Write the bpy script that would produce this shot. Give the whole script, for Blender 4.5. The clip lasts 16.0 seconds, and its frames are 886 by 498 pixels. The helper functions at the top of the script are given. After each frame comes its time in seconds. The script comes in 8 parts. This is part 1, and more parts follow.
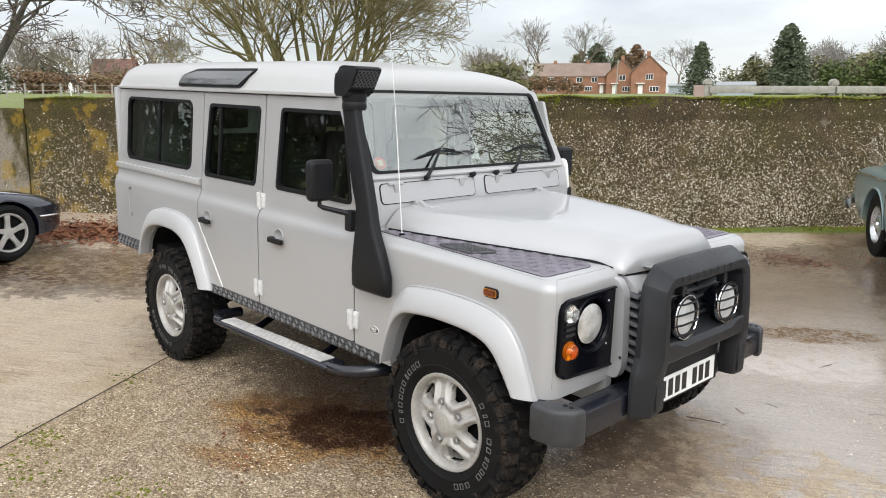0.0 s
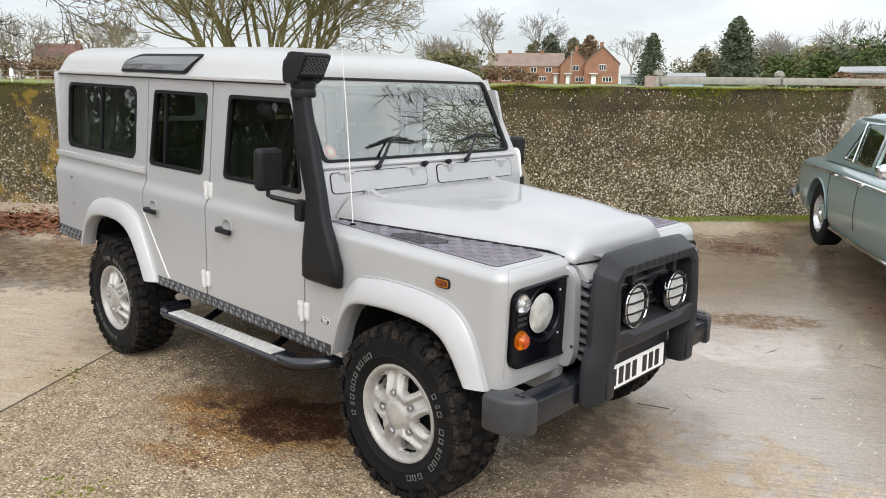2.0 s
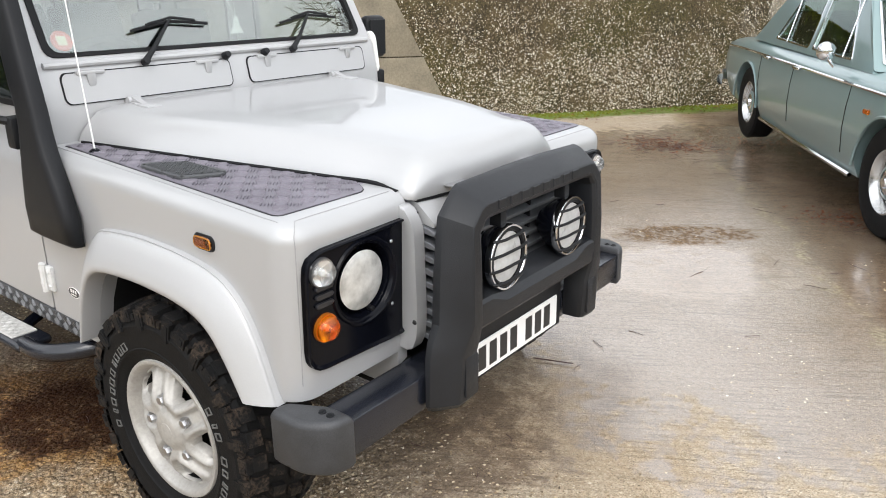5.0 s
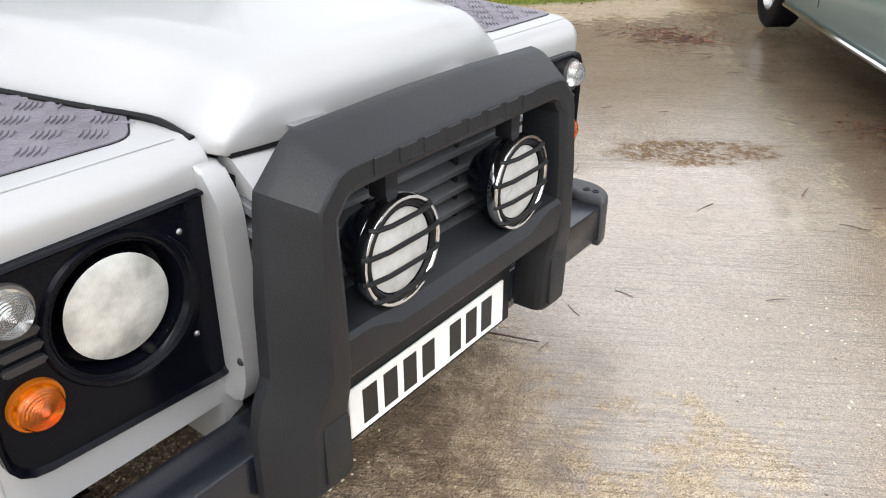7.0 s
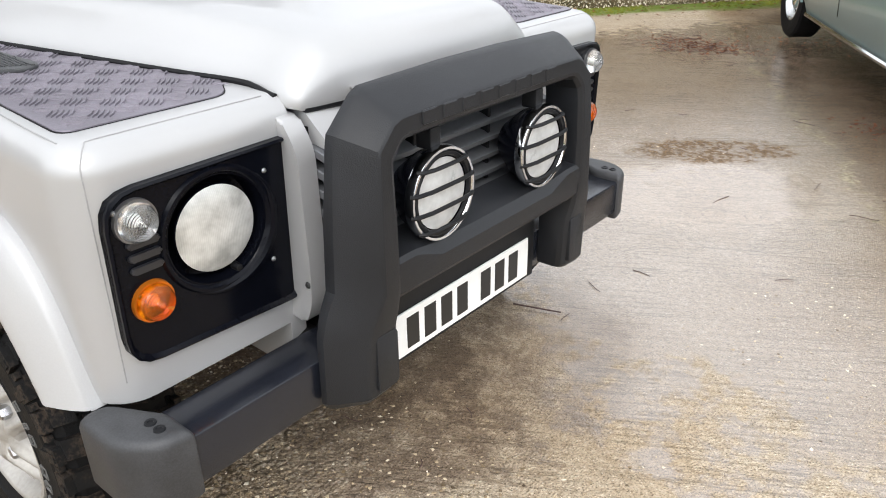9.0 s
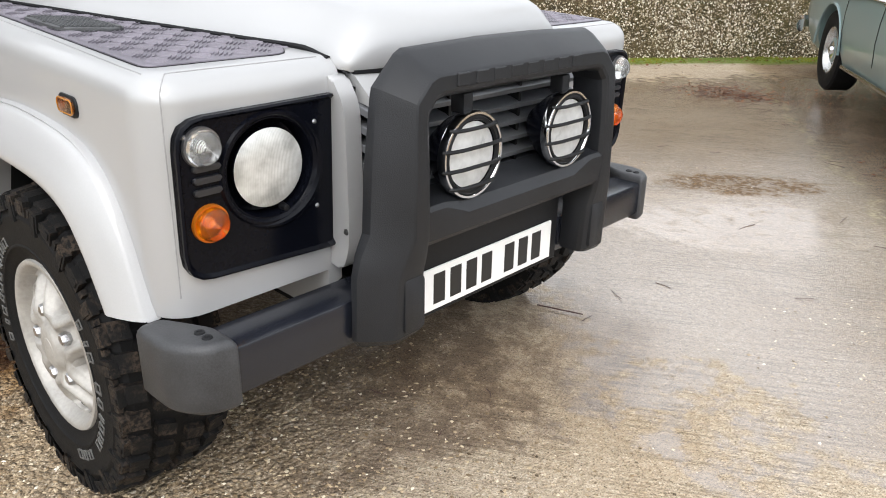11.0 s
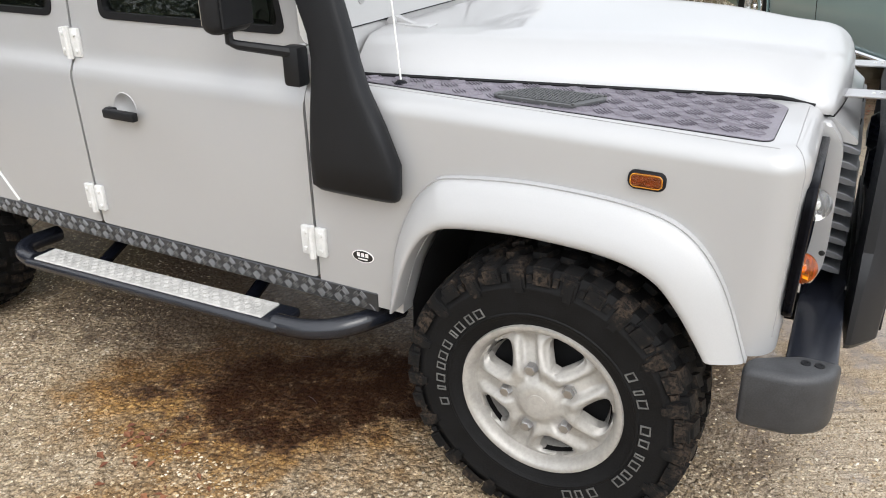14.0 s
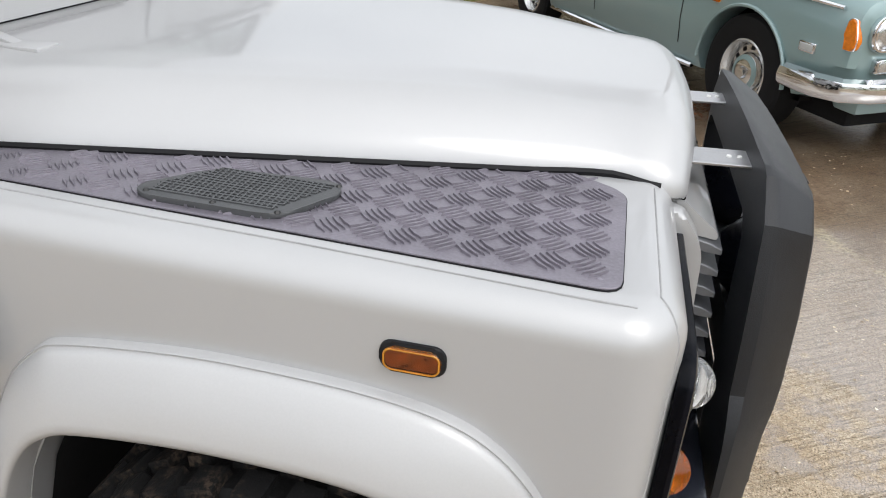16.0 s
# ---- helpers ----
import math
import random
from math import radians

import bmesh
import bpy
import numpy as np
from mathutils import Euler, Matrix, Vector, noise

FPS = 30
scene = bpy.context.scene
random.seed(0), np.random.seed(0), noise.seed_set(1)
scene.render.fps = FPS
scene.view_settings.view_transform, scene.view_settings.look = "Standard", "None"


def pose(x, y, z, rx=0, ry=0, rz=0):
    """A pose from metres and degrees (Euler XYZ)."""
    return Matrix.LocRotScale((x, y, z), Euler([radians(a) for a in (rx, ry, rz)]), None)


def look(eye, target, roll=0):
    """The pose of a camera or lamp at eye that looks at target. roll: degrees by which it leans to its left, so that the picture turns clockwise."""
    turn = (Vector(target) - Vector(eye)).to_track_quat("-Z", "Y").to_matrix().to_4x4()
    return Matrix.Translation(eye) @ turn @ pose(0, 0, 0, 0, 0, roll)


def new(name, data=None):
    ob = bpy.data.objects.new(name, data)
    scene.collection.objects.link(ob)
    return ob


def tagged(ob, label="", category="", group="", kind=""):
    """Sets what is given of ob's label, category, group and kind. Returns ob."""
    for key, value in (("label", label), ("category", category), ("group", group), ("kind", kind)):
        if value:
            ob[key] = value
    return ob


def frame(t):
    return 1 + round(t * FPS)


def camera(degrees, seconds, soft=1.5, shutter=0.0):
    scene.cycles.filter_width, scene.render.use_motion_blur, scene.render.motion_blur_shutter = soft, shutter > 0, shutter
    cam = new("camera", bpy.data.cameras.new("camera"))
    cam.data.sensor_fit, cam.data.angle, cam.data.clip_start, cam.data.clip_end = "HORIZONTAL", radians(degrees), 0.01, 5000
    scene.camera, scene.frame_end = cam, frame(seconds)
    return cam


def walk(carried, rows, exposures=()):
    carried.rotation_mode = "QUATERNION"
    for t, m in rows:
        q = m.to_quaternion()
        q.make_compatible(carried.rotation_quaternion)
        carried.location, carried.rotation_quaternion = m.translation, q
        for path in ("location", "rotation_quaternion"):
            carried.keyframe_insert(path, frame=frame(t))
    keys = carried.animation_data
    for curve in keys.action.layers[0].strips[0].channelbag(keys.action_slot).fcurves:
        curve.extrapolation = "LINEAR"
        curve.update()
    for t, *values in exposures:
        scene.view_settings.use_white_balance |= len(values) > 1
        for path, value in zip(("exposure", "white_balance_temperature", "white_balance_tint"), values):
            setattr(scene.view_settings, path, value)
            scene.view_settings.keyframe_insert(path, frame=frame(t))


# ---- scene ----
cam = camera(60.9, 16.0, 1.0)
PATH = [
    (0, (2.246, -3.072, 1.756), (0.827, -1.711, 1.392), 0.1),
    (0.5, (2.25, -3.063, 1.755), (0.853, -1.681, 1.387), -0.0),
    (1, (2.243, -3.041, 1.758), (0.873, -1.633, 1.382), 0.1),
    (1.5, (2.236, -3.035, 1.753), (0.889, -1.607, 1.373), 0.3),
    (2, (2.237, -3.037, 1.752), (0.905, -1.597, 1.361), 0.5),
    (2.5, (2.233, -3.049, 1.751), (0.909, -1.606, 1.343), 0.3),
    (3, (2.234, -3.052, 1.724), (0.917, -1.611, 1.289), -0.2),
    (3.5, (2.205, -2.896, 1.698), (0.91, -1.447, 1.224), -0.8),
    (4, (2.144, -2.579, 1.677), (0.889, -1.111, 1.155), -1.1),
    (4.5, (1.993, -2.268, 1.634), (0.792, -0.778, 1.053), -1.1),
    (5, (1.844, -1.945, 1.627), (0.689, -0.446, 0.979), -0.9),
    (5.2, (1.785, -1.802, 1.603), (0.647, -0.304, 0.925), -0.9),
    (7.3, (1.45, -1.035, 1.47), (0.375, 0.37, 0.535), -0.3),
    (7.5, (1.441, -1.078, 1.468), (0.368, 0.323, 0.526), -0.2),
    (8, (1.462, -1.151, 1.472), (0.384, 0.244, 0.527), -0.1),
    (8.5, (1.533, -1.207, 1.476), (0.434, 0.187, 0.555), -0.4),
    (9, (1.639, -1.29, 1.459), (0.491, 0.094, 0.584), -0.9),
    (9.2, (1.673, -1.341, 1.429), (0.508, 0.042, 0.576), -0.9),
    (11.3, (1.794, -1.495, 1.326), (0.539, -0.128, 0.581), 1.1),
    (11.5, (1.745, -1.602, 1.418), (0.518, -0.22, 0.653), 1.9),
    (12, (1.541, -1.892, 1.514), (0.306, -0.531, 0.725), 1.3),
    (12.5, (1.163, -2.057, 1.55), (-0.081, -0.723, 0.73), -0.2),
    (13, (0.876, -2.259, 1.564), (-0.364, -0.935, 0.723), -1.7),
    (13.5, (0.687, -2.456, 1.569), (-0.475, -1.065, 0.722), -2.6),
    (14, (0.563, -2.419, 1.582), (-0.318, -0.828, 0.751), -2.6),
    (14.2, (0.56, -2.396, 1.582), (-0.165, -0.722, 0.762), -2.0),
    (14.4, (0.591, -2.321, 1.576), (-0.002, -0.593, 0.763), -1.7),
    (14.5, (0.59, -2.272, 1.584), (0.057, -0.527, 0.767), -1.3),
    (15, (0.572, -1.993, 1.563), (0.187, -0.214, 0.734), -0.0),
    (15.5, (0.514, -1.766, 1.551), (0.178, 0.002, 0.679), 0.5),
    (16, (0.399, -1.572, 1.546), (0.022, 0.173, 0.643), 1.2),
]
LIGHT = [(0.0, 0.32), (2.5, 0.34), (4.0, 0.36), (5.0, 0.51), (7.5, 0.59), (9.0, 0.57), (11.5, 0.57), (12.5, 0.52), (14.0, 0.51), (15.0, 0.43), (16.0, 0.24)]
walk(cam, [(t, look(eye, target, roll)) for t, eye, target, roll in PATH], LIGHT)

# ---- light: an overcast winter day ----
world = bpy.data.worlds.new("overcast_sky")
scene.world = world
world.use_nodes = True
wn, wl = world.node_tree.nodes, world.node_tree.links
wn.clear()
w_out = wn.new("ShaderNodeOutputWorld")
w_bg = wn.new("ShaderNodeBackground")
w_sky = wn.new("ShaderNodeTexSky")
w_sky.sky_type, w_sky.sun_disc = "NISHITA", False
w_sky.sun_elevation, w_sky.sun_rotation = radians(43), radians(137)
w_tc = wn.new("ShaderNodeTexCoord")
w_map = wn.new("ShaderNodeMapping")
w_map.inputs["Scale"].default_value = (1.0, 1.0, 3.2)
w_noise = wn.new("ShaderNodeTexNoise")
w_noise.inputs["Scale"].default_value, w_noise.inputs["Detail"].default_value = 2.3, 6.0
w_noise.inputs["Roughness"].default_value = 0.55
w_ramp = wn.new("ShaderNodeValToRGB")
w_ramp.color_ramp.elements[0].position, w_ramp.color_ramp.elements[0].color = 0.34, (0.55, 0.57, 0.60, 1)
w_ramp.color_ramp.elements[1].position, w_ramp.color_ramp.elements[1].color = 0.62, (0.93, 0.94, 0.955, 1)
w_sep = wn.new("ShaderNodeSeparateXYZ")
w_el = wn.new("ShaderNodeValToRGB")
while len(w_el.color_ramp.elements) < 3:
    w_el.color_ramp.elements.new(0.3)
for stop, (at, level) in zip(w_el.color_ramp.elements, ((0.0, 0.27), (0.32, 0.585), (1.0, 0.545))):
    stop.position, stop.color = at, (level, level, level, 1)
w_twice = wn.new("ShaderNodeMath")
w_twice.operation = "MULTIPLY"
w_twice.inputs[1].default_value = 2.0
w_way = wn.new("ShaderNodeVectorMath")
w_way.operation = "DOT_PRODUCT"
w_way.inputs[1].default_value = (0.70, -0.714, 0.0)
w_side = wn.new("ShaderNodeMapRange")
w_side.interpolation_type = "SMOOTHSTEP"
for key, level in (("From Min", -1.0), ("From Max", 0.9), ("To Min", 0.84), ("To Max", 1.55)):
    w_side.inputs[key].default_value = level
w_bright = wn.new("ShaderNodeMath")
w_bright.operation = "MULTIPLY"
w_mul = wn.new("ShaderNodeVectorMath")
w_mul.operation = "SCALE"
w_dim = wn.new("ShaderNodeVectorMath")
w_dim.operation = "SCALE"
w_dim.inputs["Scale"].default_value = 0.02
w_add = wn.new("ShaderNodeVectorMath")
w_add.operation = "ADD"
wl.new(w_tc.outputs["Generated"], w_map.inputs["Vector"])
wl.new(w_map.outputs["Vector"], w_noise.inputs["Vector"])
wl.new(w_noise.outputs["Fac"], w_ramp.inputs["Fac"])
wl.new(w_tc.outputs["Generated"], w_sep.inputs["Vector"])
wl.new(w_sep.outputs["Z"], w_el.inputs["Fac"])
wl.new(w_el.outputs["Color"], w_twice.inputs[0])
wl.new(w_ramp.outputs["Color"], w_mul.inputs[0])
wl.new(w_tc.outputs["Generated"], w_way.inputs[0])
wl.new(w_way.outputs["Value"], w_side.inputs["Value"])
wl.new(w_twice.outputs[0], w_bright.inputs[0])
wl.new(w_side.outputs["Result"], w_bright.inputs[1])
wl.new(w_bright.outputs[0], w_mul.inputs["Scale"])
wl.new(w_sky.outputs["Color"], w_dim.inputs[0])
wl.new(w_mul.outputs["Vector"], w_add.inputs[0])
wl.new(w_dim.outputs["Vector"], w_add.inputs[1])
wl.new(w_add.outputs["Vector"], w_bg.inputs["Color"])
w_bg.inputs["Strength"].default_value = 1.22
wl.new(w_bg.outputs["Background"], w_out.inputs["Surface"])

sun = new("sun", bpy.data.lights.new("sun", "SUN"))
sun.data.energy, sun.data.angle, sun.data.color = 1.0, radians(30), (1.0, 0.965, 0.92)
sun.matrix_world = look((8, -8.5, 11), (0, 0, 0))

# ---- materials ----
def nodes_of(name):
    m = bpy.data.materials.new(name)
    m.use_nodes = True
    nt = m.node_tree
    return m, nt.nodes, nt.links, nt.nodes["Principled BSDF"]


def noise_node(n, l, scale, detail=4.0, rough=0.55, coord="Object", stretch=None):
    tc = n.new("ShaderNodeTexCoord")
    src = tc.outputs[coord]
    if stretch:
        mp = n.new("ShaderNodeMapping")
        mp.inputs["Scale"].default_value = stretch
        l.new(src, mp.inputs["Vector"])
        src = mp.outputs["Vector"]
    t = n.new("ShaderNodeTexNoise")
    t.inputs["Scale"].default_value, t.inputs["Detail"].default_value, t.inputs["Roughness"].default_value = scale, detail, rough
    l.new(src, t.inputs["Vector"])
    return t.outputs["Fac"]


def ramp(n, l, fac, stops):
    r = n.new("ShaderNodeValToRGB")
    while len(r.color_ramp.elements) < len(stops):
        r.color_ramp.elements.new(0.5)
    for e, (p, c) in zip(r.color_ramp.elements, stops):
        e.position = p
        e.color = (*c, 1) if len(c) == 3 else c
    l.new(fac, r.inputs["Fac"])
    return r.outputs["Color"]


def mixc(n, l, fac, a, b, mode="MIX"):
    m = n.new("ShaderNodeMix")
    m.data_type, m.blend_type = "RGBA", mode
    for sock, v in ((m.inputs[0], fac), (m.inputs[6], a), (m.inputs[7], b)):
        if hasattr(v, "links"):
            l.new(v, sock)
        else:
            sock.default_value = v if isinstance(v, (int, float)) else (*v, 1)
    return m.outputs[2]


def mathn(n, l, op, a, b=0.0, clamp=False):
    m = n.new("ShaderNodeMath")
    m.operation, m.use_clamp = op, clamp
    for sock, v in ((m.inputs[0], a), (m.inputs[1], b)):
        if hasattr(v, "links"):
            l.new(v, sock)
        else:
            sock.default_value = v
    return m.outputs[0]


def bump(n, l, p, height, strength, distance=0.01):
    b = n.new("ShaderNodeBump")
    b.inputs["Strength"].default_value, b.inputs["Distance"].default_value = strength, distance
    l.new(height, b.inputs["Height"])
    l.new(b.outputs["Normal"], p.inputs["Normal"])


def grey(v):
    return (v, v, v)


def mat(name, c, rough=0.5, metal=0.0, vary=0.12, scale=6.0, fine=90.0, bmp=0.0, coat=0.0, spec=0.5, rvary=0.08, each=0.0):
    """A plain surface with broad and fine variation of tone, roughness and relief."""
    m, n, l, p = nodes_of(name)
    a, b = noise_node(n, l, scale), noise_node(n, l, fine, 3.0)
    lo, hi = [max(0, x * (1 - vary)) for x in c], [min(1, x * (1 + vary)) for x in c]
    col = ramp(n, l, a, [(0.3, lo), (0.7, hi)])
    col = mixc(n, l, 0.35 if vary else 0.0, col, ramp(n, l, b, [(0.35, lo), (0.65, hi)]))
    if each:
        info = n.new("ShaderNodeObjectInfo")
        col = mixc(n, l, 1.0, col, ramp(n, l, info.outputs["Random"], [(0.0, grey(1 - each)), (1.0, grey(1.0))]), "MULTIPLY")
    l.new(col, p.inputs["Base Color"])
    rr = n.new("ShaderNodeMapRange")
    rr.inputs["To Min"].default_value, rr.inputs["To Max"].default_value = max(0.02, rough - rvary), min(1, rough + rvary)
    l.new(a, rr.inputs["Value"])
    l.new(rr.outputs["Result"], p.inputs["Roughness"])
    p.inputs["Metallic"].default_value = metal
    p.inputs["Specular IOR Level"].default_value = spec
    p.inputs["Coat Weight"].default_value, p.inputs["Coat Roughness"].default_value = coat, 0.03
    if bmp:
        bump(n, l, p, b, bmp, 0.004)
    return m


def glass(name, tint, f0=0.05, rough=0.0):
    """A thin pane: tinted see-through with a gloss that grows at grazing angles."""
    m = bpy.data.materials.new(name)
    m.use_nodes = True
    n, l = m.node_tree.nodes, m.node_tree.links
    n.clear()
    out, mix, tr, gl, lw = (n.new("ShaderNode" + k) for k in ("OutputMaterial", "MixShader", "BsdfTransparent", "BsdfGlossy", "LayerWeight"))
    tr.inputs["Color"].default_value = (*tint, 1)
    gl.inputs["Roughness"].default_value = rough
    gl.inputs["Color"].default_value = (0.95, 0.97, 0.96, 1)
    lw.inputs["Blend"].default_value = 0.5
    f5 = mathn(n, l, "POWER", lw.outputs["Facing"], 5.0)
    l.new(mathn(n, l, "ADD", mathn(n, l, "MULTIPLY", f5, 1 - f0), f0), mix.inputs[0])
    l.new(tr.outputs[0], mix.inputs[1])
    l.new(gl.outputs[0], mix.inputs[2])
    l.new(mix.outputs[0], out.inputs["Surface"])
    return m


def lens(name, c, rough=0.05, clear=0.75):
    """A moulded plastic or glass lens."""
    m, n, l, p = nodes_of(name)
    p.inputs["Base Color"].default_value = (*c, 1)
    p.inputs["Roughness"].default_value = rough
    p.inputs["Transmission Weight"].default_value = clear
    p.inputs["IOR"].default_value = 1.45
    return m


PAINT = mat("silver_paint", (0.405, 0.405, 0.408), 0.42, 0.28, 0.035, 1.5, 700.0, 0.0, 0.5, rvary=0.04)
TRIM_PAINT = mat("silver_flare_paint", (0.425, 0.425, 0.428), 0.46, 0.2, 0.04, 2.0, 300.0, 0.0, 0.4, rvary=0.04)
BLACK = mat("black_plastic", (0.009, 0.0095, 0.011), 0.48, 0, 0.25, 9, 260, 0.12, spec=0.24)
BAR_RUBBER = mat("bull_bar_polymer", (0.013, 0.014, 0.0165), 0.42, 0, 0.3, 7, 420, 0.22, spec=0.34)
GLOSS_BLACK = mat("gloss_black", (0.003, 0.0035, 0.006), 0.2, 0, 0.2, 12, 90, spec=0.13, rvary=0.05)
DARK = mat("dark_interior", (0.007, 0.007, 0.0075), 0.85, 0, 0.3, spec=0.2)
SEAT = mat("charcoal_cloth", (0.035, 0.036, 0.04), 0.9, 0, 0.3, 20, 200, 0.3)
RUBBER = mat("tyre_rubber", (0.006, 0.006, 0.0064), 0.66, 0, 0.4, 14, 180, 0.3, spec=0.17)
SEAL = mat("window_rubber", (0.006, 0.006, 0.007), 0.55, 0, 0.2, spec=0.2)
ALLOY = mat("alloy_silver", (0.385, 0.37, 0.345), 0.5, 0.3, 0.2, 14, 90, 0.05, 0.15)
STEEL = mat("brushed_steel", (0.45, 0.45, 0.46), 0.3, 0.9, 0.1, 20, 300, 0.05)
CHROME = mat("chrome", (0.75, 0.76, 0.78), 0.09, 1.0, 0.05, 8, 60, rvary=0.04)
CHEQUER = mat("anodised_tread_plate", (0.20, 0.185, 0.215), 0.44, 0.45, 0.22, 9, 200, 0.1)
SILL_PLATE = mat("black_tread_plate", (0.055, 0.057, 0.062), 0.38, 0.5, 0.3, 9, 200, 0.1)
STEP_TOP = mat("worn_step_plate", (0.46, 0.45, 0.43), 0.65, 0.1, 0.28, 22, 160, 0.1)
GLASS = glass("tinted_window_glass", (0.66, 0.71, 0.68), 0.05)
SCREEN = glass("windscreen_glass", (0.80, 0.84, 0.82), 0.15)
CLEAR_LENS = lens("clear_lens", (0.93, 0.94, 0.94), 0.04, 0.93)
AMBER_LENS = lens("amber_lens", (0.95, 0.26, 0.003), 0.05, 0.90)
REFLECTOR = mat("lamp_reflector", (0.82, 0.82, 0.80), 0.22, 0.6, 0.05, 30, 200)
WHITE = mat("white_plastic", (0.78, 0.78, 0.76), 0.4, 0, 0.05, 12, 80)
PLATE_WHITE = mat("plate_white", (0.80, 0.80, 0.79), 0.35, 0, 0.03, 12, 80)
INK = mat("plate_black", (0.01, 0.01, 0.01), 0.4, 0, 0.1)
LETTER = mat("raised_white_rubber", (0.105, 0.105, 0.10), 0.7, 0, 0.25, 30, 90)


def muddy_rubber():
    """Tread rubber with dried brown dirt in patches."""
    m, n, l, p = nodes_of("muddy_tread_rubber")
    a, b = noise_node(n, l, 16, 5, 0.65), noise_node(n, l, 120, 4, 0.6)
    mud = mathn(n, l, "MULTIPLY", ramp(n, l, a, [(0.48, grey(0)), (0.64, grey(1))]), ramp(n, l, b, [(0.42, grey(0)), (0.58, grey(0.8))]))
    l.new(mixc(n, l, mud, (0.006, 0.006, 0.0064), (0.065, 0.047, 0.034)), p.inputs["Base Color"])
    p.inputs["Roughness"].default_value = 0.72
    p.inputs["Specular IOR Level"].default_value = 0.2
    bump(n, l, p, b, 0.4, 0.004)
    return m


TREAD_RUBBER = muddy_rubber()
ROOF_PAINT = mat("roof_paint", (0.41, 0.41, 0.405), 0.45, 0.15, 0.06, 1.2, 200.0, 0.0, 0.25, rvary=0.05)
REPEATER_LENS = lens("brown_amber_lens", (0.82, 0.42, 0.16), 0.06, 0.97)
SEAM = mat("panel_seam", (0.30, 0.30, 0.30), 0.7, 0, 0.2)
CAP_PLASTIC = mat("faded_black_plastic", (0.040, 0.041, 0.044), 0.5, 0, 0.4, 14, 260, 0.15, spec=0.45)
SILL_BAR = mat("worn_tread_bar", (0.26, 0.265, 0.275), 0.4, 0.5, 0.25, 30, 200, 0.1)

from mathutils import bvhtree

# ---- modelling tools ----
def part(name, bm, material, parent=None, label="", m=None, smooth=34.0):
    """Links a bmesh as one mesh object under a thing or under a part."""
    if m is not None:
        bm.transform(m)
    bmesh.ops.recalc_face_normals(bm, faces=bm.faces[:])
    lim = radians(smooth)
    for f in bm.faces:
        f.smooth = True
    for e in bm.edges:
        if len(e.link_faces) == 2 and e.calc_face_angle(0.0) > lim:
            e.smooth = False
    me = bpy.data.meshes.new(name)
    bm.to_mesh(me)
    bm.free()
    for one in material if isinstance(material, (list, tuple)) else (material,):
        me.materials.append(one)
    ob = new(name, me)
    if parent is not None:
        ob.parent = parent
    if label:
        tagged(ob, label)
    return ob


def thing(name, label, category, group="", kind="", m=None):
    ob = new(name)
    ob.empty_display_size = 0.2
    if m is not None:
        ob.matrix_world = m
    return tagged(ob, label, category, group, kind)


def box(bm, x0, x1, y0, y1, z0, z1, b=0.0, seg=2):
    vs = [bm.verts.new((x, y, z)) for x in (x0, x1) for y in (y0, y1) for z in (z0, z1)]
    fs = [bm.faces.new([vs[i] for i in q]) for q in ((0, 1, 3, 2), (4, 6, 7, 5), (0, 4, 5, 1), (2, 3, 7, 6), (0, 2, 6, 4), (1, 5, 7, 3))]
    if b:
        es = list({e for f in fs for e in f.edges})
        bmesh.ops.bevel(bm, geom=es, offset=b, segments=seg, affect="EDGES", profile=0.5)
    return bm


def boxed(*a, **k):
    return box(bmesh.new(), *a, **k)


def prism(bm, pts, axis, a, b, bev=0.0, seg=2):
    """Extrudes a polygon along an axis. axis 'y': points are (x, z); 'x': (y, z); 'z': (x, y)."""
    def place(p, h):
        return {"y": (p[0], h, p[1]), "x": (h, p[0], p[1]), "z": (p[0], p[1], h)}[axis]
    lo, hi = [bm.verts.new(place(p, a)) for p in pts], [bm.verts.new(place(p, b)) for p in pts]
    fs = [bm.faces.new(lo), bm.faces.new(hi)]
    k = len(pts)
    fs += [bm.faces.new((lo[i], lo[(i + 1) % k], hi[(i + 1) % k], hi[i])) for i in range(k)]
    if bev:
        es = list({e for f in fs[:2] for e in f.edges})
        bmesh.ops.bevel(bm, geom=es, offset=bev, segments=seg, affect="EDGES", profile=0.5)
    return bm


def rrect(u0, u1, v0, v1, r, k=5):
    pts = []
    for cu, cv, a0 in ((u1 - r, v1 - r, 0), (u0 + r, v1 - r, 90), (u0 + r, v0 + r, 180), (u1 - r, v0 + r, 270)):
        pts += [(cu + r * math.cos(radians(a0 + 90 * i / k)), cv + r * math.sin(radians(a0 + 90 * i / k))) for i in range(k + 1)]
    return pts


def rounded(pts, r, k=4):
    """Rounds the corners of a polygon."""
    out, n = [], len(pts)
    for i in range(n):
        p, a, b = Vector(pts[i]), Vector(pts[i - 1]), Vector(pts[(i + 1) % n])
        rr = r[i] if isinstance(r, (list, tuple)) else r
        if not rr:
            out.append(tuple(p))
            continue
        d = min(rr, (a - p).length * 0.49, (b - p).length * 0.49)
        s, e = p + (a - p).normalized() * d, p + (b - p).normalized() * d
        for j in range(k + 1):
            t = j / k
            out.append(tuple(s * (1 - t) ** 2 + p * 2 * t * (1 - t) + e * t * t))
    return out


def circle(cu, cv, r, k=24, a0=0.0):
    return [(cu + r * math.cos(a0 + 2 * math.pi * i / k), cv + r * math.sin(a0 + 2 * math.pi * i / k)) for i in range(k)]


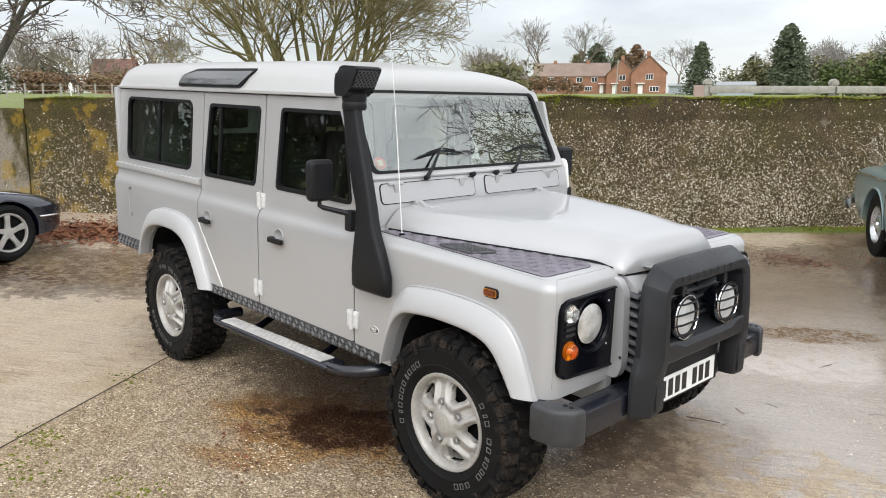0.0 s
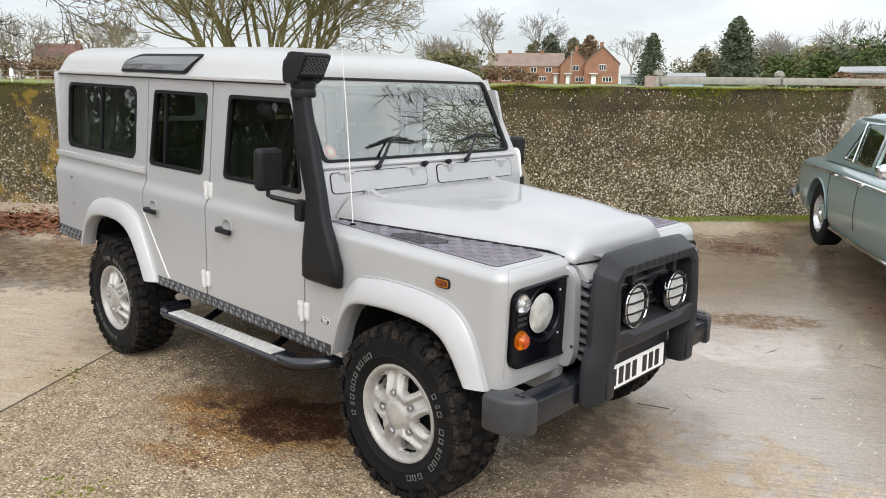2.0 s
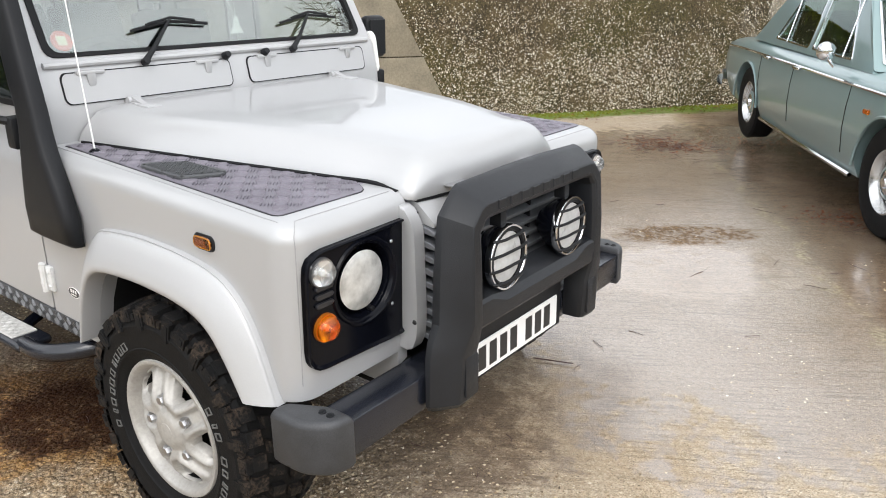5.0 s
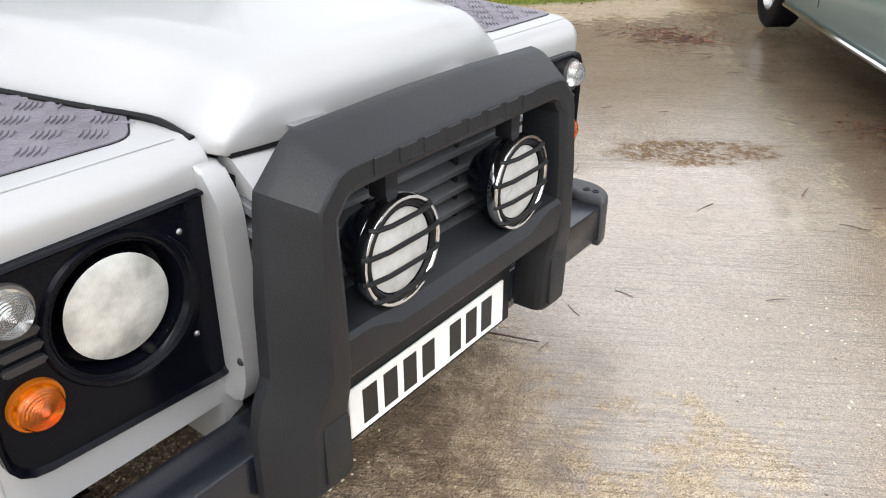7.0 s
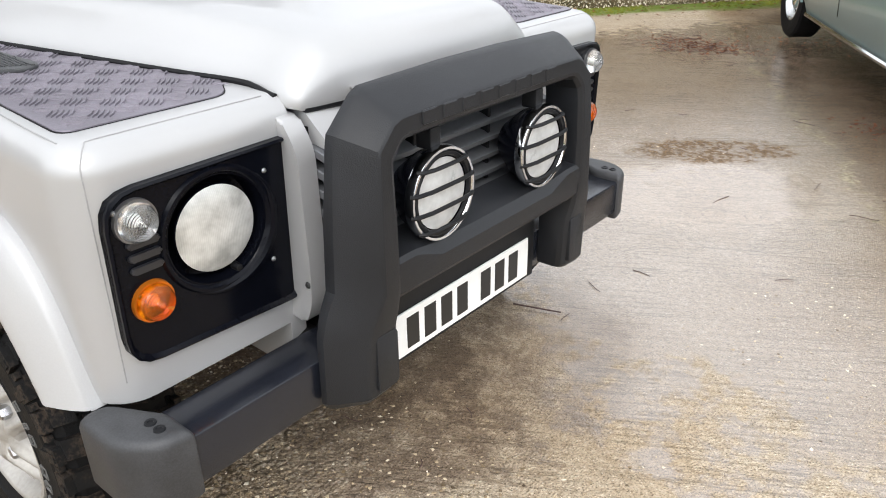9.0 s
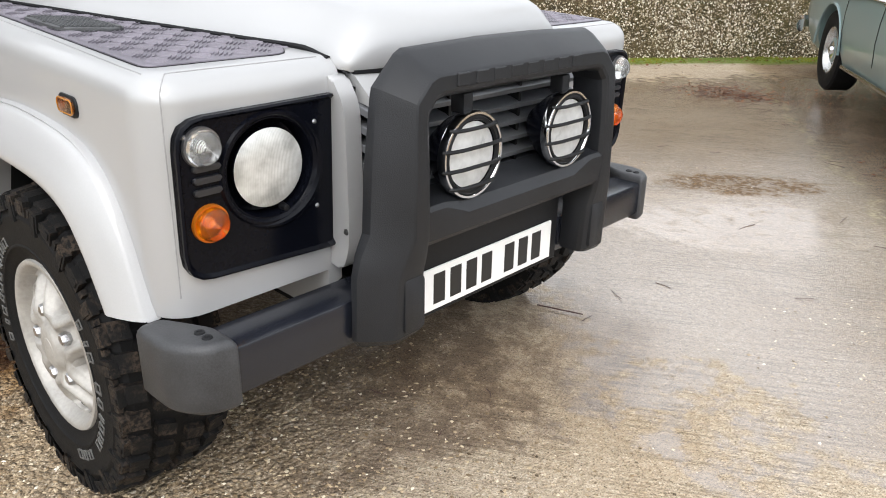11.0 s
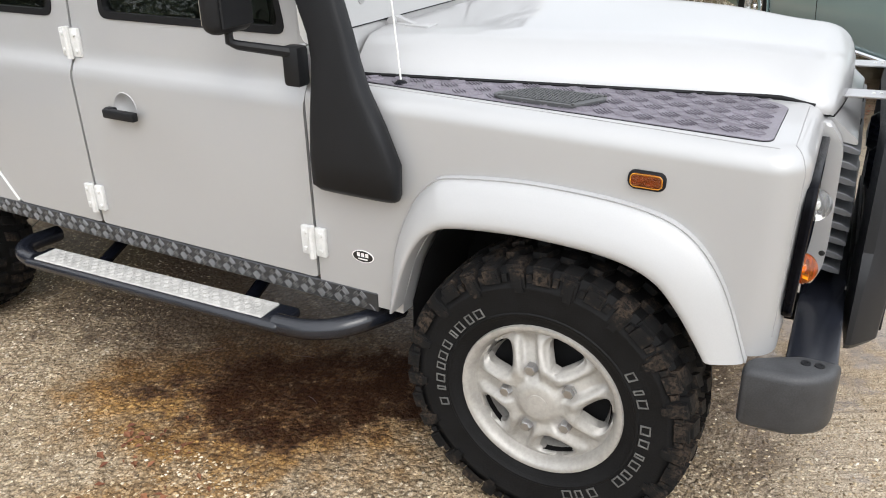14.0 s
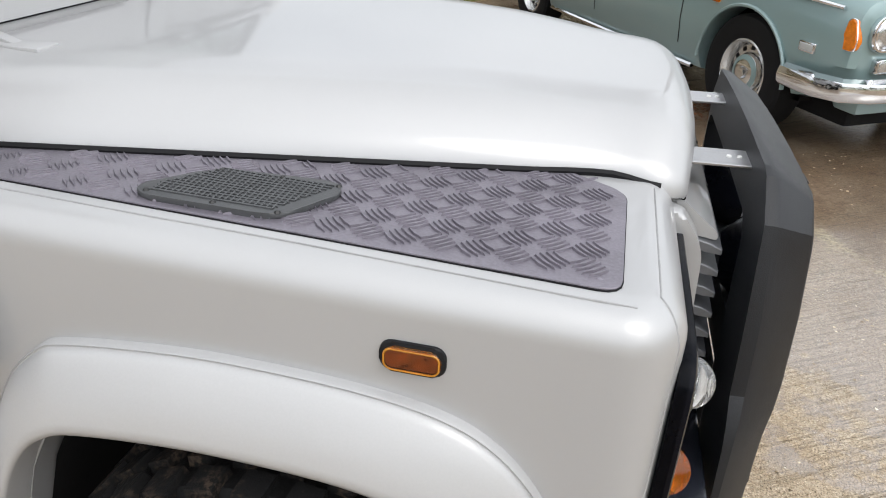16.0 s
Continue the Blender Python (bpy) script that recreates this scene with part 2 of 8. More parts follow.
def skin(outer, holes, cuts, fn, inward):
    """A sheet cut from a flat outline with holes, bent by fn(u, v) -> place and thickened by the vector inward."""
    bm = bmesh.new()
    for loop in [outer, *holes]:
        vs = [bm.verts.new((p[0], 0, p[1])) for p in loop]
        for i in range(len(vs)):
            bm.edges.new((vs[i], vs[(i + 1) % len(vs)]))
    bmesh.ops.triangle_fill(bm, use_beauty=True, use_dissolve=False, edges=bm.edges[:])
    for axis, at in cuts:
        co, no = ((at, 0, 0), (1, 0, 0)) if axis == "u" else ((0, 0, at), (0, 0, 1))
        bmesh.ops.bisect_plane(bm, geom=bm.verts[:] + bm.edges[:] + bm.faces[:], plane_co=co, plane_no=no)
    for v in bm.verts:
        v.co = Vector(fn(v.co.x, v.co.z))
    if inward is not None:
        ret = bmesh.ops.extrude_face_region(bm, geom=bm.faces[:], use_keep_orig=True)
        bmesh.ops.translate(bm, vec=Vector(inward), verts=[g for g in ret["geom"] if isinstance(g, bmesh.types.BMVert)])
    return bm


def ring(outer, inner, fn, inward):
    """A band between two outlines with the same number of points, thickened by inward."""
    bm = bmesh.new()
    k = len(outer)
    d = Vector(inward)
    rows = [[Vector(fn(*p)) for p in outer], [Vector(fn(*p)) for p in inner]]
    loops = [[bm.verts.new(p) for p in rows[0]], [bm.verts.new(p) for p in rows[1]],
             [bm.verts.new(p + d) for p in rows[1]], [bm.verts.new(p + d) for p in rows[0]]]
    for a in range(4):
        A, B = loops[a], loops[(a + 1) % 4]
        for i in range(k):
            bm.faces.new((A[i], A[(i + 1) % k], B[(i + 1) % k], B[i]))
    return bm


def lathe(bm, profile, m=None, seg=32, sweep=360.0):
    """Turns (radius, height) round z, then places it by m."""
    m = m or Matrix()
    full = sweep >= 360
    cols = []
    for i in range(seg if full else seg + 1):
        a = radians(sweep * i / seg)
        cols.append([bm.verts.new(m @ Vector((r * math.cos(a), r * math.sin(a), h))) for r, h in profile])
    for i in range(seg):
        A, B = cols[i], cols[(i + 1) % len(cols)]
        for j in range(len(profile) - 1):
            if profile[j][0] < 1e-6 and profile[j + 1][0] < 1e-6:
                continue
            try:
                bm.faces.new((A[j], B[j], B[j + 1], A[j + 1]))
            except ValueError:
                pass
    bmesh.ops.remove_doubles(bm, verts=[v for c in cols for v in c], dist=1e-6)
    return bm


def tube(bm, pts, radius, seg=8, cap=True, squash=None):
    """A pipe along points; radius may change along it."""
    pts = [Vector(p) for p in pts]
    rings = []
    side = None
    for i, p in enumerate(pts):
        d = (pts[min(i + 1, len(pts) - 1)] - pts[max(i - 1, 0)]).normalized()
        if side is None:
            side = d.orthogonal().normalized()
        side = (side - d * side.dot(d)).normalized()
        up = d.cross(side)
        r = radius[i] if isinstance(radius, (list, tuple)) else radius
        rings.append([bm.verts.new(p + side * r * math.cos(2 * math.pi * k / seg) + up * r * math.sin(2 * math.pi * k / seg)) for k in range(seg)])
    for A, B in zip(rings, rings[1:]):
        for k in range(seg):
            bm.faces.new((A[k], A[(k + 1) % seg], B[(k + 1) % seg], B[k]))
    if cap:
        bm.faces.new(rings[0])
        bm.faces.new(rings[-1])
    return bm


def loft(bm, sections, closed=True, cap=True):
    rows = [[bm.verts.new(p) for p in s] for s in sections]
    for A, B in zip(rows, rows[1:]):
        for k in range(len(A) if closed else len(A) - 1):
            bm.faces.new((A[k], A[(k + 1) % len(A)], B[(k + 1) % len(A)], B[k]))
    if cap and closed:
        bm.faces.new(rows[0])
        bm.faces.new(rows[-1])
    return bm


def as_mesh(bm, name="work"):
    bmesh.ops.recalc_face_normals(bm, faces=bm.faces[:])
    me = bpy.data.meshes.new(name)
    bm.to_mesh(me)
    bm.free()
    return me


def carve(bm, *cutters):
    """The solid less the cutters."""
    ob = new("work", as_mesh(bm))
    tools = []
    for c in cutters:
        t = new("work", as_mesh(c))
        mod = ob.modifiers.new("cut", "BOOLEAN")
        mod.operation, mod.solver, mod.object = "DIFFERENCE", "EXACT", t
        tools.append(t)
    dg = bpy.context.evaluated_depsgraph_get()
    me = bpy.data.meshes.new_from_object(ob.evaluated_get(dg))
    out = bmesh.new()
    out.from_mesh(me)
    for o in (ob, *tools):
        d = o.data
        bpy.data.objects.remove(o)
        bpy.data.meshes.remove(d)
    bpy.data.meshes.remove(me)
    return out


def face_to(place, way, spin=0.0):
    """A pose whose z axis points along way."""
    return Matrix.Translation(place) @ Vector(way).to_track_quat("Z", "Y").to_matrix().to_4x4() @ Matrix.Rotation(spin, 4, "Z")


def smoothstep(a, b, x):
    t = min(1.0, max(0.0, (x - a) / (b - a)))
    return t * t * (3 - 2 * t)

# ---- the yard, the old wall and the rising field ----
R2 = math.sqrt(0.5)


def wall_line(q):
    """How far towards the wall its face lies, along the wall."""
    return 6.9 + max(0.0, -1.02 - q) * 0.222


def sq(s, q):
    return ((q - s) * R2, (q + s) * R2)


def yard_z(x, y):
    s = (y - x) * R2
    rise = min(1.0, max(0.0, (y - 1.6) / 1.9)) * min(1.0, max(0.0, (x + 4.0) / 3.0))
    return 0.05 * rise * rise * (3 - 2 * rise) + 0.02 * max(0.0, s - 2.6)


def field_z(d):
    return 1.62 + 0.0225 * min(d, 260) + 0.004 * max(0, min(d, 2500) - 260)


def concrete():
    """Worn wet concrete: exposed stones on one side, brushed slabs on the other, stains, standing water and shade
    painted under the car.
    """
    m, n, l, p = nodes_of("wet_concrete")
    tc = n.new("ShaderNodeTexCoord")
    xyz = n.new("ShaderNodeSeparateXYZ")
    l.new(tc.outputs["Object"], xyz.inputs["Vector"])
    X, Y = xyz.outputs[0], xyz.outputs[1]
    add, mul, sub_ = (lambda a, b: mathn(n, l, "ADD", a, b)), (lambda a, b: mathn(n, l, "MULTIPLY", a, b)), (lambda a, b: mathn(n, l, "SUBTRACT", a, b))

    def rise(v, lo, hi, a=0.0, b=1.0):
        k = n.new("ShaderNodeMapRange")
        k.interpolation_type = "SMOOTHSTEP"
        for key, val in (("From Min", lo), ("From Max", hi), ("To Min", a), ("To Max", b)):
            k.inputs[key].default_value = val
        l.new(v, k.inputs["Value"])
        return k.outputs["Result"]

    def stones(scale):
        v = n.new("ShaderNodeTexVoronoi")
        v.inputs["Scale"].default_value = scale
        l.new(tc.outputs["Object"], v.inputs["Vector"])
        sp = n.new("ShaderNodeSeparateColor")
        l.new(v.outputs["Color"], sp.inputs[0])
        return v.outputs["Distance"], sp.outputs[0]

    def most(*a):
        out = a[0]
        for b in a[1:]:
            out = mathn(n, l, "MAXIMUM", out, b)
        return out

    big, mid, mottle = noise_node(n, l, 0.45, 5), noise_node(n, l, 2.6, 6, 0.62), noise_node(n, l, 11, 5, 0.65)
    fine, grit = noise_node(n, l, 48, 4, 0.7), noise_node(n, l, 170, 3, 0.7)
    turned = n.new("ShaderNodeMapping")
    turned.inputs["Rotation"].default_value = (0, 0, radians(-30))
    squeeze = n.new("ShaderNodeMapping")
    squeeze.inputs["Scale"].default_value = (0.5, 17.0, 1.0)
    l.new(tc.outputs["Object"], turned.inputs["Vector"])
    l.new(turned.outputs["Vector"], squeeze.inputs["Vector"])
    br = n.new("ShaderNodeTexNoise")
    br.inputs["Scale"].default_value, br.inputs["Detail"].default_value, br.inputs["Roughness"].default_value = 4.5, 4, 0.6
    l.new(squeeze.outputs["Vector"], br.inputs["Vector"])
    brushed = br.outputs["Fac"]
    d1, r1 = stones(60)
    d2, r2 = stones(140)
    tones = [(0.0, (0.085, 0.056, 0.030)), (0.2, (0.31, 0.222, 0.130)), (0.6, (0.58, 0.455, 0.300)), (0.88, (0.74, 0.635, 0.48)), (1.0, (0.90, 0.83, 0.70))]
    # stony side
    mortar = ramp(n, l, mottle, [(0.3, (0.19, 0.133, 0.080)), (0.5, (0.42, 0.322, 0.208)), (0.72, (0.61, 0.50, 0.355))])
    stony = mixc(n, l, mul(rise(d2, 0.50, 0.30), 0.95), mortar, ramp(n, l, r2, tones))
    stony = mixc(n, l, mul(rise(d1, 0.50, 0.36), ramp(n, l, mid, [(0.40, grey(0.10)), (0.58, grey(1.0))])), stony, ramp(n, l, r1, tones))
    # gaps between stones: joint dirt, with their occlusion put into the colour too
    stony = mixc(n, l, mul(rise(d1, 0.46, 0.62), 0.34), stony, (0.085, 0.056, 0.028))
    # brushed side
    even = ramp(n, l, mid, [(0.25, (0.44, 0.345, 0.235)), (0.5, (0.545, 0.445, 0.325)), (0.75, (0.64, 0.545, 0.42))])
    even = mixc(n, l, 0.5, even, ramp(n, l, fine, [(0.30, (0.25, 0.180, 0.108)), (0.5, (0.55, 0.452, 0.335)), (0.70, (0.80, 0.71, 0.58))]))
    even = mixc(n, l, mul(rise(d2, 0.40, 0.25), ramp(n, l, r2, [(0.0, grey(0.85)), (0.22, grey(0.5)), (0.26, grey(0.0)), (0.62, grey(0.0)), (0.66, grey(0.8))])), even, ramp(n, l, r2, tones))
    even = mixc(n, l, mul(rise(d1, 0.34, 0.24), ramp(n, l, r1, [(0.80, grey(0.0)), (0.84, grey(0.85))])), even, (0.66, 0.575, 0.44))
    lines = mul(rise(brushed, 0.535, 0.585), ramp(n, l, mid, [(0.38, grey(0.25)), (0.58, grey(0.9))]))
    even = mixc(n, l, mul(lines, 0.5), even, (0.20, 0.14, 0.080))
    slab_side = rise(add(mul(add(X, 1.2), 0.839), mul(add(Y, 3.49), 0.544)), 0.03, -0.03)
    front_side = mul(rise(add(add(X, Y), mul(sub_(big, 0.5), 1.2)), -0.25, 0.55), 0.92)
    smooth_k = most(slab_side, front_side)
    base = mixc(n, l, smooth_k, stony, even)
    base = mixc(n, l, mul(ramp(n, l, grit, [(0.38, grey(1)), (0.5, grey(0))]), 0.58), base, (0.085, 0.062, 0.038))
    base = mixc(n, l, 1.0, base, ramp(n, l, noise_node(n, l, 0.9, 6, 0.62), [(0.32, (0.84, 0.785, 0.70)), (0.5, (0.98, 0.98, 0.975)), (0.68, (0.98, 0.995, 1.03))]), "MULTIPLY")
    wob = add(mul(sub_(noise_node(n, l, 1.9, 6, 0.62), 0.5), 1.6), mul(sub_(noise_node(n, l, 9, 6, 0.68), 0.5), 1.4))

    def pool(cx, cy, rx, ry, turn, soft=0.5, ragged=1.0):
        c, s = math.cos(radians(turn)), math.sin(radians(turn))
        dx, dy = sub_(X, cx), sub_(Y, cy)
        u = mathn(n, l, "DIVIDE", add(mul(dx, c), mul(dy, s)), rx)
        v = mathn(n, l, "DIVIDE", sub_(mul(dy, c), mul(dx, s)), ry)
        d = mathn(n, l, "SQRT", add(mul(u, u), mul(v, v)))
        return rise(add(d, mul(wob, ragged)), 1.0 + soft / 2, 1.0 - soft / 2)

    broken = ramp(n, l, noise_node(n, l, 15, 6, 0.72), [(0.40, grey(0.0)), (0.54, grey(1))])
    # where water stands as a film
    wet_yard = most(pool(0.55, 3.4, 1.75, 2.7, -28, 0.9, 0.5), pool(0.3, 6.0, 5.0, 1.5, 45, 0.8, 0.5), mul(pool(1.9, 2.4, 1.0, 2.2, -30, 0.9, 0.7), 0.85), pool(1.1, 2.2, 1.35, 1.5, -20, 0.5, 0.35))
    wet_west = pool(-6.3, -0.3, 2.6, 1.15, 35, 0.7, 0.9)
    wet_near = most(mul(pool(0.45, 0.25, 0.45, 1.0, 0, 0.9, 0.8), 0.5), mul(pool(-1.5, 0.1, 2.0, 0.95, 0, 0.6, 0.6), 0.8))
    reach = most(wet_yard, wet_west, wet_near)
    film = rise(add(mul(reach, 0.95), add(mul(sub_(mid, 0.5), 0.9), mul(sub_(mottle, 0.5), 1.0))), 0.30, 0.66)
    film = mul(film, sub_(1.0, mul(rise(d2, 0.30, 0.12), 0.45)))
    pools = most(mul(pool(1.45, 2.55, 0.42, 0.26, -60, 0.5, 0.7), broken), mul(pool(0.45, 2.35, 0.75, 0.42, 32, 0.5, 0.7), rise(mottle, 0.36, 0.52, 0.35, 0.9)), mul(pool(-0.95, -0.66, 0.42, 0.17, 33, 0.4), 0.22), mul(pool(-6.2, -0.45, 1.5, 0.42, 40, 0.5), rise(mottle, 0.40, 0.52)))
    damp = mul(ramp(n, l, big, [(0.44, grey(0)), (0.62, grey(1))]), 0.45)
    dark_k = most(mul(film, 0.72), mul(damp, 0.45), pools)
    col = mixc(n, l, dark_k, base, mixc(n, l, 1.0, base, (0.55, 0.50, 0.485), "MULTIPLY"))
    # the older slab to the east, and the crumbling joint beside it
    across = add(add(mul(X, 0.865), mul(Y, 0.502)), mul(wob, 0.20))
    east_slab = rise(across, 2.16, 2.44)
    col = mixc(n, l, mul(east_slab, rise(mid, 0.25, 0.62, 0.45, 0.95)), col, mixc(n, l, 1.0, col, (0.56, 0.47, 0.37), "MULTIPLY"))
    joint = mul(mul(rise(across, 2.20, 2.26), rise(across, 2.33, 2.27)), ramp(n, l, noise_node(n, l, 5, 5, 0.7), [(0.44, grey(0)), (0.58, grey(0.9))]))
    col = mixc(n, l, joint, col, ramp(n, l, fine, [(0.35, (0.16, 0.115, 0.055)), (0.6, (0.46, 0.38, 0.23))]))
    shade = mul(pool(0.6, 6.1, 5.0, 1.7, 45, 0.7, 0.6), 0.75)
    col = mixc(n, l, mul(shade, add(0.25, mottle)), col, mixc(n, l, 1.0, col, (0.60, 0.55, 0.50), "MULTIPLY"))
    old = mul(pool(-6.3, -0.35, 2.3, 0.85, 40, 0.5, 1.2), rise(mottle, 0.40, 0.50))
    col = mixc(n, l, mul(old, 0.8), col, mixc(n, l, 1.0, col, (0.34, 0.25, 0.18), "MULTIPLY"))
    # oily brown stains, rust at their edge
    rust = most(pool(-1.12, -0.80, 0.72, 0.40, 22, 0.7), mul(pool(-1.08, -1.34, 0.34, 0.10, 25, 0.9), 0.75), mul(pool(0.65, 0.35, 0.7, 0.5, 30, 0.9), 0.12), mul(pool(-1.4, -1.05, 0.3, 0.14, 20, 0.9), 0.6))
    # first pool is the oil; the rest paint shade under the car and its nose
    stain_undershade = most(mul(pool(-1.0, -0.72, 0.50, 0.28, 30, 0.25, 1.2), 0.8), mul(pool(-1.55, 0.1, 1.75, 0.80, 0, 0.5, 0.5), 0.62), mul(pool(-2.9, 0.0, 1.2, 0.9, 0, 0.7), 0.5), mul(pool(0.38, 0.25, 0.42, 0.75, 0, 0.7), 0.36))
    col = mixc(n, l, mul(rust, mul(0.95, rise(mottle, 0.30, 0.55, 0.45, 1.0))), col, mixc(n, l, 1.0, col, (0.72, 0.47, 0.17), "MULTIPLY"))
    soaked_undershade = mul(stain_undershade, rise(add(mul(mottle, 0.55), mul(noise_node(n, l, 30, 5, 0.7), 0.45)), 0.43, 0.53, 0.45, 1.0))
    col = mixc(n, l, mul(soaked_undershade, 0.92), col, mixc(n, l, 0.35, mixc(n, l, 1.0, col, (0.15, 0.065, 0.035), "MULTIPLY"), (0.030, 0.008, 0.004)))
    deep = mul(pool(-0.93, -0.65, 0.50, 0.26, 33, 0.3, 1.0), rise(add(mul(noise_node(n, l, 7, 6, 0.7), 0.6), mul(fine, 0.4)), 0.43, 0.50, 0.25, 1.0))
    col = mixc(n, l, mul(deep, 0.8), col, (0.020, 0.0065, 0.0035))
    # brown silt left by a puddle
    silt = mul(pool(0.20, 2.93, 0.46, 0.20, 34, 0.4, 0.8), mul(add(0.25, mul(broken, 0.75)), ramp(n, l, noise_node(n, l, 30, 5, 0.7), [(0.38, grey(0.2)), (0.48, grey(1))])))
    col = mixc(n, l, silt, col, ramp(n, l, grit, [(0.36, (0.03, 0.014, 0.003)), (0.55, (0.14, 0.072, 0.018)), (0.7, (0.32, 0.20, 0.07))]))
    # moss towards the foot of the wall
    foot = rise(add(mul(sub_(Y, X), R2), mul(sub_(mid, 0.5), 0.5)), 6.32, 6.55)
    moss = mathn(n, l, "MULTIPLY", mul(foot, rise(add(X, Y), -2.4, -1.4)), ramp(n, l, mottle, [(0.3, grey(0.6)), (0.5, grey(1))]), True)
    col = mixc(n, l, moss, col, ramp(n, l, grit, [(0.3, (0.045, 0.075, 0.006)), (0.7, (0.18, 0.25, 0.02))]))
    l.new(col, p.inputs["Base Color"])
    dry = mul(sub_(1.0, mul(silt, 0.85)), sub_(1.0, moss))
    water = mul(mul(most(film, pools), sub_(1.0, mul(most(stain_undershade, deep), 0.93))), dry)
    l.new(sub_(0.82, mul(water, 0.30)), p.inputs["Roughness"])
    l.new(sub_(0.4, mul(deep, 0.28)), p.inputs["Specular IOR Level"])
    l.new(water, p.inputs["Coat Weight"])
    l.new(mathn(n, l, "MAXIMUM", sub_(add(0.05, mul(mottle, 0.12)), mul(pools, 0.16)), 0.02), p.inputs["Coat Roughness"])
    p.inputs["Coat IOR"].default_value = 2.4
    ripple = n.new("ShaderNodeBump")
    l.new(sub_(0.17, mul(pools, 0.15)), ripple.inputs["Strength"])
    ripple.inputs["Distance"].default_value = 0.006
    l.new(sub_(add(mul(mottle, 0.4), mul(fine, 0.5)), mul(d2, 0.6)), ripple.inputs["Height"])
    l.new(ripple.outputs["Normal"], p.inputs["Coat Normal"])
    b = n.new("ShaderNodeBump")
    l.new(sub_(1.0, mul(pools, 0.9)), b.inputs["Strength"])
    b.inputs["Distance"].default_value = 0.010
    stone_h = mul(mul(d1, d1), mul(sub_(1.0, smooth_k), 1.5))
    height = sub_(add(mul(grit, 0.35), mul(fine, 0.45)), add(stone_h, add(mul(d2, 0.5), mul(lines, mul(smooth_k, 0.5)))))
    l.new(height, b.inputs["Height"])
    l.new(b.outputs["Normal"], p.inputs["Normal"])
    return m


def grass():
    m, n, l, p = nodes_of("meadow_grass")
    a, b, c = noise_node(n, l, 0.05, 5), noise_node(n, l, 1.5, 5), noise_node(n, l, 40, 3)
    col = ramp(n, l, a, [(0.35, (0.11, 0.15, 0.035)), (0.65, (0.19, 0.22, 0.06))])
    col = mixc(n, l, 0.5, col, ramp(n, l, b, [(0.3, (0.10, 0.13, 0.03)), (0.7, (0.21, 0.22, 0.08))]))
    l.new(col, p.inputs["Base Color"])
    p.inputs["Roughness"].default_value = 0.9
    bump(n, l, p, c, 0.6, 0.03)
    return m


def old_wall_mat():
    m, n, l, p = nodes_of("mossy_pebble_wall")
    a, b, c = noise_node(n, l, 0.7, 6, 0.6), noise_node(n, l, 3.2, 6, 0.6), noise_node(n, l, 55, 4, 0.65)
    tc = n.new("ShaderNodeTexCoord")
    xyz = n.new("ShaderNodeSeparateXYZ")
    l.new(tc.outputs["Object"], xyz.inputs["Vector"])
    col = ramp(n, l, b, [(0.30, (0.012, 0.008, 0.003)), (0.5, (0.058, 0.039, 0.013)), (0.72, (0.155, 0.112, 0.048))])
    col = mixc(n, l, 0.45, col, ramp(n, l, c, [(0.40, (0.009, 0.007, 0.003)), (0.64, (0.19, 0.142, 0.072))]))
    green = ramp(n, l, a, [(0.42, grey(0)), (0.58, grey(0.85))])
    col = mixc(n, l, mathn(n, l, "MULTIPLY", green, 0.75), col, ramp(n, l, c, [(0.35, (0.018, 0.018, 0.003)), (0.68, (0.115, 0.10, 0.014))]))
    along = mathn(n, l, "MULTIPLY", mathn(n, l, "ADD", xyz.outputs[0], xyz.outputs[1]), R2)
    east = n.new("ShaderNodeMapRange")
    east.interpolation_type = "SMOOTHSTEP"
    east.inputs["From Min"].default_value, east.inputs["From Max"].default_value = 4.2, 5.4
    l.new(along, east.inputs["Value"])
    west = n.new("ShaderNodeMapRange")
    west.inputs["From Min"].default_value, west.inputs["From Max"].default_value = -7.4, -7.8
    l.new(along, west.inputs["Value"])
    worn = mathn(n, l, "ADD", noise_node(n, l, 1.1, 6, 0.62, stretch=(1.4, 1.4, 0.7)), mathn(n, l, "MULTIPLY", mathn(n, l, "MAXIMUM", east.outputs["Result"], west.outputs["Result"]), 0.13))
    bare = ramp(n, l, worn, [(0.61, grey(0)), (0.70, grey(0.9))])
    col = mixc(n, l, bare, col, ramp(n, l, c, [(0.33, (0.17, 0.145, 0.105)), (0.68, (0.42, 0.385, 0.32))]))
    # ochre lichen on the far reach
    far = n.new("ShaderNodeMapRange")
    far.inputs["From Min"].default_value, far.inputs["From Max"].default_value = -8.6, -9.4
    l.new(xyz.outputs[0], far.inputs["Value"])
    lich = mathn(n, l, "MULTIPLY", far.outputs["Result"], ramp(n, l, noise_node(n, l, 2.4, 5, 0.65), [(0.53, grey(0)), (0.6, grey(1))]))
    col = mixc(n, l, mathn(n, l, "MULTIPLY", lich, 0.6), col, (0.36, 0.23, 0.02))
    l.new(col, p.inputs["Base Color"])
    p.inputs["Roughness"].default_value = 0.88
    bump(n, l, p, mathn(n, l, "ADD", c, b), 1.0, 0.03)
    return m


CONCRETE, GRASS, WALL_MAT = concrete(), grass(), old_wall_mat()
WOOD_GREY = mat("weathered_timber", (0.30, 0.285, 0.25), 0.85, 0, 0.25, 9, 70, 0.5)


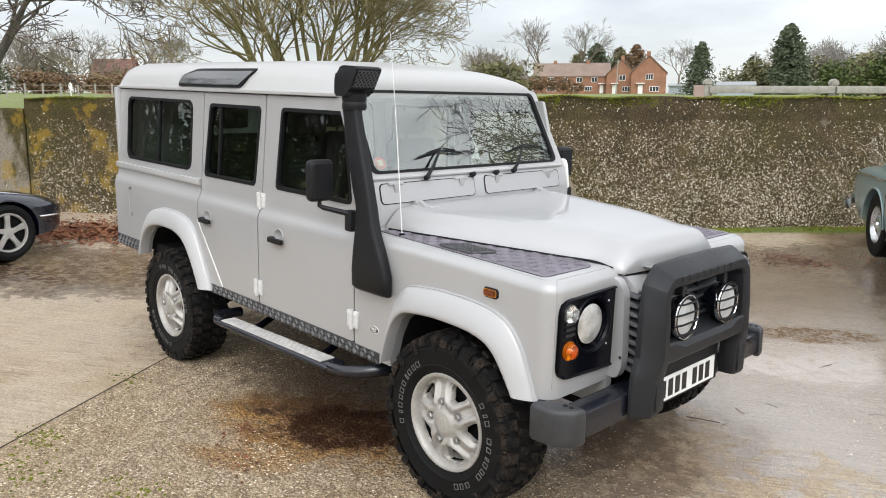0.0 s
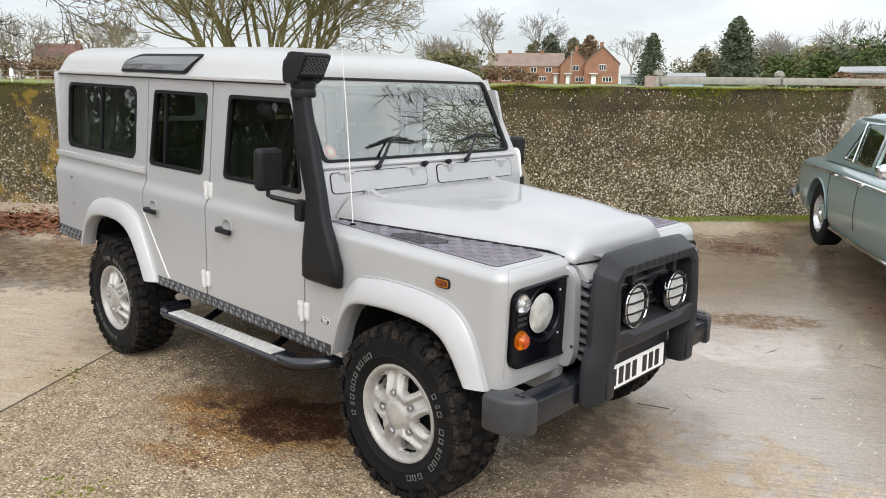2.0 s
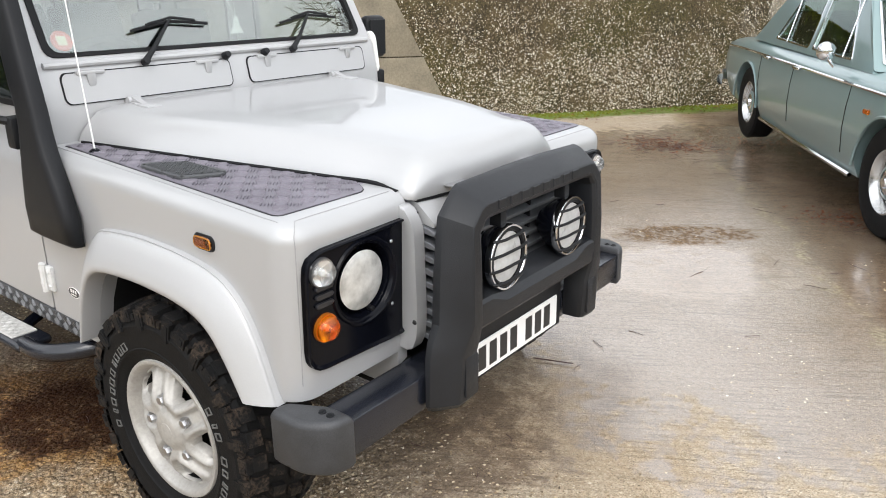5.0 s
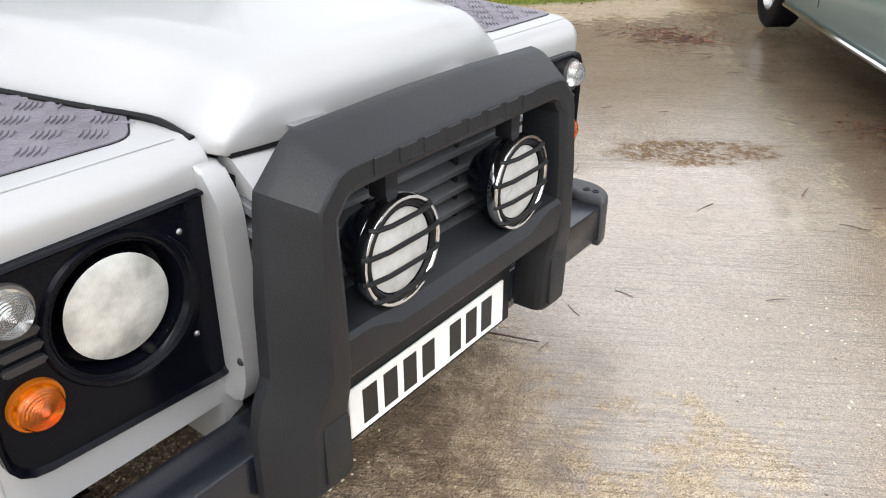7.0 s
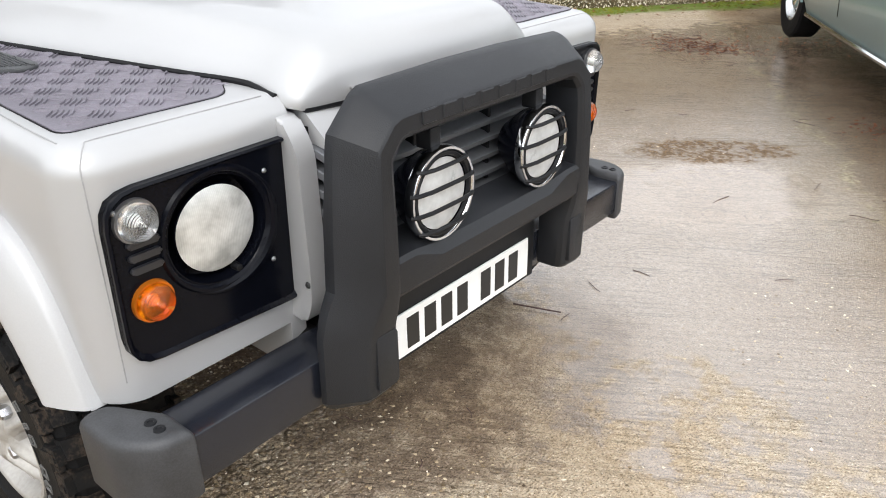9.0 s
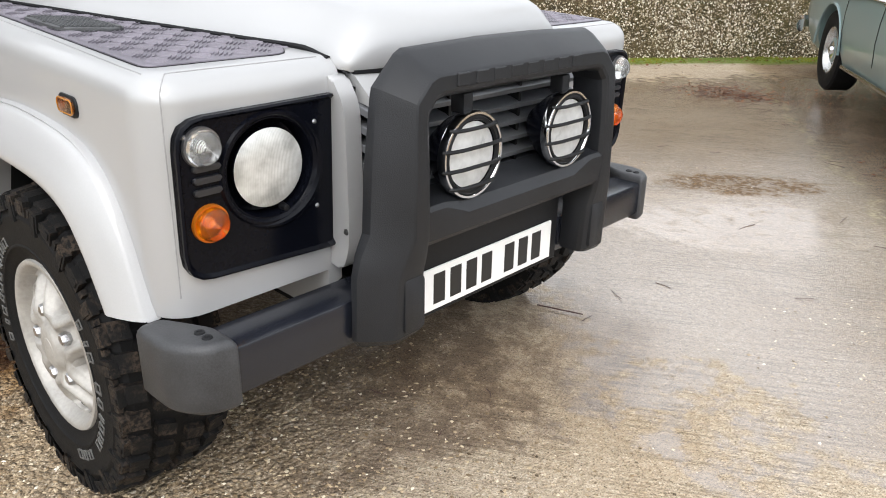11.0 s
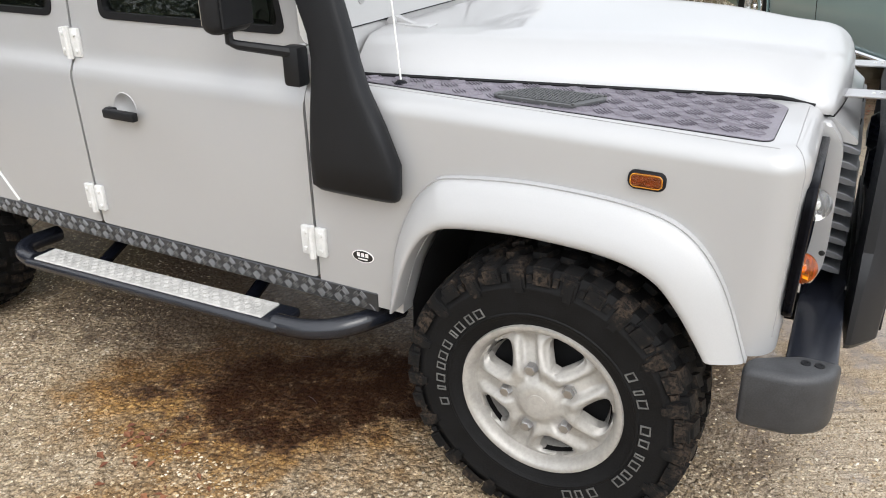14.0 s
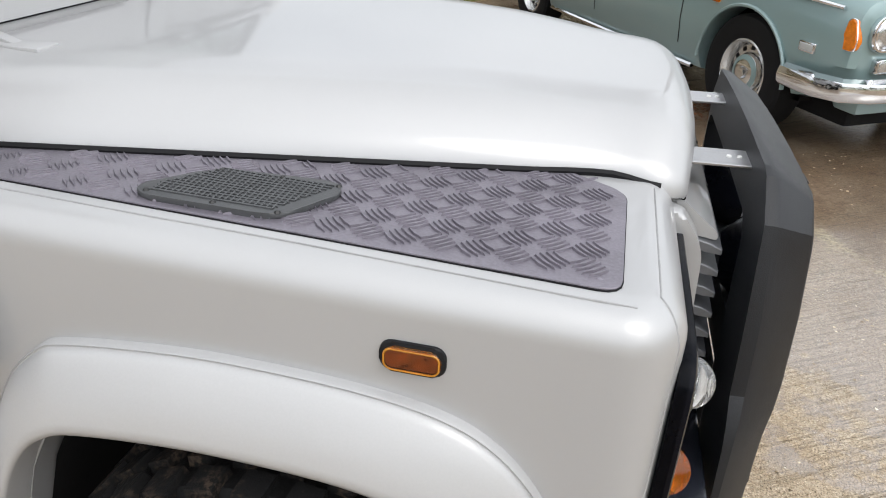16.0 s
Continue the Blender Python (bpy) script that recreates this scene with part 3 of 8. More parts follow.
def make_ground():
    ds = [-900, -300, -120, -60, -40, -30, -24, -20, -17, -14, -12, -10, -8, -6.5, -5, -4, -3, -2, -1.2, -0.6, 0.02,
          0.12, 0.3, 1, 2.5, 5, 10, 18, 30, 50, 80, 120, 180, 260, 400, 700, 1500, 3000]
    qs = [-3000, -1200, -500, -250, -120, -70, -45, -30, -22, -16, -13, -10, -8.5, -7.5, -6, -5, -4, -3, -2, -1.02, 0, 1, 2, 3, 4, 5, 6, 7,
          8, 9, 10, 12, 14, 17, 20, 25, 30, 40, 60, 100, 180, 350, 700, 1500, 3000]
    bm = bmesh.new()
    rows = []
    for d in ds:
        row = []
        for q in qs:
            s = wall_line(max(q, -14)) + d
            x, y = sq(s, q)
            z = yard_z(x, y) if d < 0.1 else field_z(d) + 0.25 * noise.noise((x * 0.05, y * 0.05, 0)) * min(1, d / 20)
            if d <= -60:
                z = 0.0
            row.append(bm.verts.new((x, y, z)))
        rows.append(row)
    for i in range(len(ds) - 1):
        for j in range(len(qs) - 1):
            f = bm.faces.new((rows[i][j], rows[i][j + 1], rows[i + 1][j + 1], rows[i + 1][j]))
            f.material_index = 1 if ds[i + 1] > 0.1 or ds[i] < -26 else 0
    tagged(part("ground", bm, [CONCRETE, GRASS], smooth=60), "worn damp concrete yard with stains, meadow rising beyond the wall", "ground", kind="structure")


make_ground()


def wall_run(name, label, q0, q1, top, thick=0.34, back=0.0):
    """A length of the boundary wall, its face slightly uneven."""
    bm = bmesh.new()
    step = 0.11
    k = int((q1 - q0) / step)
    zs = [-0.1] + [i * 0.1 for i in range(1, int(top / 0.1))] + [top - 0.05, top]
    front, rear = [], []
    for i in range(k + 1):
        q = q0 + (q1 - q0) * i / k
        s = wall_line(q) + back
        col = []
        for z in zs:
            w = 0.028 * noise.noise((q * 0.9, z * 1.3, 3.0)) + 0.012 * noise.noise((q * 6, z * 6, 7.0))
            lip = -0.035 * smoothstep(top - 0.27, top - 0.24, z)
            hz = z + (0.03 * noise.noise((q * 1.7, 0, 9.0)) if z >= top - 0.06 else 0)
            col.append(bm.verts.new((*sq(s + w + lip + 0.05 * (z / top), q), hz)))
        front.append(col)
        rear.append([bm.verts.new((*sq(s + thick + 0.05, q), z)) for z in zs])
    for i in range(k):
        for j in range(len(zs) - 1):
            bm.faces.new((front[i][j], front[i + 1][j], front[i + 1][j + 1], front[i][j + 1]))
            bm.faces.new((rear[i + 1][j], rear[i][j], rear[i][j + 1], rear[i + 1][j + 1]))
        bm.faces.new((front[i][-1], front[i + 1][-1], rear[i + 1][-1], rear[i][-1]))
    for side in (0, k):
        bm.faces.new([v for v in front[side]] + [v for v in reversed(rear[side])])
    return tagged(part(name, bm, WALL_MAT, smooth=60), label, "wall", kind="structure")


wall_a = wall_run("wall_north", "old pebble-dashed concrete boundary wall with moss on top", -1.02, 21.0, 1.94)
wall_b = wall_run("wall_west", "old concrete boundary wall with ochre lichen and moss", -7.55, -1.02, 1.93)
wall_c = wall_run("wall_far", "low pale concrete boundary wall, weathered", -16.0, -7.57, 1.76, back=-0.02)

# ---- the silver off-road estate car ----
car = thing("off_road_car", "silver long-wheelbase off-road estate car with black bull bar and snorkel", "car")
RAKE = Matrix.Translation((0.012, 0, 0)) @ Matrix.Rotation(radians(2.0), 4, "Y")


def cpart(name, bm, material, parent=None, label="", smooth=34.0):
    return part(name, bm, material, parent or car, label, RAKE, smooth)


def wpart(name, bm, material, parent=None, label="", smooth=34.0):
    return part(name, bm, material, parent or car, label, None, smooth)


def side_y(z):
    """Half width of the body side at a height: upright below the waist, leaning in above it."""
    if z <= 1.155:
        return 0.840 - 0.032 * smoothstep(1.065, 1.155, z)
    return 0.808 - 0.050 * (z - 1.155) / 0.635


WAIST = [("v", z) for z in (1.065, 1.085, 1.105, 1.125, 1.145, 1.165, 1.4, 1.6)]


def on_side(s, out=0.0):
    return lambda u, v: (u, s * (side_y(v) + out), v)


def panel(s, outer, holes, thick=0.025):
    return skin(outer, holes, WAIST, on_side(s), (0, -s * thick, 0))


FRONT_WIN = rounded([(-1.555, 1.255), (-0.836, 1.255), (-0.943, 1.714), (-1.530, 1.714)], 0.035)
REAR_WIN = rounded([(-2.415, 1.248), (-1.775, 1.248), (-1.745, 1.712), (-2.370, 1.712)], 0.035)
SIDE_WIN = rrect(-3.675, -2.605, 1.262, 1.724, 0.065)


def shrink(pts, d):
    cu, cv = sum(p[0] for p in pts) / len(pts), sum(p[1] for p in pts) / len(pts)
    w, h = max(p[0] for p in pts) - min(p[0] for p in pts), max(p[1] for p in pts) - min(p[1] for p in pts)
    return [(cu + (p[0] - cu) * (1 - 2 * d / w), cv + (p[1] - cv) * (1 - 2 * d / h)) for p in pts]


ARCH_F = [(-0.483, 0.30), (-0.478, 0.547), (-0.437, 0.69), (-0.394, 0.775), (-0.348, 0.818), (-0.29, 0.838), (-0.15, 0.852), (-0.03, 0.853), (0.085, 0.846),
          (0.165, 0.828), (0.22, 0.798), (0.262, 0.752), (0.296, 0.705), (0.338, 0.640)]
ARCH_F_OUT = [(-0.508, 0.30), (-0.508, 0.547), (-0.489, 0.72), (-0.434, 0.864), (-0.372, 0.934), (-0.317, 0.956), (-0.155, 0.973), (-0.02, 0.974), (0.10, 0.967),
              (0.195, 0.951), (0.262, 0.921), (0.318, 0.867), (0.369, 0.780), (0.425, 0.633)]
ARCH_R = [(-3.31, 0.30), (-3.295, 0.583), (-3.235, 0.72), (-3.12, 0.815), (-2.97, 0.85), (-2.83, 0.855), (-2.69, 0.845), (-2.56, 0.79), (-2.45, 0.66), (-2.37, 0.515)]
ARCH_R_OUT = [(-3.36, 0.30), (-3.36, 0.60), (-3.31, 0.79), (-3.19, 0.915), (-3.0, 0.968), (-2.83, 0.975), (-2.65, 0.962), (-2.51, 0.90), (-2.39, 0.73), (-2.275, 0.515)]


def flare(s, inner, outer, name):
    """A wheel-arch flare: standing out from the body, its lip turned in."""
    n = len(inner)
    secs = []
    for i in range(1, n):
        a, b = Vector(inner[i]), Vector(outer[i])
        turn = ((0.0, 0.81), (0.0, 0.897), (0.03, 0.903), (0.10, 0.906), (0.20, 0.905), (0.45, 0.893), (0.70, 0.879), (0.88, 0.8655), (0.935, 0.8595), (0.95, 0.8545), (0.965, 0.8545), (0.985, 0.8565), (1.0, 0.853), (1.0, 0.828))
        secs.append([Vector((a.lerp(b, k).x, s * w, a.lerp(b, k).y)) for k, w in turn])
    # finer steps between the stations
    fine = []
    for i in range(len(secs) - 1):
        p0, p1, p2, p3 = secs[max(0, i - 1)], secs[i], secs[i + 1], secs[min(len(secs) - 1, i + 2)]
        for t in (0, 0.25, 0.5, 0.75):
            fine.append([0.5 * (2 * b + (c - a) * t + (2 * a - 5 * b + 4 * c - d) * t * t + (3 * b - 3 * c + d - a) * t ** 3) for a, b, c, d in zip(p0, p1, p2, p3)])
    fine.append(secs[-1])
    cpart(name, loft(bmesh.new(), fine), TRIM_PAINT, smooth=42)


def strap_hinge(s, x, z, door):
    bm = bmesh.new()
    y = side_y(z)
    for dx in (-0.024, 0.024):
        box(bm, x + dx - 0.019, x + dx + 0.019, s * (y - 0.002), s * (y + 0.014), z - 0.045, z + 0.045, 0.005)
    tube(bm, [(x, s * (y + 0.018), z - 0.05), (x, s * (y + 0.018), z + 0.05)], 0.011, 8)
    for dx in (-0.028, 0.028):
        for dz in (-0.026, 0.026):
            lathe(bm, [(0, 0.005), (0.006, 0.004), (0.008, 0)], face_to((x + dx, s * (y + 0.014), z + dz), (0, s, 0)), 8)
    return cpart("hinge", bm, mat_once("hinge_white", (0.60, 0.60, 0.59), 0.45, 0, 0.1, 40, 200), door)


def pull_handle(s, x, z, door):
    y = side_y(z)
    bm = bmesh.new()
    lathe(bm, [(0.0, -0.021), (0.024, -0.019), (0.038, -0.010), (0.0445, 0.000), (0.047, 0.002), (0.0495, 0.0)], face_to((x + 0.01, s * y, z + 0.018), (0, s, 0)), 20)
    cpart("handle_cup", bm, PAINT, door)
    bm = bmesh.new()
    box(bm, x - 0.062, x + 0.074, s * (y + 0.012), s * (y + 0.036), z - 0.015, z + 0.014, 0.006)
    box(bm, x - 0.066, x - 0.03, s * (y - 0.002), s * (y + 0.026), z - 0.016, z + 0.016, 0.006)
    lathe(bm, [(0, 0.004), (0.008, 0.004), (0.009, 0)], face_to((x - 0.05, s * (y + 0.026), z), (0, s, 0)), 10)
    return cpart("handle", bm, BLACK, door, "black pull handle")


def pane(s, win, name, door, split=None):
    """Glass in its rubber, with a sliding division where there is one."""
    n = len(win)
    cpart("window_seal", ring(win, shrink(win, 0.020), on_side(s, 0.004), (0, -s * 0.03, 0)), SEAL, door)
    inner = shrink(win, 0.018)
    cpart(name, skin(inner, [], [], on_side(s, -0.012), (0, -s * 0.004, 0)), GLASS, door)
    if split:
        z0, z1 = min(p[1] for p in inner), max(p[1] for p in inner)
        bm = bmesh.new()
        for x in split:
            prism(bm, [(x - 0.011, z0), (x + 0.011, z0), (x + 0.011, z1), (x - 0.011, z1)], "y", -0.012, 0.006)
        for v in bm.verts:
            v.co.y = s * (side_y(v.co.z) + v.co.y - 0.006)
        cpart("window_divider", bm, SEAL, door)


def body_side(s):
    fd = cpart("front_door", panel(s, rounded([(-1.690, 0.562), (-0.772, 0.562), (-0.772, 1.285), (-0.893, 1.776), (-1.690, 1.776)], 0.012, 2), [FRONT_WIN, circle(-1.467, 0.995, 0.046, 24)]), PAINT)
    rd = cpart("rear_door", panel(s, rounded([(-2.135, 0.562), (-1.701, 0.562), (-1.701, 1.776), (-2.447, 1.776), (-2.447, 0.965)], 0.012, 2), [REAR_WIN, circle(-2.315, 0.988, 0.046, 24)]), PAINT)
    pane(s, FRONT_WIN, "door_glass", fd)
    pane(s, REAR_WIN, "door_glass", rd, [-2.235])
    arch = [p for p in ARCH_R[1:]]
    outer = [(-3.85, 0.615)] + [(-3.36, 0.585)] + arch + [(-2.15, 0.515), (-2.15, 0.562), (-2.457, 0.963), (-2.457, 1.776), (-3.845, 1.776)]
    fuel = rrect(-3.592, -3.528, 0.825, 1.055, 0.03)
    qp = cpart("quarter_panel", panel(s, outer, [SIDE_WIN] + ([fuel] if s < 0 else [])), PAINT)
    pane(s, SIDE_WIN, "quarter_glass", qp, [-3.13])
    if s < 0:
        bm = skin(rrect(-3.60, -3.52, 0.817, 1.063, 0.035), [], [], lambda u, v: (u, s * (0.765 + 0.070 * smoothstep(0, 1, abs(u + 3.56) / 0.04)), v), (0, 0.004, 0))
        cpart("fuel_recess", bm, PAINT, qp)
    bm = bmesh.new()
    prism(bm, [(-3.853, 1.182), (-2.457, 1.182), (-2.457, 1.222), (-3.853, 1.222)], "y", s * 0.797, s * 0.825, 0.006)
    cpart("waist_capping", bm, TRIM_PAINT, qp)
    # white tube that stands for the highlight along the slanting door edge
    edge = [(-2.455, s * 0.8415, 0.955), (-2.145, s * 0.8415, 0.566)]
    cpart("door_edge", tube(bmesh.new(), edge, 0.0042, 6), WHITE, rd)
    for x, z, d in ((-1.695, 1.175, rd), (-1.695, 0.66, rd), (-0.768, 0.685, fd), (-0.768, 1.19, fd)):
        strap_hinge(s, x, z, d)
    pull_handle(s, -1.477, 0.977, fd)
    pull_handle(s, -2.325, 0.970, rd)
    flare(s, ARCH_R, ARCH_R_OUT, "rear_wheel_flare")
    # tread-plate sill and rear corner guard
    bm = bmesh.new()
    box(bm, -2.40, -0.562, s * 0.826, s * 0.843, 0.498, 0.558, 0.003, 1)
    sill = cpart("sill_guard", bm, SILL_PLATE, label="black tread-plate sill guard")
    tagged(cpart("tread", tread(-2.39, -0.57, 0.500, 0.557, 0.031, lambda u, v: Vector((u, s * 0.843, v)), Vector((0, s, 0)), None, 0.0036), SILL_BAR, sill), kind="stuff")
    bm = bmesh.new()
    box(bm, -3.856, -3.33, s * 0.824, s * 0.843, 0.575, 0.66, 0.003, 1)
    box(bm, -3.86, -3.845, s * 0.50, s * 0.843, 0.575, 0.66, 0.003, 1)
    cg = cpart("corner_guard", bm, SILL_PLATE, label="black tread-plate corner guard")
    tagged(cpart("tread", tread(-3.85, -3.34, 0.578, 0.658, 0.031, lambda u, v: Vector((u, s * 0.843, v)), Vector((0, s, 0)), None, 0.0036), SILL_BAR, cg), kind="stuff")


def tread(u0, u1, v0, v1, cell, fn, up, inside=None, h=0.0032):
    """Five-bar tread pattern: groups of raised bars turned alternately."""
    bm = bmesh.new()
    k = cell * 0.5 ** 0.5
    nu, nv = int((u1 - u0) / cell) + 1, int((v1 - v0) / cell) + 1
    for i in range(-1, nu + 1):
        for j in range(-1, nv + 1):
            cu, cv = u0 + (i + 0.5) * cell, v0 + (j + 0.5) * cell
            a = radians(45 if (i + j) % 2 else -45)
            du, dv = math.cos(a), math.sin(a)
            for b in range(-2, 3):
                w = b * cell * 0.19
                ln = cell * (0.46 if b == 0 else 0.43 if abs(b) == 1 else 0.36)
                mu, mv = cu - dv * w, cv + du * w
                ends = [(mu - du * ln, mv - dv * ln), (mu + du * ln, mv + dv * ln)]
                if not all(u0 <= e[0] <= u1 and v0 <= e[1] <= v1 for e in ends):
                    continue
                if inside and not all(inside(*e) for e in ends):
                    continue
                wd = cell * 0.066
                A, B = [fn(*e) for e in ends]
                d = (B - A).normalized()
                n = d.cross(up).normalized() * wd
                c = (A + B) / 2
                foot = [bm.verts.new(p) for p in (A, c + n, B, c - n)]
                lid = [bm.verts.new(p) for p in (A.lerp(c, 0.10) + up * h, c + n * 0.6 + up * h, B.lerp(c, 0.10) + up * h, c - n * 0.6 + up * h)]
                for q in range(4):
                    bm.faces.new((foot[q], foot[(q + 1) % 4], lid[(q + 1) % 4], lid[q]))
                bm.faces.new(lid)
    return bm


INTAKE = mat("intake_plastic", (0.055, 0.057, 0.06), 0.45, 0, 0.15, 20, 300, 0.1)


def tip(bm):
    """The wing tops fall gently towards the front."""
    for v in bm.verts:
        v.co.z -= 0.020 * (v.co.x + 0.45) * smoothstep(1.0, 1.1, v.co.z)
    return bm


def wing(s):
    bm = bmesh.new()
    box(bm, -0.762, 0.478, s * 0.40, s * 0.840, 0.515, 1.140)
    v_edge = [e for e in bm.edges if all(abs(v.co.x - 0.478) < 1e-4 and abs(v.co.y) > 0.8 for v in e.verts)]
    bmesh.ops.bevel(bm, geom=v_edge, offset=0.082, segments=8, affect="EDGES", profile=0.5)
    t_edge = [e for e in bm.edges if all(v.co.z > 1.13 for v in e.verts) and (all(abs(v.co.y) > 0.74 for v in e.verts) or all(v.co.x > 0.39 for v in e.verts))]
    bmesh.ops.bevel(bm, geom=t_edge, offset=0.056, segments=8, affect="EDGES", profile=0.5)
    cutter = prism(bmesh.new(), ARCH_F + [(0.62, 0.640), (0.62, 0.30)], "y", s * 0.44, s * 0.95)
    bm = tip(carve(bm, cutter, prism(bmesh.new(), circle(s * 0.590, 0.917, 0.108, 40), "x", 0.42, 0.52)))
    skin_tree = bvhtree.BVHTree.FromBMesh(bm)
    w = cpart("front_wing", bm, PAINT, smooth=40)
    flare(s, ARCH_F, ARCH_F_OUT, "front_wheel_flare")
    # dark wheel housing
    bm = bmesh.new()
    rows = [[bm.verts.new((p[0] + (0.008 if p[0] < -0.3 else 0), s * y, p[1] - 0.008)) for p in ARCH_F] for y in (0.80, 0.445)]
    for i in range(len(ARCH_F) - 1):
        bm.faces.new((rows[0][i], rows[0][i + 1], rows[1][i + 1], rows[1][i]))
    bm.faces.new([v for v in rows[1]])
    cpart("wheel_housing", bm, DARK)
    bm = bmesh.new()
    rows = [[bm.verts.new((p[0], s * y, p[1] - 0.008)) for p in ARCH_R] for y in (0.80, 0.445)]
    for i in range(len(ARCH_R) - 1):
        bm.faces.new((rows[0][i], rows[0][i + 1], rows[1][i + 1], rows[1][i]))
    bm.faces.new([v for v in rows[1]])
    cpart("wheel_housing", bm, DARK)
    # tread plate on the wing top
    plate = rounded([(0.392, 0.788), (0.395, 0.478), (0.30, 0.42), (-0.60, 0.62), (-0.66, 0.70), (-0.66, 0.762)], [0.03, 0.03, 0, 0, 0, 0])
    bm = prism(bmesh.new(), [(x, s * y) for x, y in plate], "z", 1.1395, 1.1435, 0.001, 1)
    wp = cpart("wing_top_plate", tip(bm), CHEQUER, w, "purple-grey anodised tread plate")
    bm = prism(bmesh.new(), [(x, s * y) for x, y in shrink(plate, -0.0028)], "z", 1.1390, 1.1412)
    cpart("plate_gasket", tip(bm), SEAL, wp)

    def inside(u, v):
        lo = 0.425 + (0.31 - u) * 0.288
        hi = 0.762 + (u + 0.66) * 0.0247
        return -0.65 < u < 0.388 and max(lo, 0.488 if u > 0.355 else 0) < v < hi - 0.006
    tagged(cpart("tread", tip(tread(-0.66, 0.41, 0.39, 0.79, 0.047, lambda u, v: Vector((u, s * v, 1.1435)), Vector((0, 0, 1)), inside)), CHEQUER, wp), kind="stuff")
    for x, y in ((0.365, 0.765), (0.375, 0.50), (0.12, 0.52)):
        bm = lathe(bmesh.new(), [(0, 0.0016), (0.003, 0.0014), (0.005, 0.0)], Matrix.Translation((x, s * y, 1.1436)), 8)
        cpart("screw", tip(bm), CHEQUER, wp)
    if s < 0:
        # intake grating
        lid = rounded([(-0.262, -0.735), (-0.190, -0.640), (-0.010, -0.622), (0.006, -0.660), (-0.042, -0.752), (-0.075, -0.760), (-0.242, -0.760)], 0.03)
        bm = prism(bmesh.new(), lid, "z", 1.143, 1.152, 0.003)
        gr = cpart("intake_grating", tip(bm), INTAKE, w, "black mesh wing-top intake")
        bm = bmesh.new()
        for i in range(26):
            x = -0.230 + i * 0.0085
            y0, y1 = max(-0.744, -0.744 + (x + 0.060) * 2.0), min(-0.640, -0.718 + (x + 0.234) * 1.47)
            if y1 - y0 > 0.02:
                box(bm, x - 0.0013, x + 0.0013, y0, y1, 1.152, 1.154)
        for j in range(13):
            y = -0.744 + j * 0.0085
            box(bm, max(-0.234, -0.234 + (y + 0.718) / 1.47), min(-0.012, -0.060 + (y + 0.744) / 2.0), y - 0.0013, y + 0.0013, 1.152, 1.154)
        tagged(cpart("mesh", tip(bm), INTAKE, gr), kind="stuff")
        for x, y in ((-0.238, -0.748), (-0.14, -0.752), (-0.050, -0.750), (-0.180, -0.648), (-0.09, -0.640), (-0.006, -0.640)):
            bm = lathe(bmesh.new(), [(0, 0.003), (0.003, 0.0027), (0.005, 0.0)], Matrix.Translation((x, y, 1.152)), 8)
            cpart("screw", tip(bm), INK, gr)
    # side repeater
    bm = prism(bmesh.new(), rrect(0.117, 0.201, 0.999, 1.043, 0.016), "y", s * 0.836, s * 0.8445, 0.003)
    rp = cpart("side_repeater", bm, BLACK, w)
    bm = prism(bmesh.new(), rrect(0.1225, 0.1955, 1.0045, 1.0375, 0.012), "y", s * 0.8455, s * 0.8510, 0.003, 3)
    cpart("repeater_lens", bm, REPEATER_LENS, rp, "amber repeater lens")
    bm = prism(bmesh.new(), rrect(0.126, 0.192, 1.008, 1.034, 0.009), "y", s * 0.8446, s * 0.8452)
    cpart("repeater_base", bm, mat_once("repeater_brown", (0.34, 0.13, 0.05), 0.3, 0.4, 0.5, 60, 200), rp)
    edge = [(u, s * 0.8500, v) for u, v in rrect(0.1245, 0.1935, 1.0065, 1.0355, 0.010)]
    cpart("repeater_rim", tube(bmesh.new(), edge + edge[:1], 0.0016, 6), mat_once("repeater_amber", (0.48, 0.20, 0.02), 0.25), rp)
    # panel seams across the top and down the front corner
    for line in ([(0.441, 0.43, 1.13), (0.441, 0.775, 1.13), (0.462, 0.800, 1.09), (0.4685, 0.8035, 1.05), (0.4685, 0.8035, 0.66)], [(-0.75, 0.783, 1.14), (0.0, 0.800, 1.14), (0.44, 0.812, 1.13)]):
        pts = []
        for a, b in zip(line, line[1:]):
            for k in range(16):
                p, nor, _, _ = skin_tree.find_nearest(Vector((a[0], s * a[1], a[2])).lerp(Vector((b[0], s * b[1], b[2])), k / 16))
                pts.append(p + nor * 0.0002)
        cpart("wing_seam", tube(bmesh.new(), pts, 0.0014, 5), SEAM, w)
    front_lamps(s, w)
    return w


ONCE = {}


def mat_once(name, c, *a, **k):
    if name not in ONCE:
        ONCE[name] = mat(name, c, *a, **k)
    return ONCE[name]


def dome(r, h, place, way, seg=24, ribs=0):
    prof = [(0, h)]
    k = 7 + ribs * 2
    for i in range(1, k + 1):
        t = i / k
        z = h * math.sqrt(max(0, 1 - (t * 0.98) ** 2)) + (0.0012 if ribs and i % 2 else 0)
        prof.append((r * t, z))
    prof += [(r, -0.004), (0, -0.004)]
    return lathe(bmesh.new(), prof, face_to(place, way), seg)


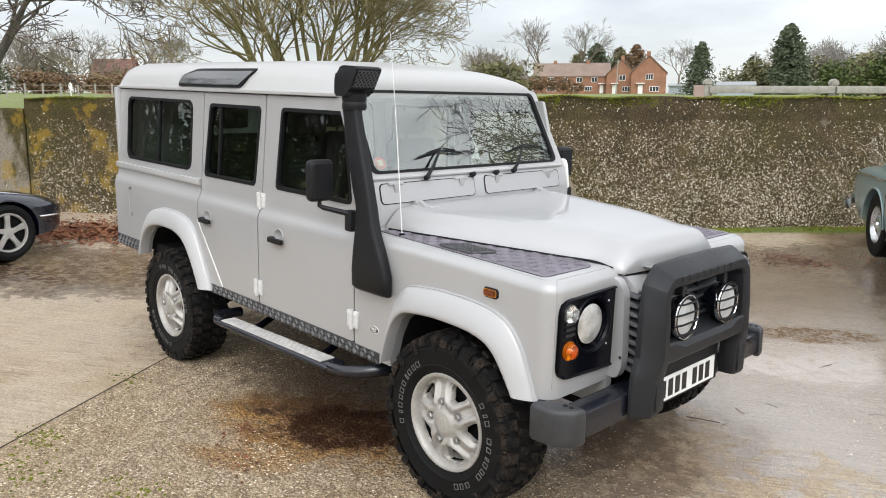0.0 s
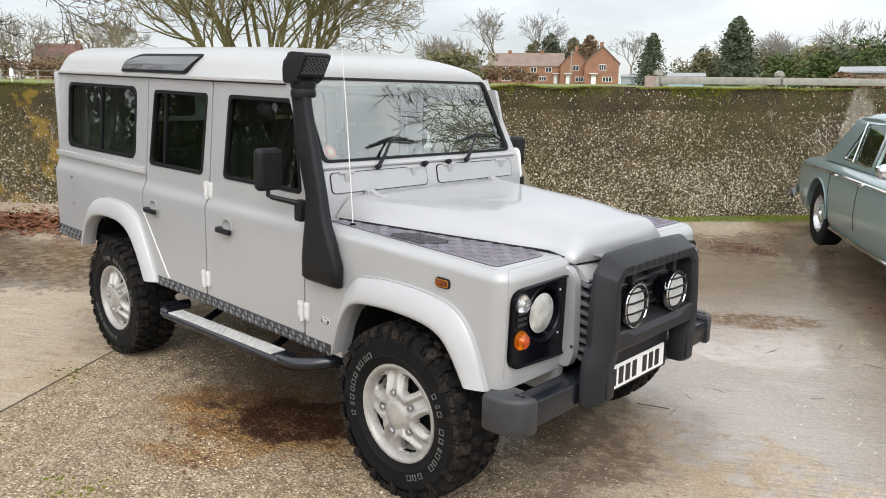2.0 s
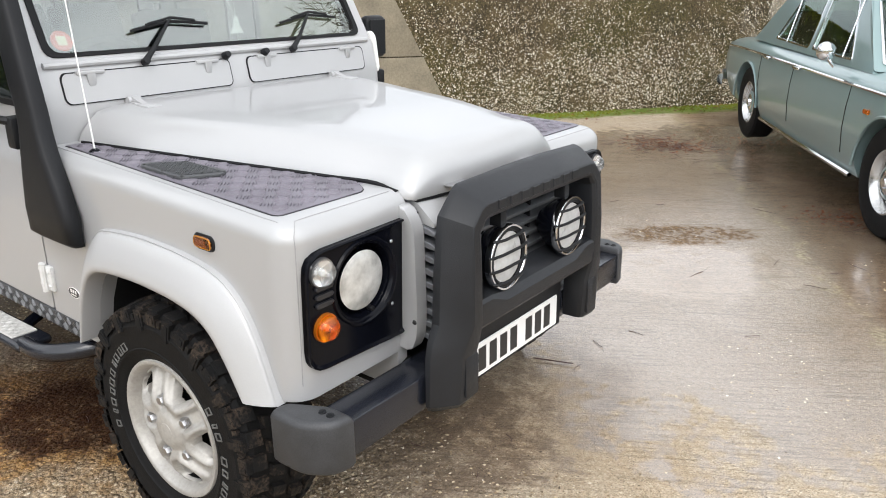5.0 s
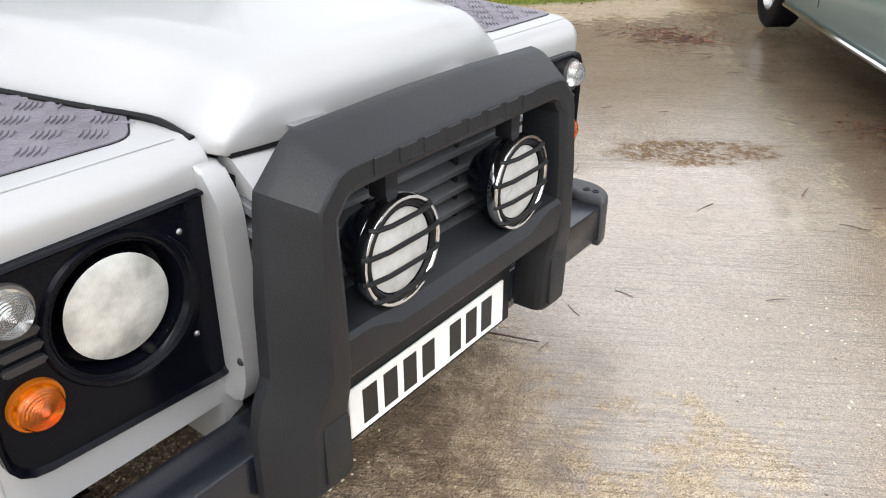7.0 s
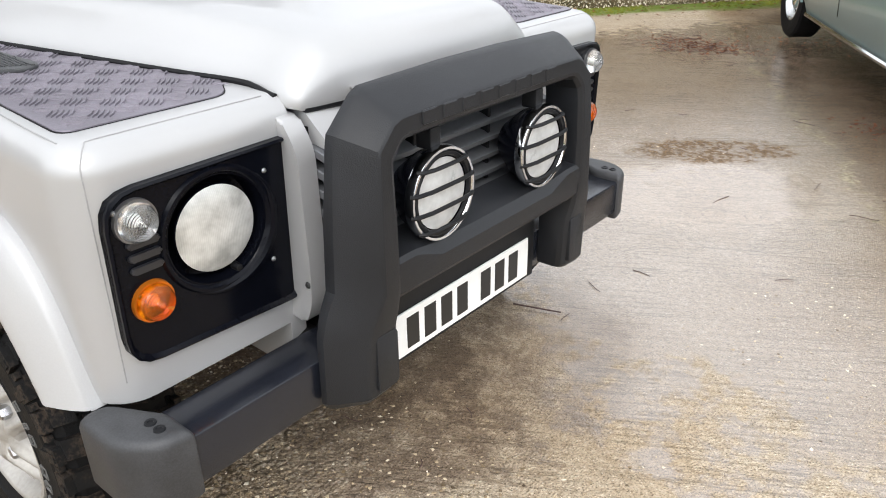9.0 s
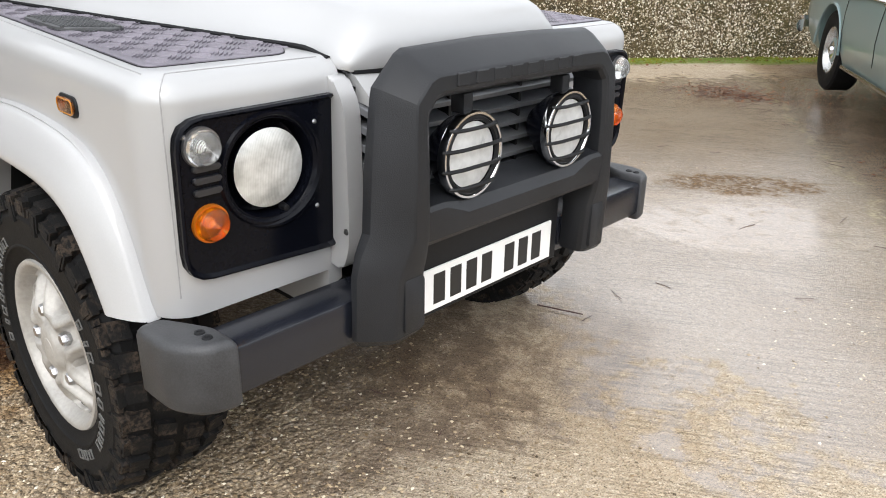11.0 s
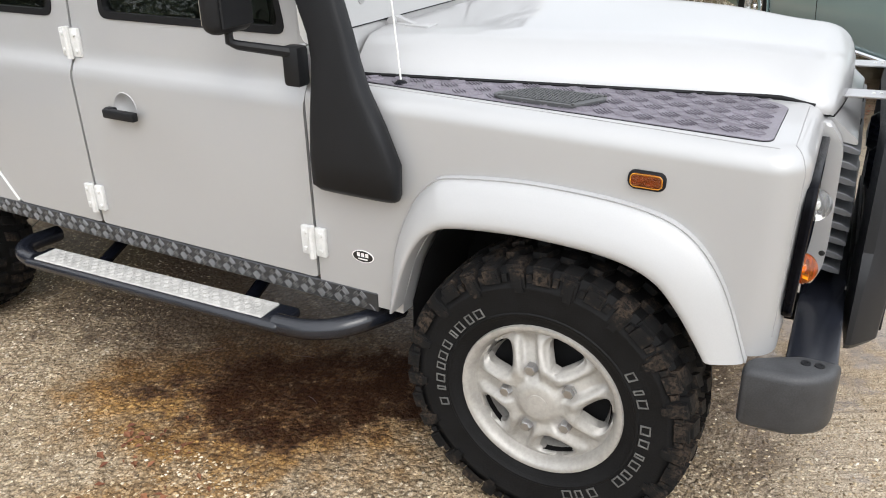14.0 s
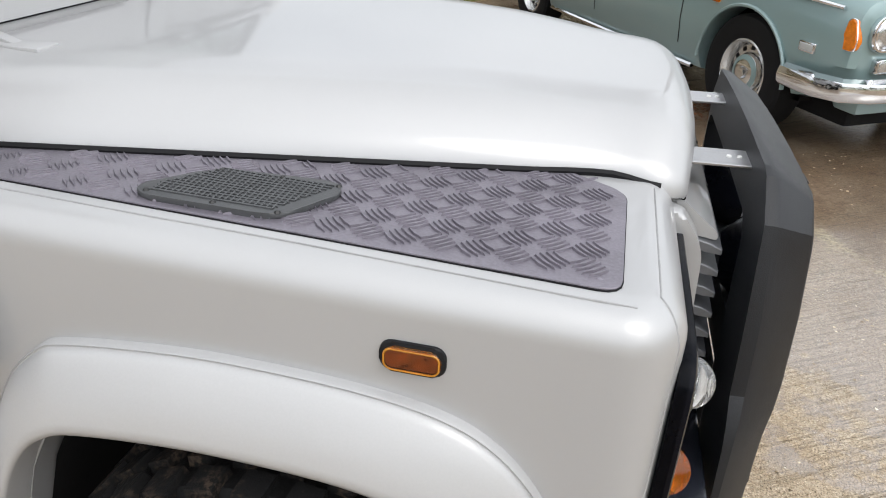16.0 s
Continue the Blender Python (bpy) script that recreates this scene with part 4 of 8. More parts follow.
def front_lamps(s, w):
    X, HY, HZ = 0.478, 0.590, 0.917
    outline = rounded([(s * 0.800, 0.722), (s * 0.415, 0.703), (s * 0.413, 1.052), (s * 0.797, 1.046)], [0.06, 0.03, 0.012, 0.06])
    hole = circle(s * HY, HZ, 0.104, 36)
    bm = skin(outline, [hole], [], lambda u, v: (X + 0.010, u, v), (-0.014, 0, 0))
    hp = cpart("lamp_panel", bm, GLOSS_BLACK, w, "gloss black headlamp panel")
    mid = [(s * 0.606 + (u - s * 0.606) * 0.978, 0.876 + (v - 0.876) * 0.974) for u, v in outline]
    inn = [(s * 0.606 + (u - s * 0.606) * 0.945, 0.876 + (v - 0.876) * 0.938) for u, v in outline]
    rows = [[Vector((x, u, v)) for u, v in loop] for x, loop in ((X - 0.004, outline), (X + 0.016, outline), (X + 0.0185, mid), (X + 0.0105, inn))]
    cpart("panel_rim", loft(bmesh.new(), rows, cap=False), GLOSS_BLACK, hp)
    at = face_to((X, s * HY, HZ), (1, 0, 0))
    cpart("lamp_bowl", lathe(bmesh.new(), [(0.122, 0.0105), (0.118, 0.0165), (0.112, 0.0165), (0.106, 0.010), (0.101, -0.006), (0.098, -0.030), (0.080, -0.036), (0.0, -0.036)], at, 48), GLOSS_BLACK, hp)
    # a raised crescent beside the lamp
    pts = [(X + 0.010, s * HY + 0.121 * math.cos(radians(a)) * (-s), HZ + 0.121 * math.sin(radians(a))) for a in range(-118, 46, 6)]
    n = len(pts)
    cpart("panel_crescent", tube(bmesh.new(), pts, [0.003 + 0.011 * math.sin(math.pi * i / (n - 1)) for i in range(n)], 10), GLOSS_BLACK, hp)
    cpart("lamp_bezel", lathe(bmesh.new(), [(0.0815, 0.0015), (0.0835, 0.0015), (0.0845, -0.001), (0.083, -0.006), (0.075, -0.034)], at, 48), GLOSS_BLACK, hp)
    cpart("adjuster", lathe(bmesh.new(), [(0, 0.020), (0.007, 0.018), (0.009, 0.0)], face_to((X - 0.008, s * (HY - 0.034), HZ - 0.093), (1, 0, 0)), 12), BLACK, hp)
    bm = lathe(bmesh.new(), [(0.0, 0.0145), (0.03, 0.0133), (0.058, 0.0098), (0.072, 0.0066), (0.0832, 0.0022)], at, 48)
    cpart("headlamp", bm, HEAD_GLASS, hp, "round clear fluted headlamp glass")
    for z, y, lm, nm, lab in ((0.989, 0.744, CLEAR_LENS, "sidelight", "round clear sidelight"), (0.836, 0.738, AMBER_LENS, "indicator", "round amber indicator")):
        bm = lathe(bmesh.new(), [(0.0, -0.006), (0.012, -0.005), (0.026, 0.000), (0.032, 0.008), (0.0385, 0.008), (0.0395, 0)], face_to((X + 0.010, s * y, z), (1, 0, 0)), 28)
        cpart("lamp_base", bm, mat_once("sidelight_bowl", (0.20, 0.20, 0.205), 0.3, 0.7) if lm == CLEAR_LENS else mat_once("amber_bowl", (0.50, 0.14, 0.008), 0.3, 0.4), hp)
        cpart(nm, dome(0.0345, 0.034, (X + 0.015, s * y, z), (1, 0, 0), 28, 7), lm, hp, lab)
        bm = lathe(bmesh.new(), [(0, 0.018), (0.006, 0.016), (0.008, 0.010), (0.006, 0.0)], face_to((X + 0.006, s * y, z), (1, 0, 0)), 10)
        cpart("bulb", bm, WHITE if lm == CLEAR_LENS else mat_once("amber_bulb", (0.95, 0.50, 0.05), 0.2), hp)
        for a in (-140, 40):
            c = (X + 0.0185, s * (y + 0.0305 * math.cos(radians(a))), z + 0.0305 * math.sin(radians(a)))
            cpart("lens_screw", lathe(bmesh.new(), [(0, 0.003), (0.003, 0.0025), (0.0042, 0.0)], face_to(c, (1, 0, 0)), 8), STEEL, hp)
    for k in range(3):
        z = 0.949 - k * 0.0235
        bm = prism(bmesh.new(), rrect(min(s * 0.708, s * 0.768), max(s * 0.708, s * 0.768), z - 0.0062, z + 0.0062, 0.005), "x", X + 0.008, X + 0.018, 0.004)
        cpart("panel_rib", bm, mat_once("rib_grey", (0.022, 0.022, 0.025), 0.3), hp)
    for y, z in ((0.478, 0.998), (0.777, 1.012), (0.476, 0.811)):
        bm = lathe(bmesh.new(), [(0, 0.004), (0.003, 0.0035), (0.0055, 0.0)], face_to((X + 0.010, s * y, z), (1, 0, 0)), 8)
        cpart("screw", bm, STEEL, hp)


def fluted_glass():
    """Headlamp glass: upright flutes in bands over a bright reflector."""
    m, n, l, p = nodes_of("fluted_headlamp_glass")
    tc = n.new("ShaderNodeTexCoord")
    xyz = n.new("ShaderNodeSeparateXYZ")
    l.new(tc.outputs["Object"], xyz.inputs["Vector"])
    flute = mathn(n, l, "SINE", mathn(n, l, "MULTIPLY", xyz.outputs[1], 1700.0))
    band = mathn(n, l, "SINE", mathn(n, l, "MULTIPLY", xyz.outputs[2], 90.0))
    soft = noise_node(n, l, 22, 3)
    col = ramp(n, l, soft, [(0.32, (0.42, 0.42, 0.405)), (0.5, (0.62, 0.62, 0.60)), (0.7, (0.80, 0.80, 0.78))])
    l.new(mixc(n, l, mathn(n, l, "MULTIPLY", mathn(n, l, "ADD", flute, 1.0), 0.06), col, (0.26, 0.26, 0.25)), p.inputs["Base Color"])
    p.inputs["Metallic"].default_value = 0.35
    p.inputs["Roughness"].default_value = 0.28
    p.inputs["Coat Weight"].default_value, p.inputs["Coat Roughness"].default_value = 1.0, 0.02
    bump(n, l, p, mathn(n, l, "ADD", flute, mathn(n, l, "MULTIPLY", band, 1.5)), 0.2, 0.0012)
    return m


HEAD_GLASS = fluted_glass()


def bonnet():
    xs = [-0.690, -0.682, -0.66, -0.6, -0.5, -0.4, -0.3, -0.2, -0.1, 0, 0.1, 0.18, 0.25, 0.30, 0.34, 0.37, 0.395, 0.415, 0.432, 0.448, 0.462, 0.474, 0.484, 0.491, 0.495]

    def half(x):
        k = smoothstep(0.24, 0.46, x)
        r = min(1.0, max(0.0, (x - 0.415) / 0.083))
        return (0.427 + (0.31 - x) * 0.288) * (1 - k) + 0.408 * k - 0.038 * (1 - math.sqrt(1 - r * r))
    N = 26
    rows = []
    for x in xs:
        w = half(x)
        zt = 1.250 - 0.006 * (x + 0.69) - 0.022 * smoothstep(0.05, 0.42, x)
        ze = 1.119 - 0.012 * smoothstep(0.30, 0.46, x)
        q = max(0.0, (x - 0.36) / 0.135)
        row = []
        for k in range(-N, N + 1):
            t = k / N
            t = math.copysign(abs(t) ** 0.8, t)
            y = t * w
            e = max(0.0, (abs(y) - (w - 0.10)) / 0.10)
            z = zt + 0.004 * (1 - t * t) - 0.010 * smoothstep(w - 0.20, w - 0.08, abs(y))
            fall = 0.82 * e ** 1.35 + 0.18 * smoothstep(0.88, 1.0, e)
            z -= (z - ze) * fall
            lip = 1.100 - 0.004 * (1 - t * t)
            z -= max(0.0, z - lip) * (1 - (max(0.0, 1 - min(1, q) ** 2.8)) ** (1 / 2.8))
            bow = 0.026 * (1 - t * t) * smoothstep(0.2, 0.5, x)
            row.append(Vector((x + bow, y, z)))
        rows.append(row)
    bm = loft(bmesh.new(), rows, closed=False, cap=False)
    ret = bmesh.ops.extrude_face_region(bm, geom=bm.faces[:], use_keep_orig=True)
    bmesh.ops.translate(bm, vec=(-0.004, 0, -0.010), verts=[g for g in ret["geom"] if isinstance(g, bmesh.types.BMVert)])
    b = cpart("bonnet", bm, PAINT, smooth=40)
    lip = [(0.4945 + 0.026 * (1 - t * t) - 0.006, t * 0.372, 1.089) for t in (-1, -0.75, -0.5, -0.25, 0, 0.25, 0.5, 0.75, 1)]
    cpart("bonnet_lip_seal", tube(bmesh.new(), lip, 0.007, 6), SEAL, b)
    for s in (-1, 1):
        gap = [(x, s * (half(x) + 0.001), 1.1450 - 0.020 * (x + 0.45) - 0.012 * smoothstep(0.36, 0.46, x)) for x in xs[2:20]]
        cpart("bonnet_gap_seal", tube(bmesh.new(), gap, 0.0066, 6), SEAL, b)
    for s in (-1, 1):
        bm = bmesh.new()
        box(bm, -0.715, -0.63, s * 0.49 - 0.020, s * 0.49 + 0.020, 1.243, 1.256, 0.005)
        box(bm, -0.64, -0.56, s * 0.49 - 0.028, s * 0.49 + 0.028, 1.244, 1.255, 0.004)
        tube(bm, [(-0.685, s * 0.49 - 0.024, 1.260), (-0.685, s * 0.49 + 0.024, 1.260)], [0.013, 0.013], 12)
        prism(bm, [(-0.70, 1.25), (-0.60, 1.25), (-0.68, 1.275), (-0.70, 1.27)], "y", s * 0.49 - 0.012, s * 0.49 + 0.012, 0.003)
        cpart("bonnet_hinge", bm, TRIM_PAINT, b, "pale bonnet hinge")
    # engine bay block and slam panel
    bm = bmesh.new()
    box(bm, -0.72, 0.40, -0.42, 0.42, 0.62, 1.09)
    cpart("engine_bay", bm, DARK)
    # grille surround, one cheek a side
    prof = rounded([(0.45, 0.652), (0.515, 0.652), (0.526, 0.664), (0.541, 0.705), (0.543, 0.78), (0.530, 1.030), (0.490, 1.085), (0.45, 1.088)], [0, 0.01, 0.015, 0.02, 0.03, 0.03, 0.01, 0])
    for s in (-1, 1):
        bm = prism(bmesh.new(), prof, "y", s * 0.3875, s * 0.432, 0.007, 3)
        ck = cpart("grille_cheek", bm, PAINT)
        cpart("screw", lathe(bmesh.new(), [(0, 0.004), (0.005, 0.0035), (0.008, 0.0)], face_to((0.533, s * 0.432, 0.748), (0, s, 0)), 8), INK, ck)
    bm = prism(bmesh.new(), rounded([(0.42, 1.060), (0.50, 1.030), (0.558, 1.022), (0.558, 1.034), (0.495, 1.085), (0.42, 1.09)], 0.006), "y", -0.374, 0.374)
    cpart("grille_header", bm, PAINT)
    gr = cpart("grille", boxed(0.47, 0.50, -0.375, 0.375, 0.66, 1.06), DARK)
    for k in range(9):
        z = 0.690 + k * 0.0405
        xo = 0.584 - 0.016 * smoothstep(0.78, 1.03, z)
        bm = bmesh.new()
        sec = [(0.50, z + 0.016), (xo - 0.02, z + 0.006), (xo, z - 0.003), (xo, z - 0.013), (xo - 0.02, z - 0.011), (0.50, z - 0.001)]
        prism(bm, sec, "y", -0.386, 0.386, 0.002, 1)
        cpart("grille_slat", bm, mat_once("grille_grey", (0.13, 0.135, 0.145), 0.42, 0.3), gr)
    for y in (-0.135, 0.135):
        cpart("grille_divider", boxed(0.50, 0.562, y - 0.005, y + 0.005, 0.672, 1.030, 0.001, 1), BLACK, gr)


def scuttle():
    sec = [(-0.80, 1.10), (-0.700, 1.10), (-0.706, 1.245), (-0.735, 1.372), (-0.748, 1.392), (-0.80, 1.40)]
    bm = prism(bmesh.new(), sec, "y", -0.806, 0.806, 0.012, 3)
    sc = cpart("scuttle", bm, PAINT)
    cpart("screen_foot_rail", tube(bmesh.new(), [(-0.737, -0.76, 1.392), (-0.737, 0.76, 1.392)], 0.011, 8), TRIM_PAINT, sc)
    for s in (-1, 1):
        lo, hi = sorted((s * 0.045, s * 0.712))
        out = rrect(lo, hi, 0.022, 0.118, 0.022)

        def on_vent(u, v, lift=0.0):
            t = v / 0.127
            return (-0.706 - 0.029 * t + 0.006 + lift, u, 1.245 + 0.127 * t)
        cpart("vent_flap", skin(out, [], [], on_vent, (-0.006, 0, 0)), PAINT, sc)
        cpart("vent_seal", ring([(u + (u - (lo + hi) / 2) * 0.012, v + (v - 0.07) * 0.07) for u, v in out], out, lambda u, v: on_vent(u, v, -0.001), (-0.006, 0, 0)), SEAL, sc)
        for u in (lo + 0.10, hi - 0.10):
            bm = bmesh.new()
            box(bm, -0.738, -0.716, u - 0.05, u + 0.05, 1.356, 1.370, 0.005)
            cpart("vent_hinge", bm, TRIM_PAINT, sc)
            bm = prism(bmesh.new(), rounded([(u - 0.012, 1.318), (u + 0.012, 1.318), (u + 0.016, 1.36), (u - 0.016, 1.36)], 0.008), "x", -0.722, -0.7155, 0.002)
            cpart("vent_strap", bm, PAINT, sc)
        # hinge cover at the foot of the screen pillar
        bm = prism(bmesh.new(), rounded([(-0.775, 1.24), (-0.705, 1.24), (-0.730, 1.40), (-0.752, 1.43), (-0.785, 1.42)], 0.022), "y", s * 0.802, s * 0.818, 0.006)
        cpart("screen_bracket", bm, WHITE, sc)


def on_screen(out=0.0):
    """The raked plane of the windscreen: across, and up its slope from its foot."""
    dx, dz = -0.236, 0.445
    ln = math.hypot(dx, dz)
    nx, nz = dz / ln, -dx / ln
    return lambda u, v: (-0.748 + dx * v / ln + nx * out, u, 1.392 + dz * v / ln + nz * out)


def windscreen():
    L = math.hypot(0.236, 0.445)
    outer = rounded([(-0.795, 0.0), (0.795, 0.0), (0.764, L), (-0.764, L)], 0.02)
    hole = rounded([(-0.738, 0.022), (0.738, 0.022), (0.718, L - 0.014), (-0.718, L - 0.014)], 0.045)
    fr = cpart("screen_frame", skin(outer, [hole], [], on_screen(0.0), (-0.05, 0, -0.01)), PAINT)
    cpart("screen_seal", ring(hole, [(u * 0.968, 0.022 + (v - 0.022) * 0.93 + 0.014) for u, v in hole], on_screen(0.006), (-0.03, 0, -0.01)), SEAL, fr)
    g = [(u * 0.972, 0.022 + (v - 0.022) * 0.935 + 0.013) for u, v in hole]
    cpart("windscreen", skin(g, [], [], on_screen(-0.004), (-0.004, 0, -0.002)), SCREEN, fr, "clear flat windscreen reflecting bare branches")
    # wipers: arm, blade and spindle each
    P = on_screen(0.022)
    for y in (-0.41, 0.28):
        bm = bmesh.new()
        a, b = Vector((-0.712, y, 1.385)), Vector(P(y + 0.17, 0.135))
        tube(bm, [a, a.lerp(b, 0.25) + Vector((0.012, 0, 0.004)), b], [0.012, 0.009, 0.005], 8)
        lathe(bm, [(0, 0.028), (0.012, 0.026), (0.014, 0.0)], face_to((-0.722, y, 1.378), (0.9, 0, 0.4)), 12)
        wp = cpart("wiper_arm", bm, BLACK, fr)
        bm = bmesh.new()
        Q = on_screen(0.010)
        tube(bm, [Q(y + 0.00, 0.098), Q(y + 0.17, 0.128), Q(y + 0.33, 0.112)], 0.006, 6)
        tube(bm, [P(y + 0.06, 0.113), P(y + 0.17, 0.137), P(y + 0.27, 0.122)], 0.005, 6)
        cpart("wiper_blade", bm, BLACK, wp)
    for y in (-0.05, 0.07):
        cpart("washer_jet", lathe(bmesh.new(), [(0, 0.03), (0.012, 0.027), (0.017, 0.0)], face_to((-0.726, y * 1.6 + 0.02, 1.375), (0.9, 0, 0.4)), 10), BLACK, fr)
    # tax disc
    bm = prism(bmesh.new(), circle(0, 0, 0.036, 20), "z", 0, 0.002)
    d = cpart("paper_disc", bm, [mat_once("disc_red", (0.62, 0.13, 0.09), 0.6)], fr, "red and cream round paper disc inside the glass")
    d.data.transform(RAKE.inverted())
    d.data.transform(RAKE @ face_to(on_screen(-0.012)(-0.655, 0.085), (0.87, 0, 0.49)))
    d2 = cpart("paper_label", boxed(-0.016, 0.016, -0.016, 0.016, 0.0022, 0.003), mat_once("disc_cream", (0.7, 0.62, 0.45), 0.7), fr)
    d2.data.transform(RAKE.inverted())
    d2.data.transform(RAKE @ face_to(on_screen(-0.012)(-0.655, 0.085), (0.87, 0, 0.49)))


def ornament():
    """A pale hanging air freshener behind the screen."""
    bm = prism(bmesh.new(), rounded([(0.075, 1.445), (0.145, 1.445), (0.125, 1.475), (0.118, 1.515), (0.102, 1.515), (0.095, 1.475)], 0.006), "x", -0.862, -0.857, 0.001, 1)
    tube(bm, [(-0.86, 0.11, 1.51), (-0.93, 0.03, 1.74)], 0.0012, 4)
    cpart("air_freshener", bm, WHITE, None, "white hanging air freshener")


def roof():
    def section(x, drop, narrow):
        half_pts = [(0.770, 1.783), (0.782, 1.786), (0.782, 1.800), (0.768, 1.803), (0.757, 1.825), (0.738, 1.875), (0.705, 1.925), (0.655, 1.955), (0.58, 1.972), (0.40, 1.984), (0.2, 1.990), (0.0, 1.992)]
        out = []
        for y, z in half_pts:
            zz = z if z <= 1.80 else 1.80 + (z - 1.80) * drop
            out.append((y * narrow if z > 1.80 else y * (1 - (1 - narrow) * 0.6), zz))
        return [Vector((x, -y, z)) for y, z in out] + [Vector((x, y, z)) for y, z in reversed(out[:-1])]
    secs = []
    for x, drop, nar in ((-3.868, 0.02, 0.985), (-3.866, 0.35, 0.985), (-3.855, 0.62, 0.988), (-3.83, 0.82, 0.993), (-3.78, 0.94, 0.998), (-3.70, 0.99, 1), (-3.5, 1, 1), (-2.9, 1, 1),
                         (-2.2, 1, 1), (-1.75, 1, 1), (-1.55, 0.975, 1), (-1.4, 0.92, 1), (-1.25, 0.82, 0.999), (-1.13, 0.70, 0.997), (-1.05, 0.59, 0.994), (-1.0, 0.48, 0.99),
                         (-0.98, 0.38, 0.987), (-0.972, 0.27, 0.985), (-0.970, 0.10, 0.983)):
        secs.append(section(x, drop, nar))
    bm = loft(bmesh.new(), secs)
    r = cpart("roof", bm, ROOF_PAINT, smooth=50)
    for s in (-1, 1):
        win = rounded([(-2.805, 1.812), (-1.985, 1.812), (-1.865, 1.928), (-2.61, 1.928), (-2.79, 1.885)], [0.02, 0.02, 0.03, 0.04, 0.04])

        def on_roof(out):
            def fn(u, v):
                t = max(0.0, (v - 1.812) / 0.116)
                return (u, s * (0.762 - 0.056 * t ** 1.5 + out), v)
            return fn
        cuts = [("v", 1.85), ("v", 1.88), ("v", 1.91), ("v", 1.93)]
        cpart("roof_window_seal", skin(win, [], cuts, on_roof(0.010), (0, -s * 0.03, 0)), SEAL, r)
        cpart("roof_window", skin(shrink(win, 0.016), [], cuts, on_roof(0.014), (0, -s * 0.004, 0)), mat_once("dark_alpine_glass", (0.03, 0.034, 0.036), 0.05, 0.0, 0.1, spec=1.0, rvary=0.02), r)


def shell():
    """Floor, rear wall and dark cabin lining, so that the inside reads as a cabin."""
    bm = bmesh.new()
    box(bm, -3.84, -0.70, -0.78, 0.78, 0.60, 0.66)
    cpart("floor_pan", bm, DARK)
    bm = bmesh.new()
    box(bm, -3.865, -3.825, -0.80, 0.80, 0.60, 1.79, 0.01)
    cpart("tailgate", bm, PAINT)
    bm = bmesh.new()
    box(bm, -0.86, -0.72, -0.74, 0.74, 0.95, 1.33, 0.03)
    cpart("dashboard", bm, BLACK)
    cpart("headlining", boxed(-3.8, -1.05, -0.73, 0.73, 1.760, 1.778), mat_once("grey_headlining", (0.32, 0.32, 0.31), 0.9))
    cpart("ladder_frame", boxed(-3.7, 0.45, -0.38, 0.38, 0.44, 0.58, 0.02), DARK)
    for x, ys in ((-1.45, (-0.42, 0.42)), (-2.35, (-0.45, 0.0, 0.45))):
        for y in ys:
            st = cpart("car_seat", boxed(x - 0.24, x + 0.24, y - 0.22, y + 0.22, 0.86, 1.02, 0.05, 3), SEAT)
            bm = prism(bmesh.new(), [(x - 0.19, 1.0), (x - 0.30, 1.50), (x - 0.38, 1.48), (x - 0.30, 0.98)], "y", y - 0.21, y + 0.21, 0.04, 3)
            cpart("backrest", bm, SEAT, st)
            bm = boxed(x - 0.39, x - 0.31, y - 0.13, y + 0.13, 1.53, 1.68, 0.035, 3)
            cpart("headrest", bm, SEAT, st)
    bm = bmesh.new()
    pts = [(-1.04 + 0.06 * math.sin(a), -0.40 + 0.20 * math.cos(a), 1.27 + 0.17 * math.sin(a)) for a in [2 * math.pi * i / 28 for i in range(29)]]
    tube(bm, pts, 0.014, 8, False)
    tube(bm, [(-1.04, -0.58, 1.27), (-1.03, -0.40, 1.25), (-1.04, -0.22, 1.27)], 0.012, 6)
    tube(bm, [(-1.03, -0.40, 1.25), (-0.85, -0.40, 1.15)], 0.02, 8)
    cpart("steering_wheel", bm, BLACK)


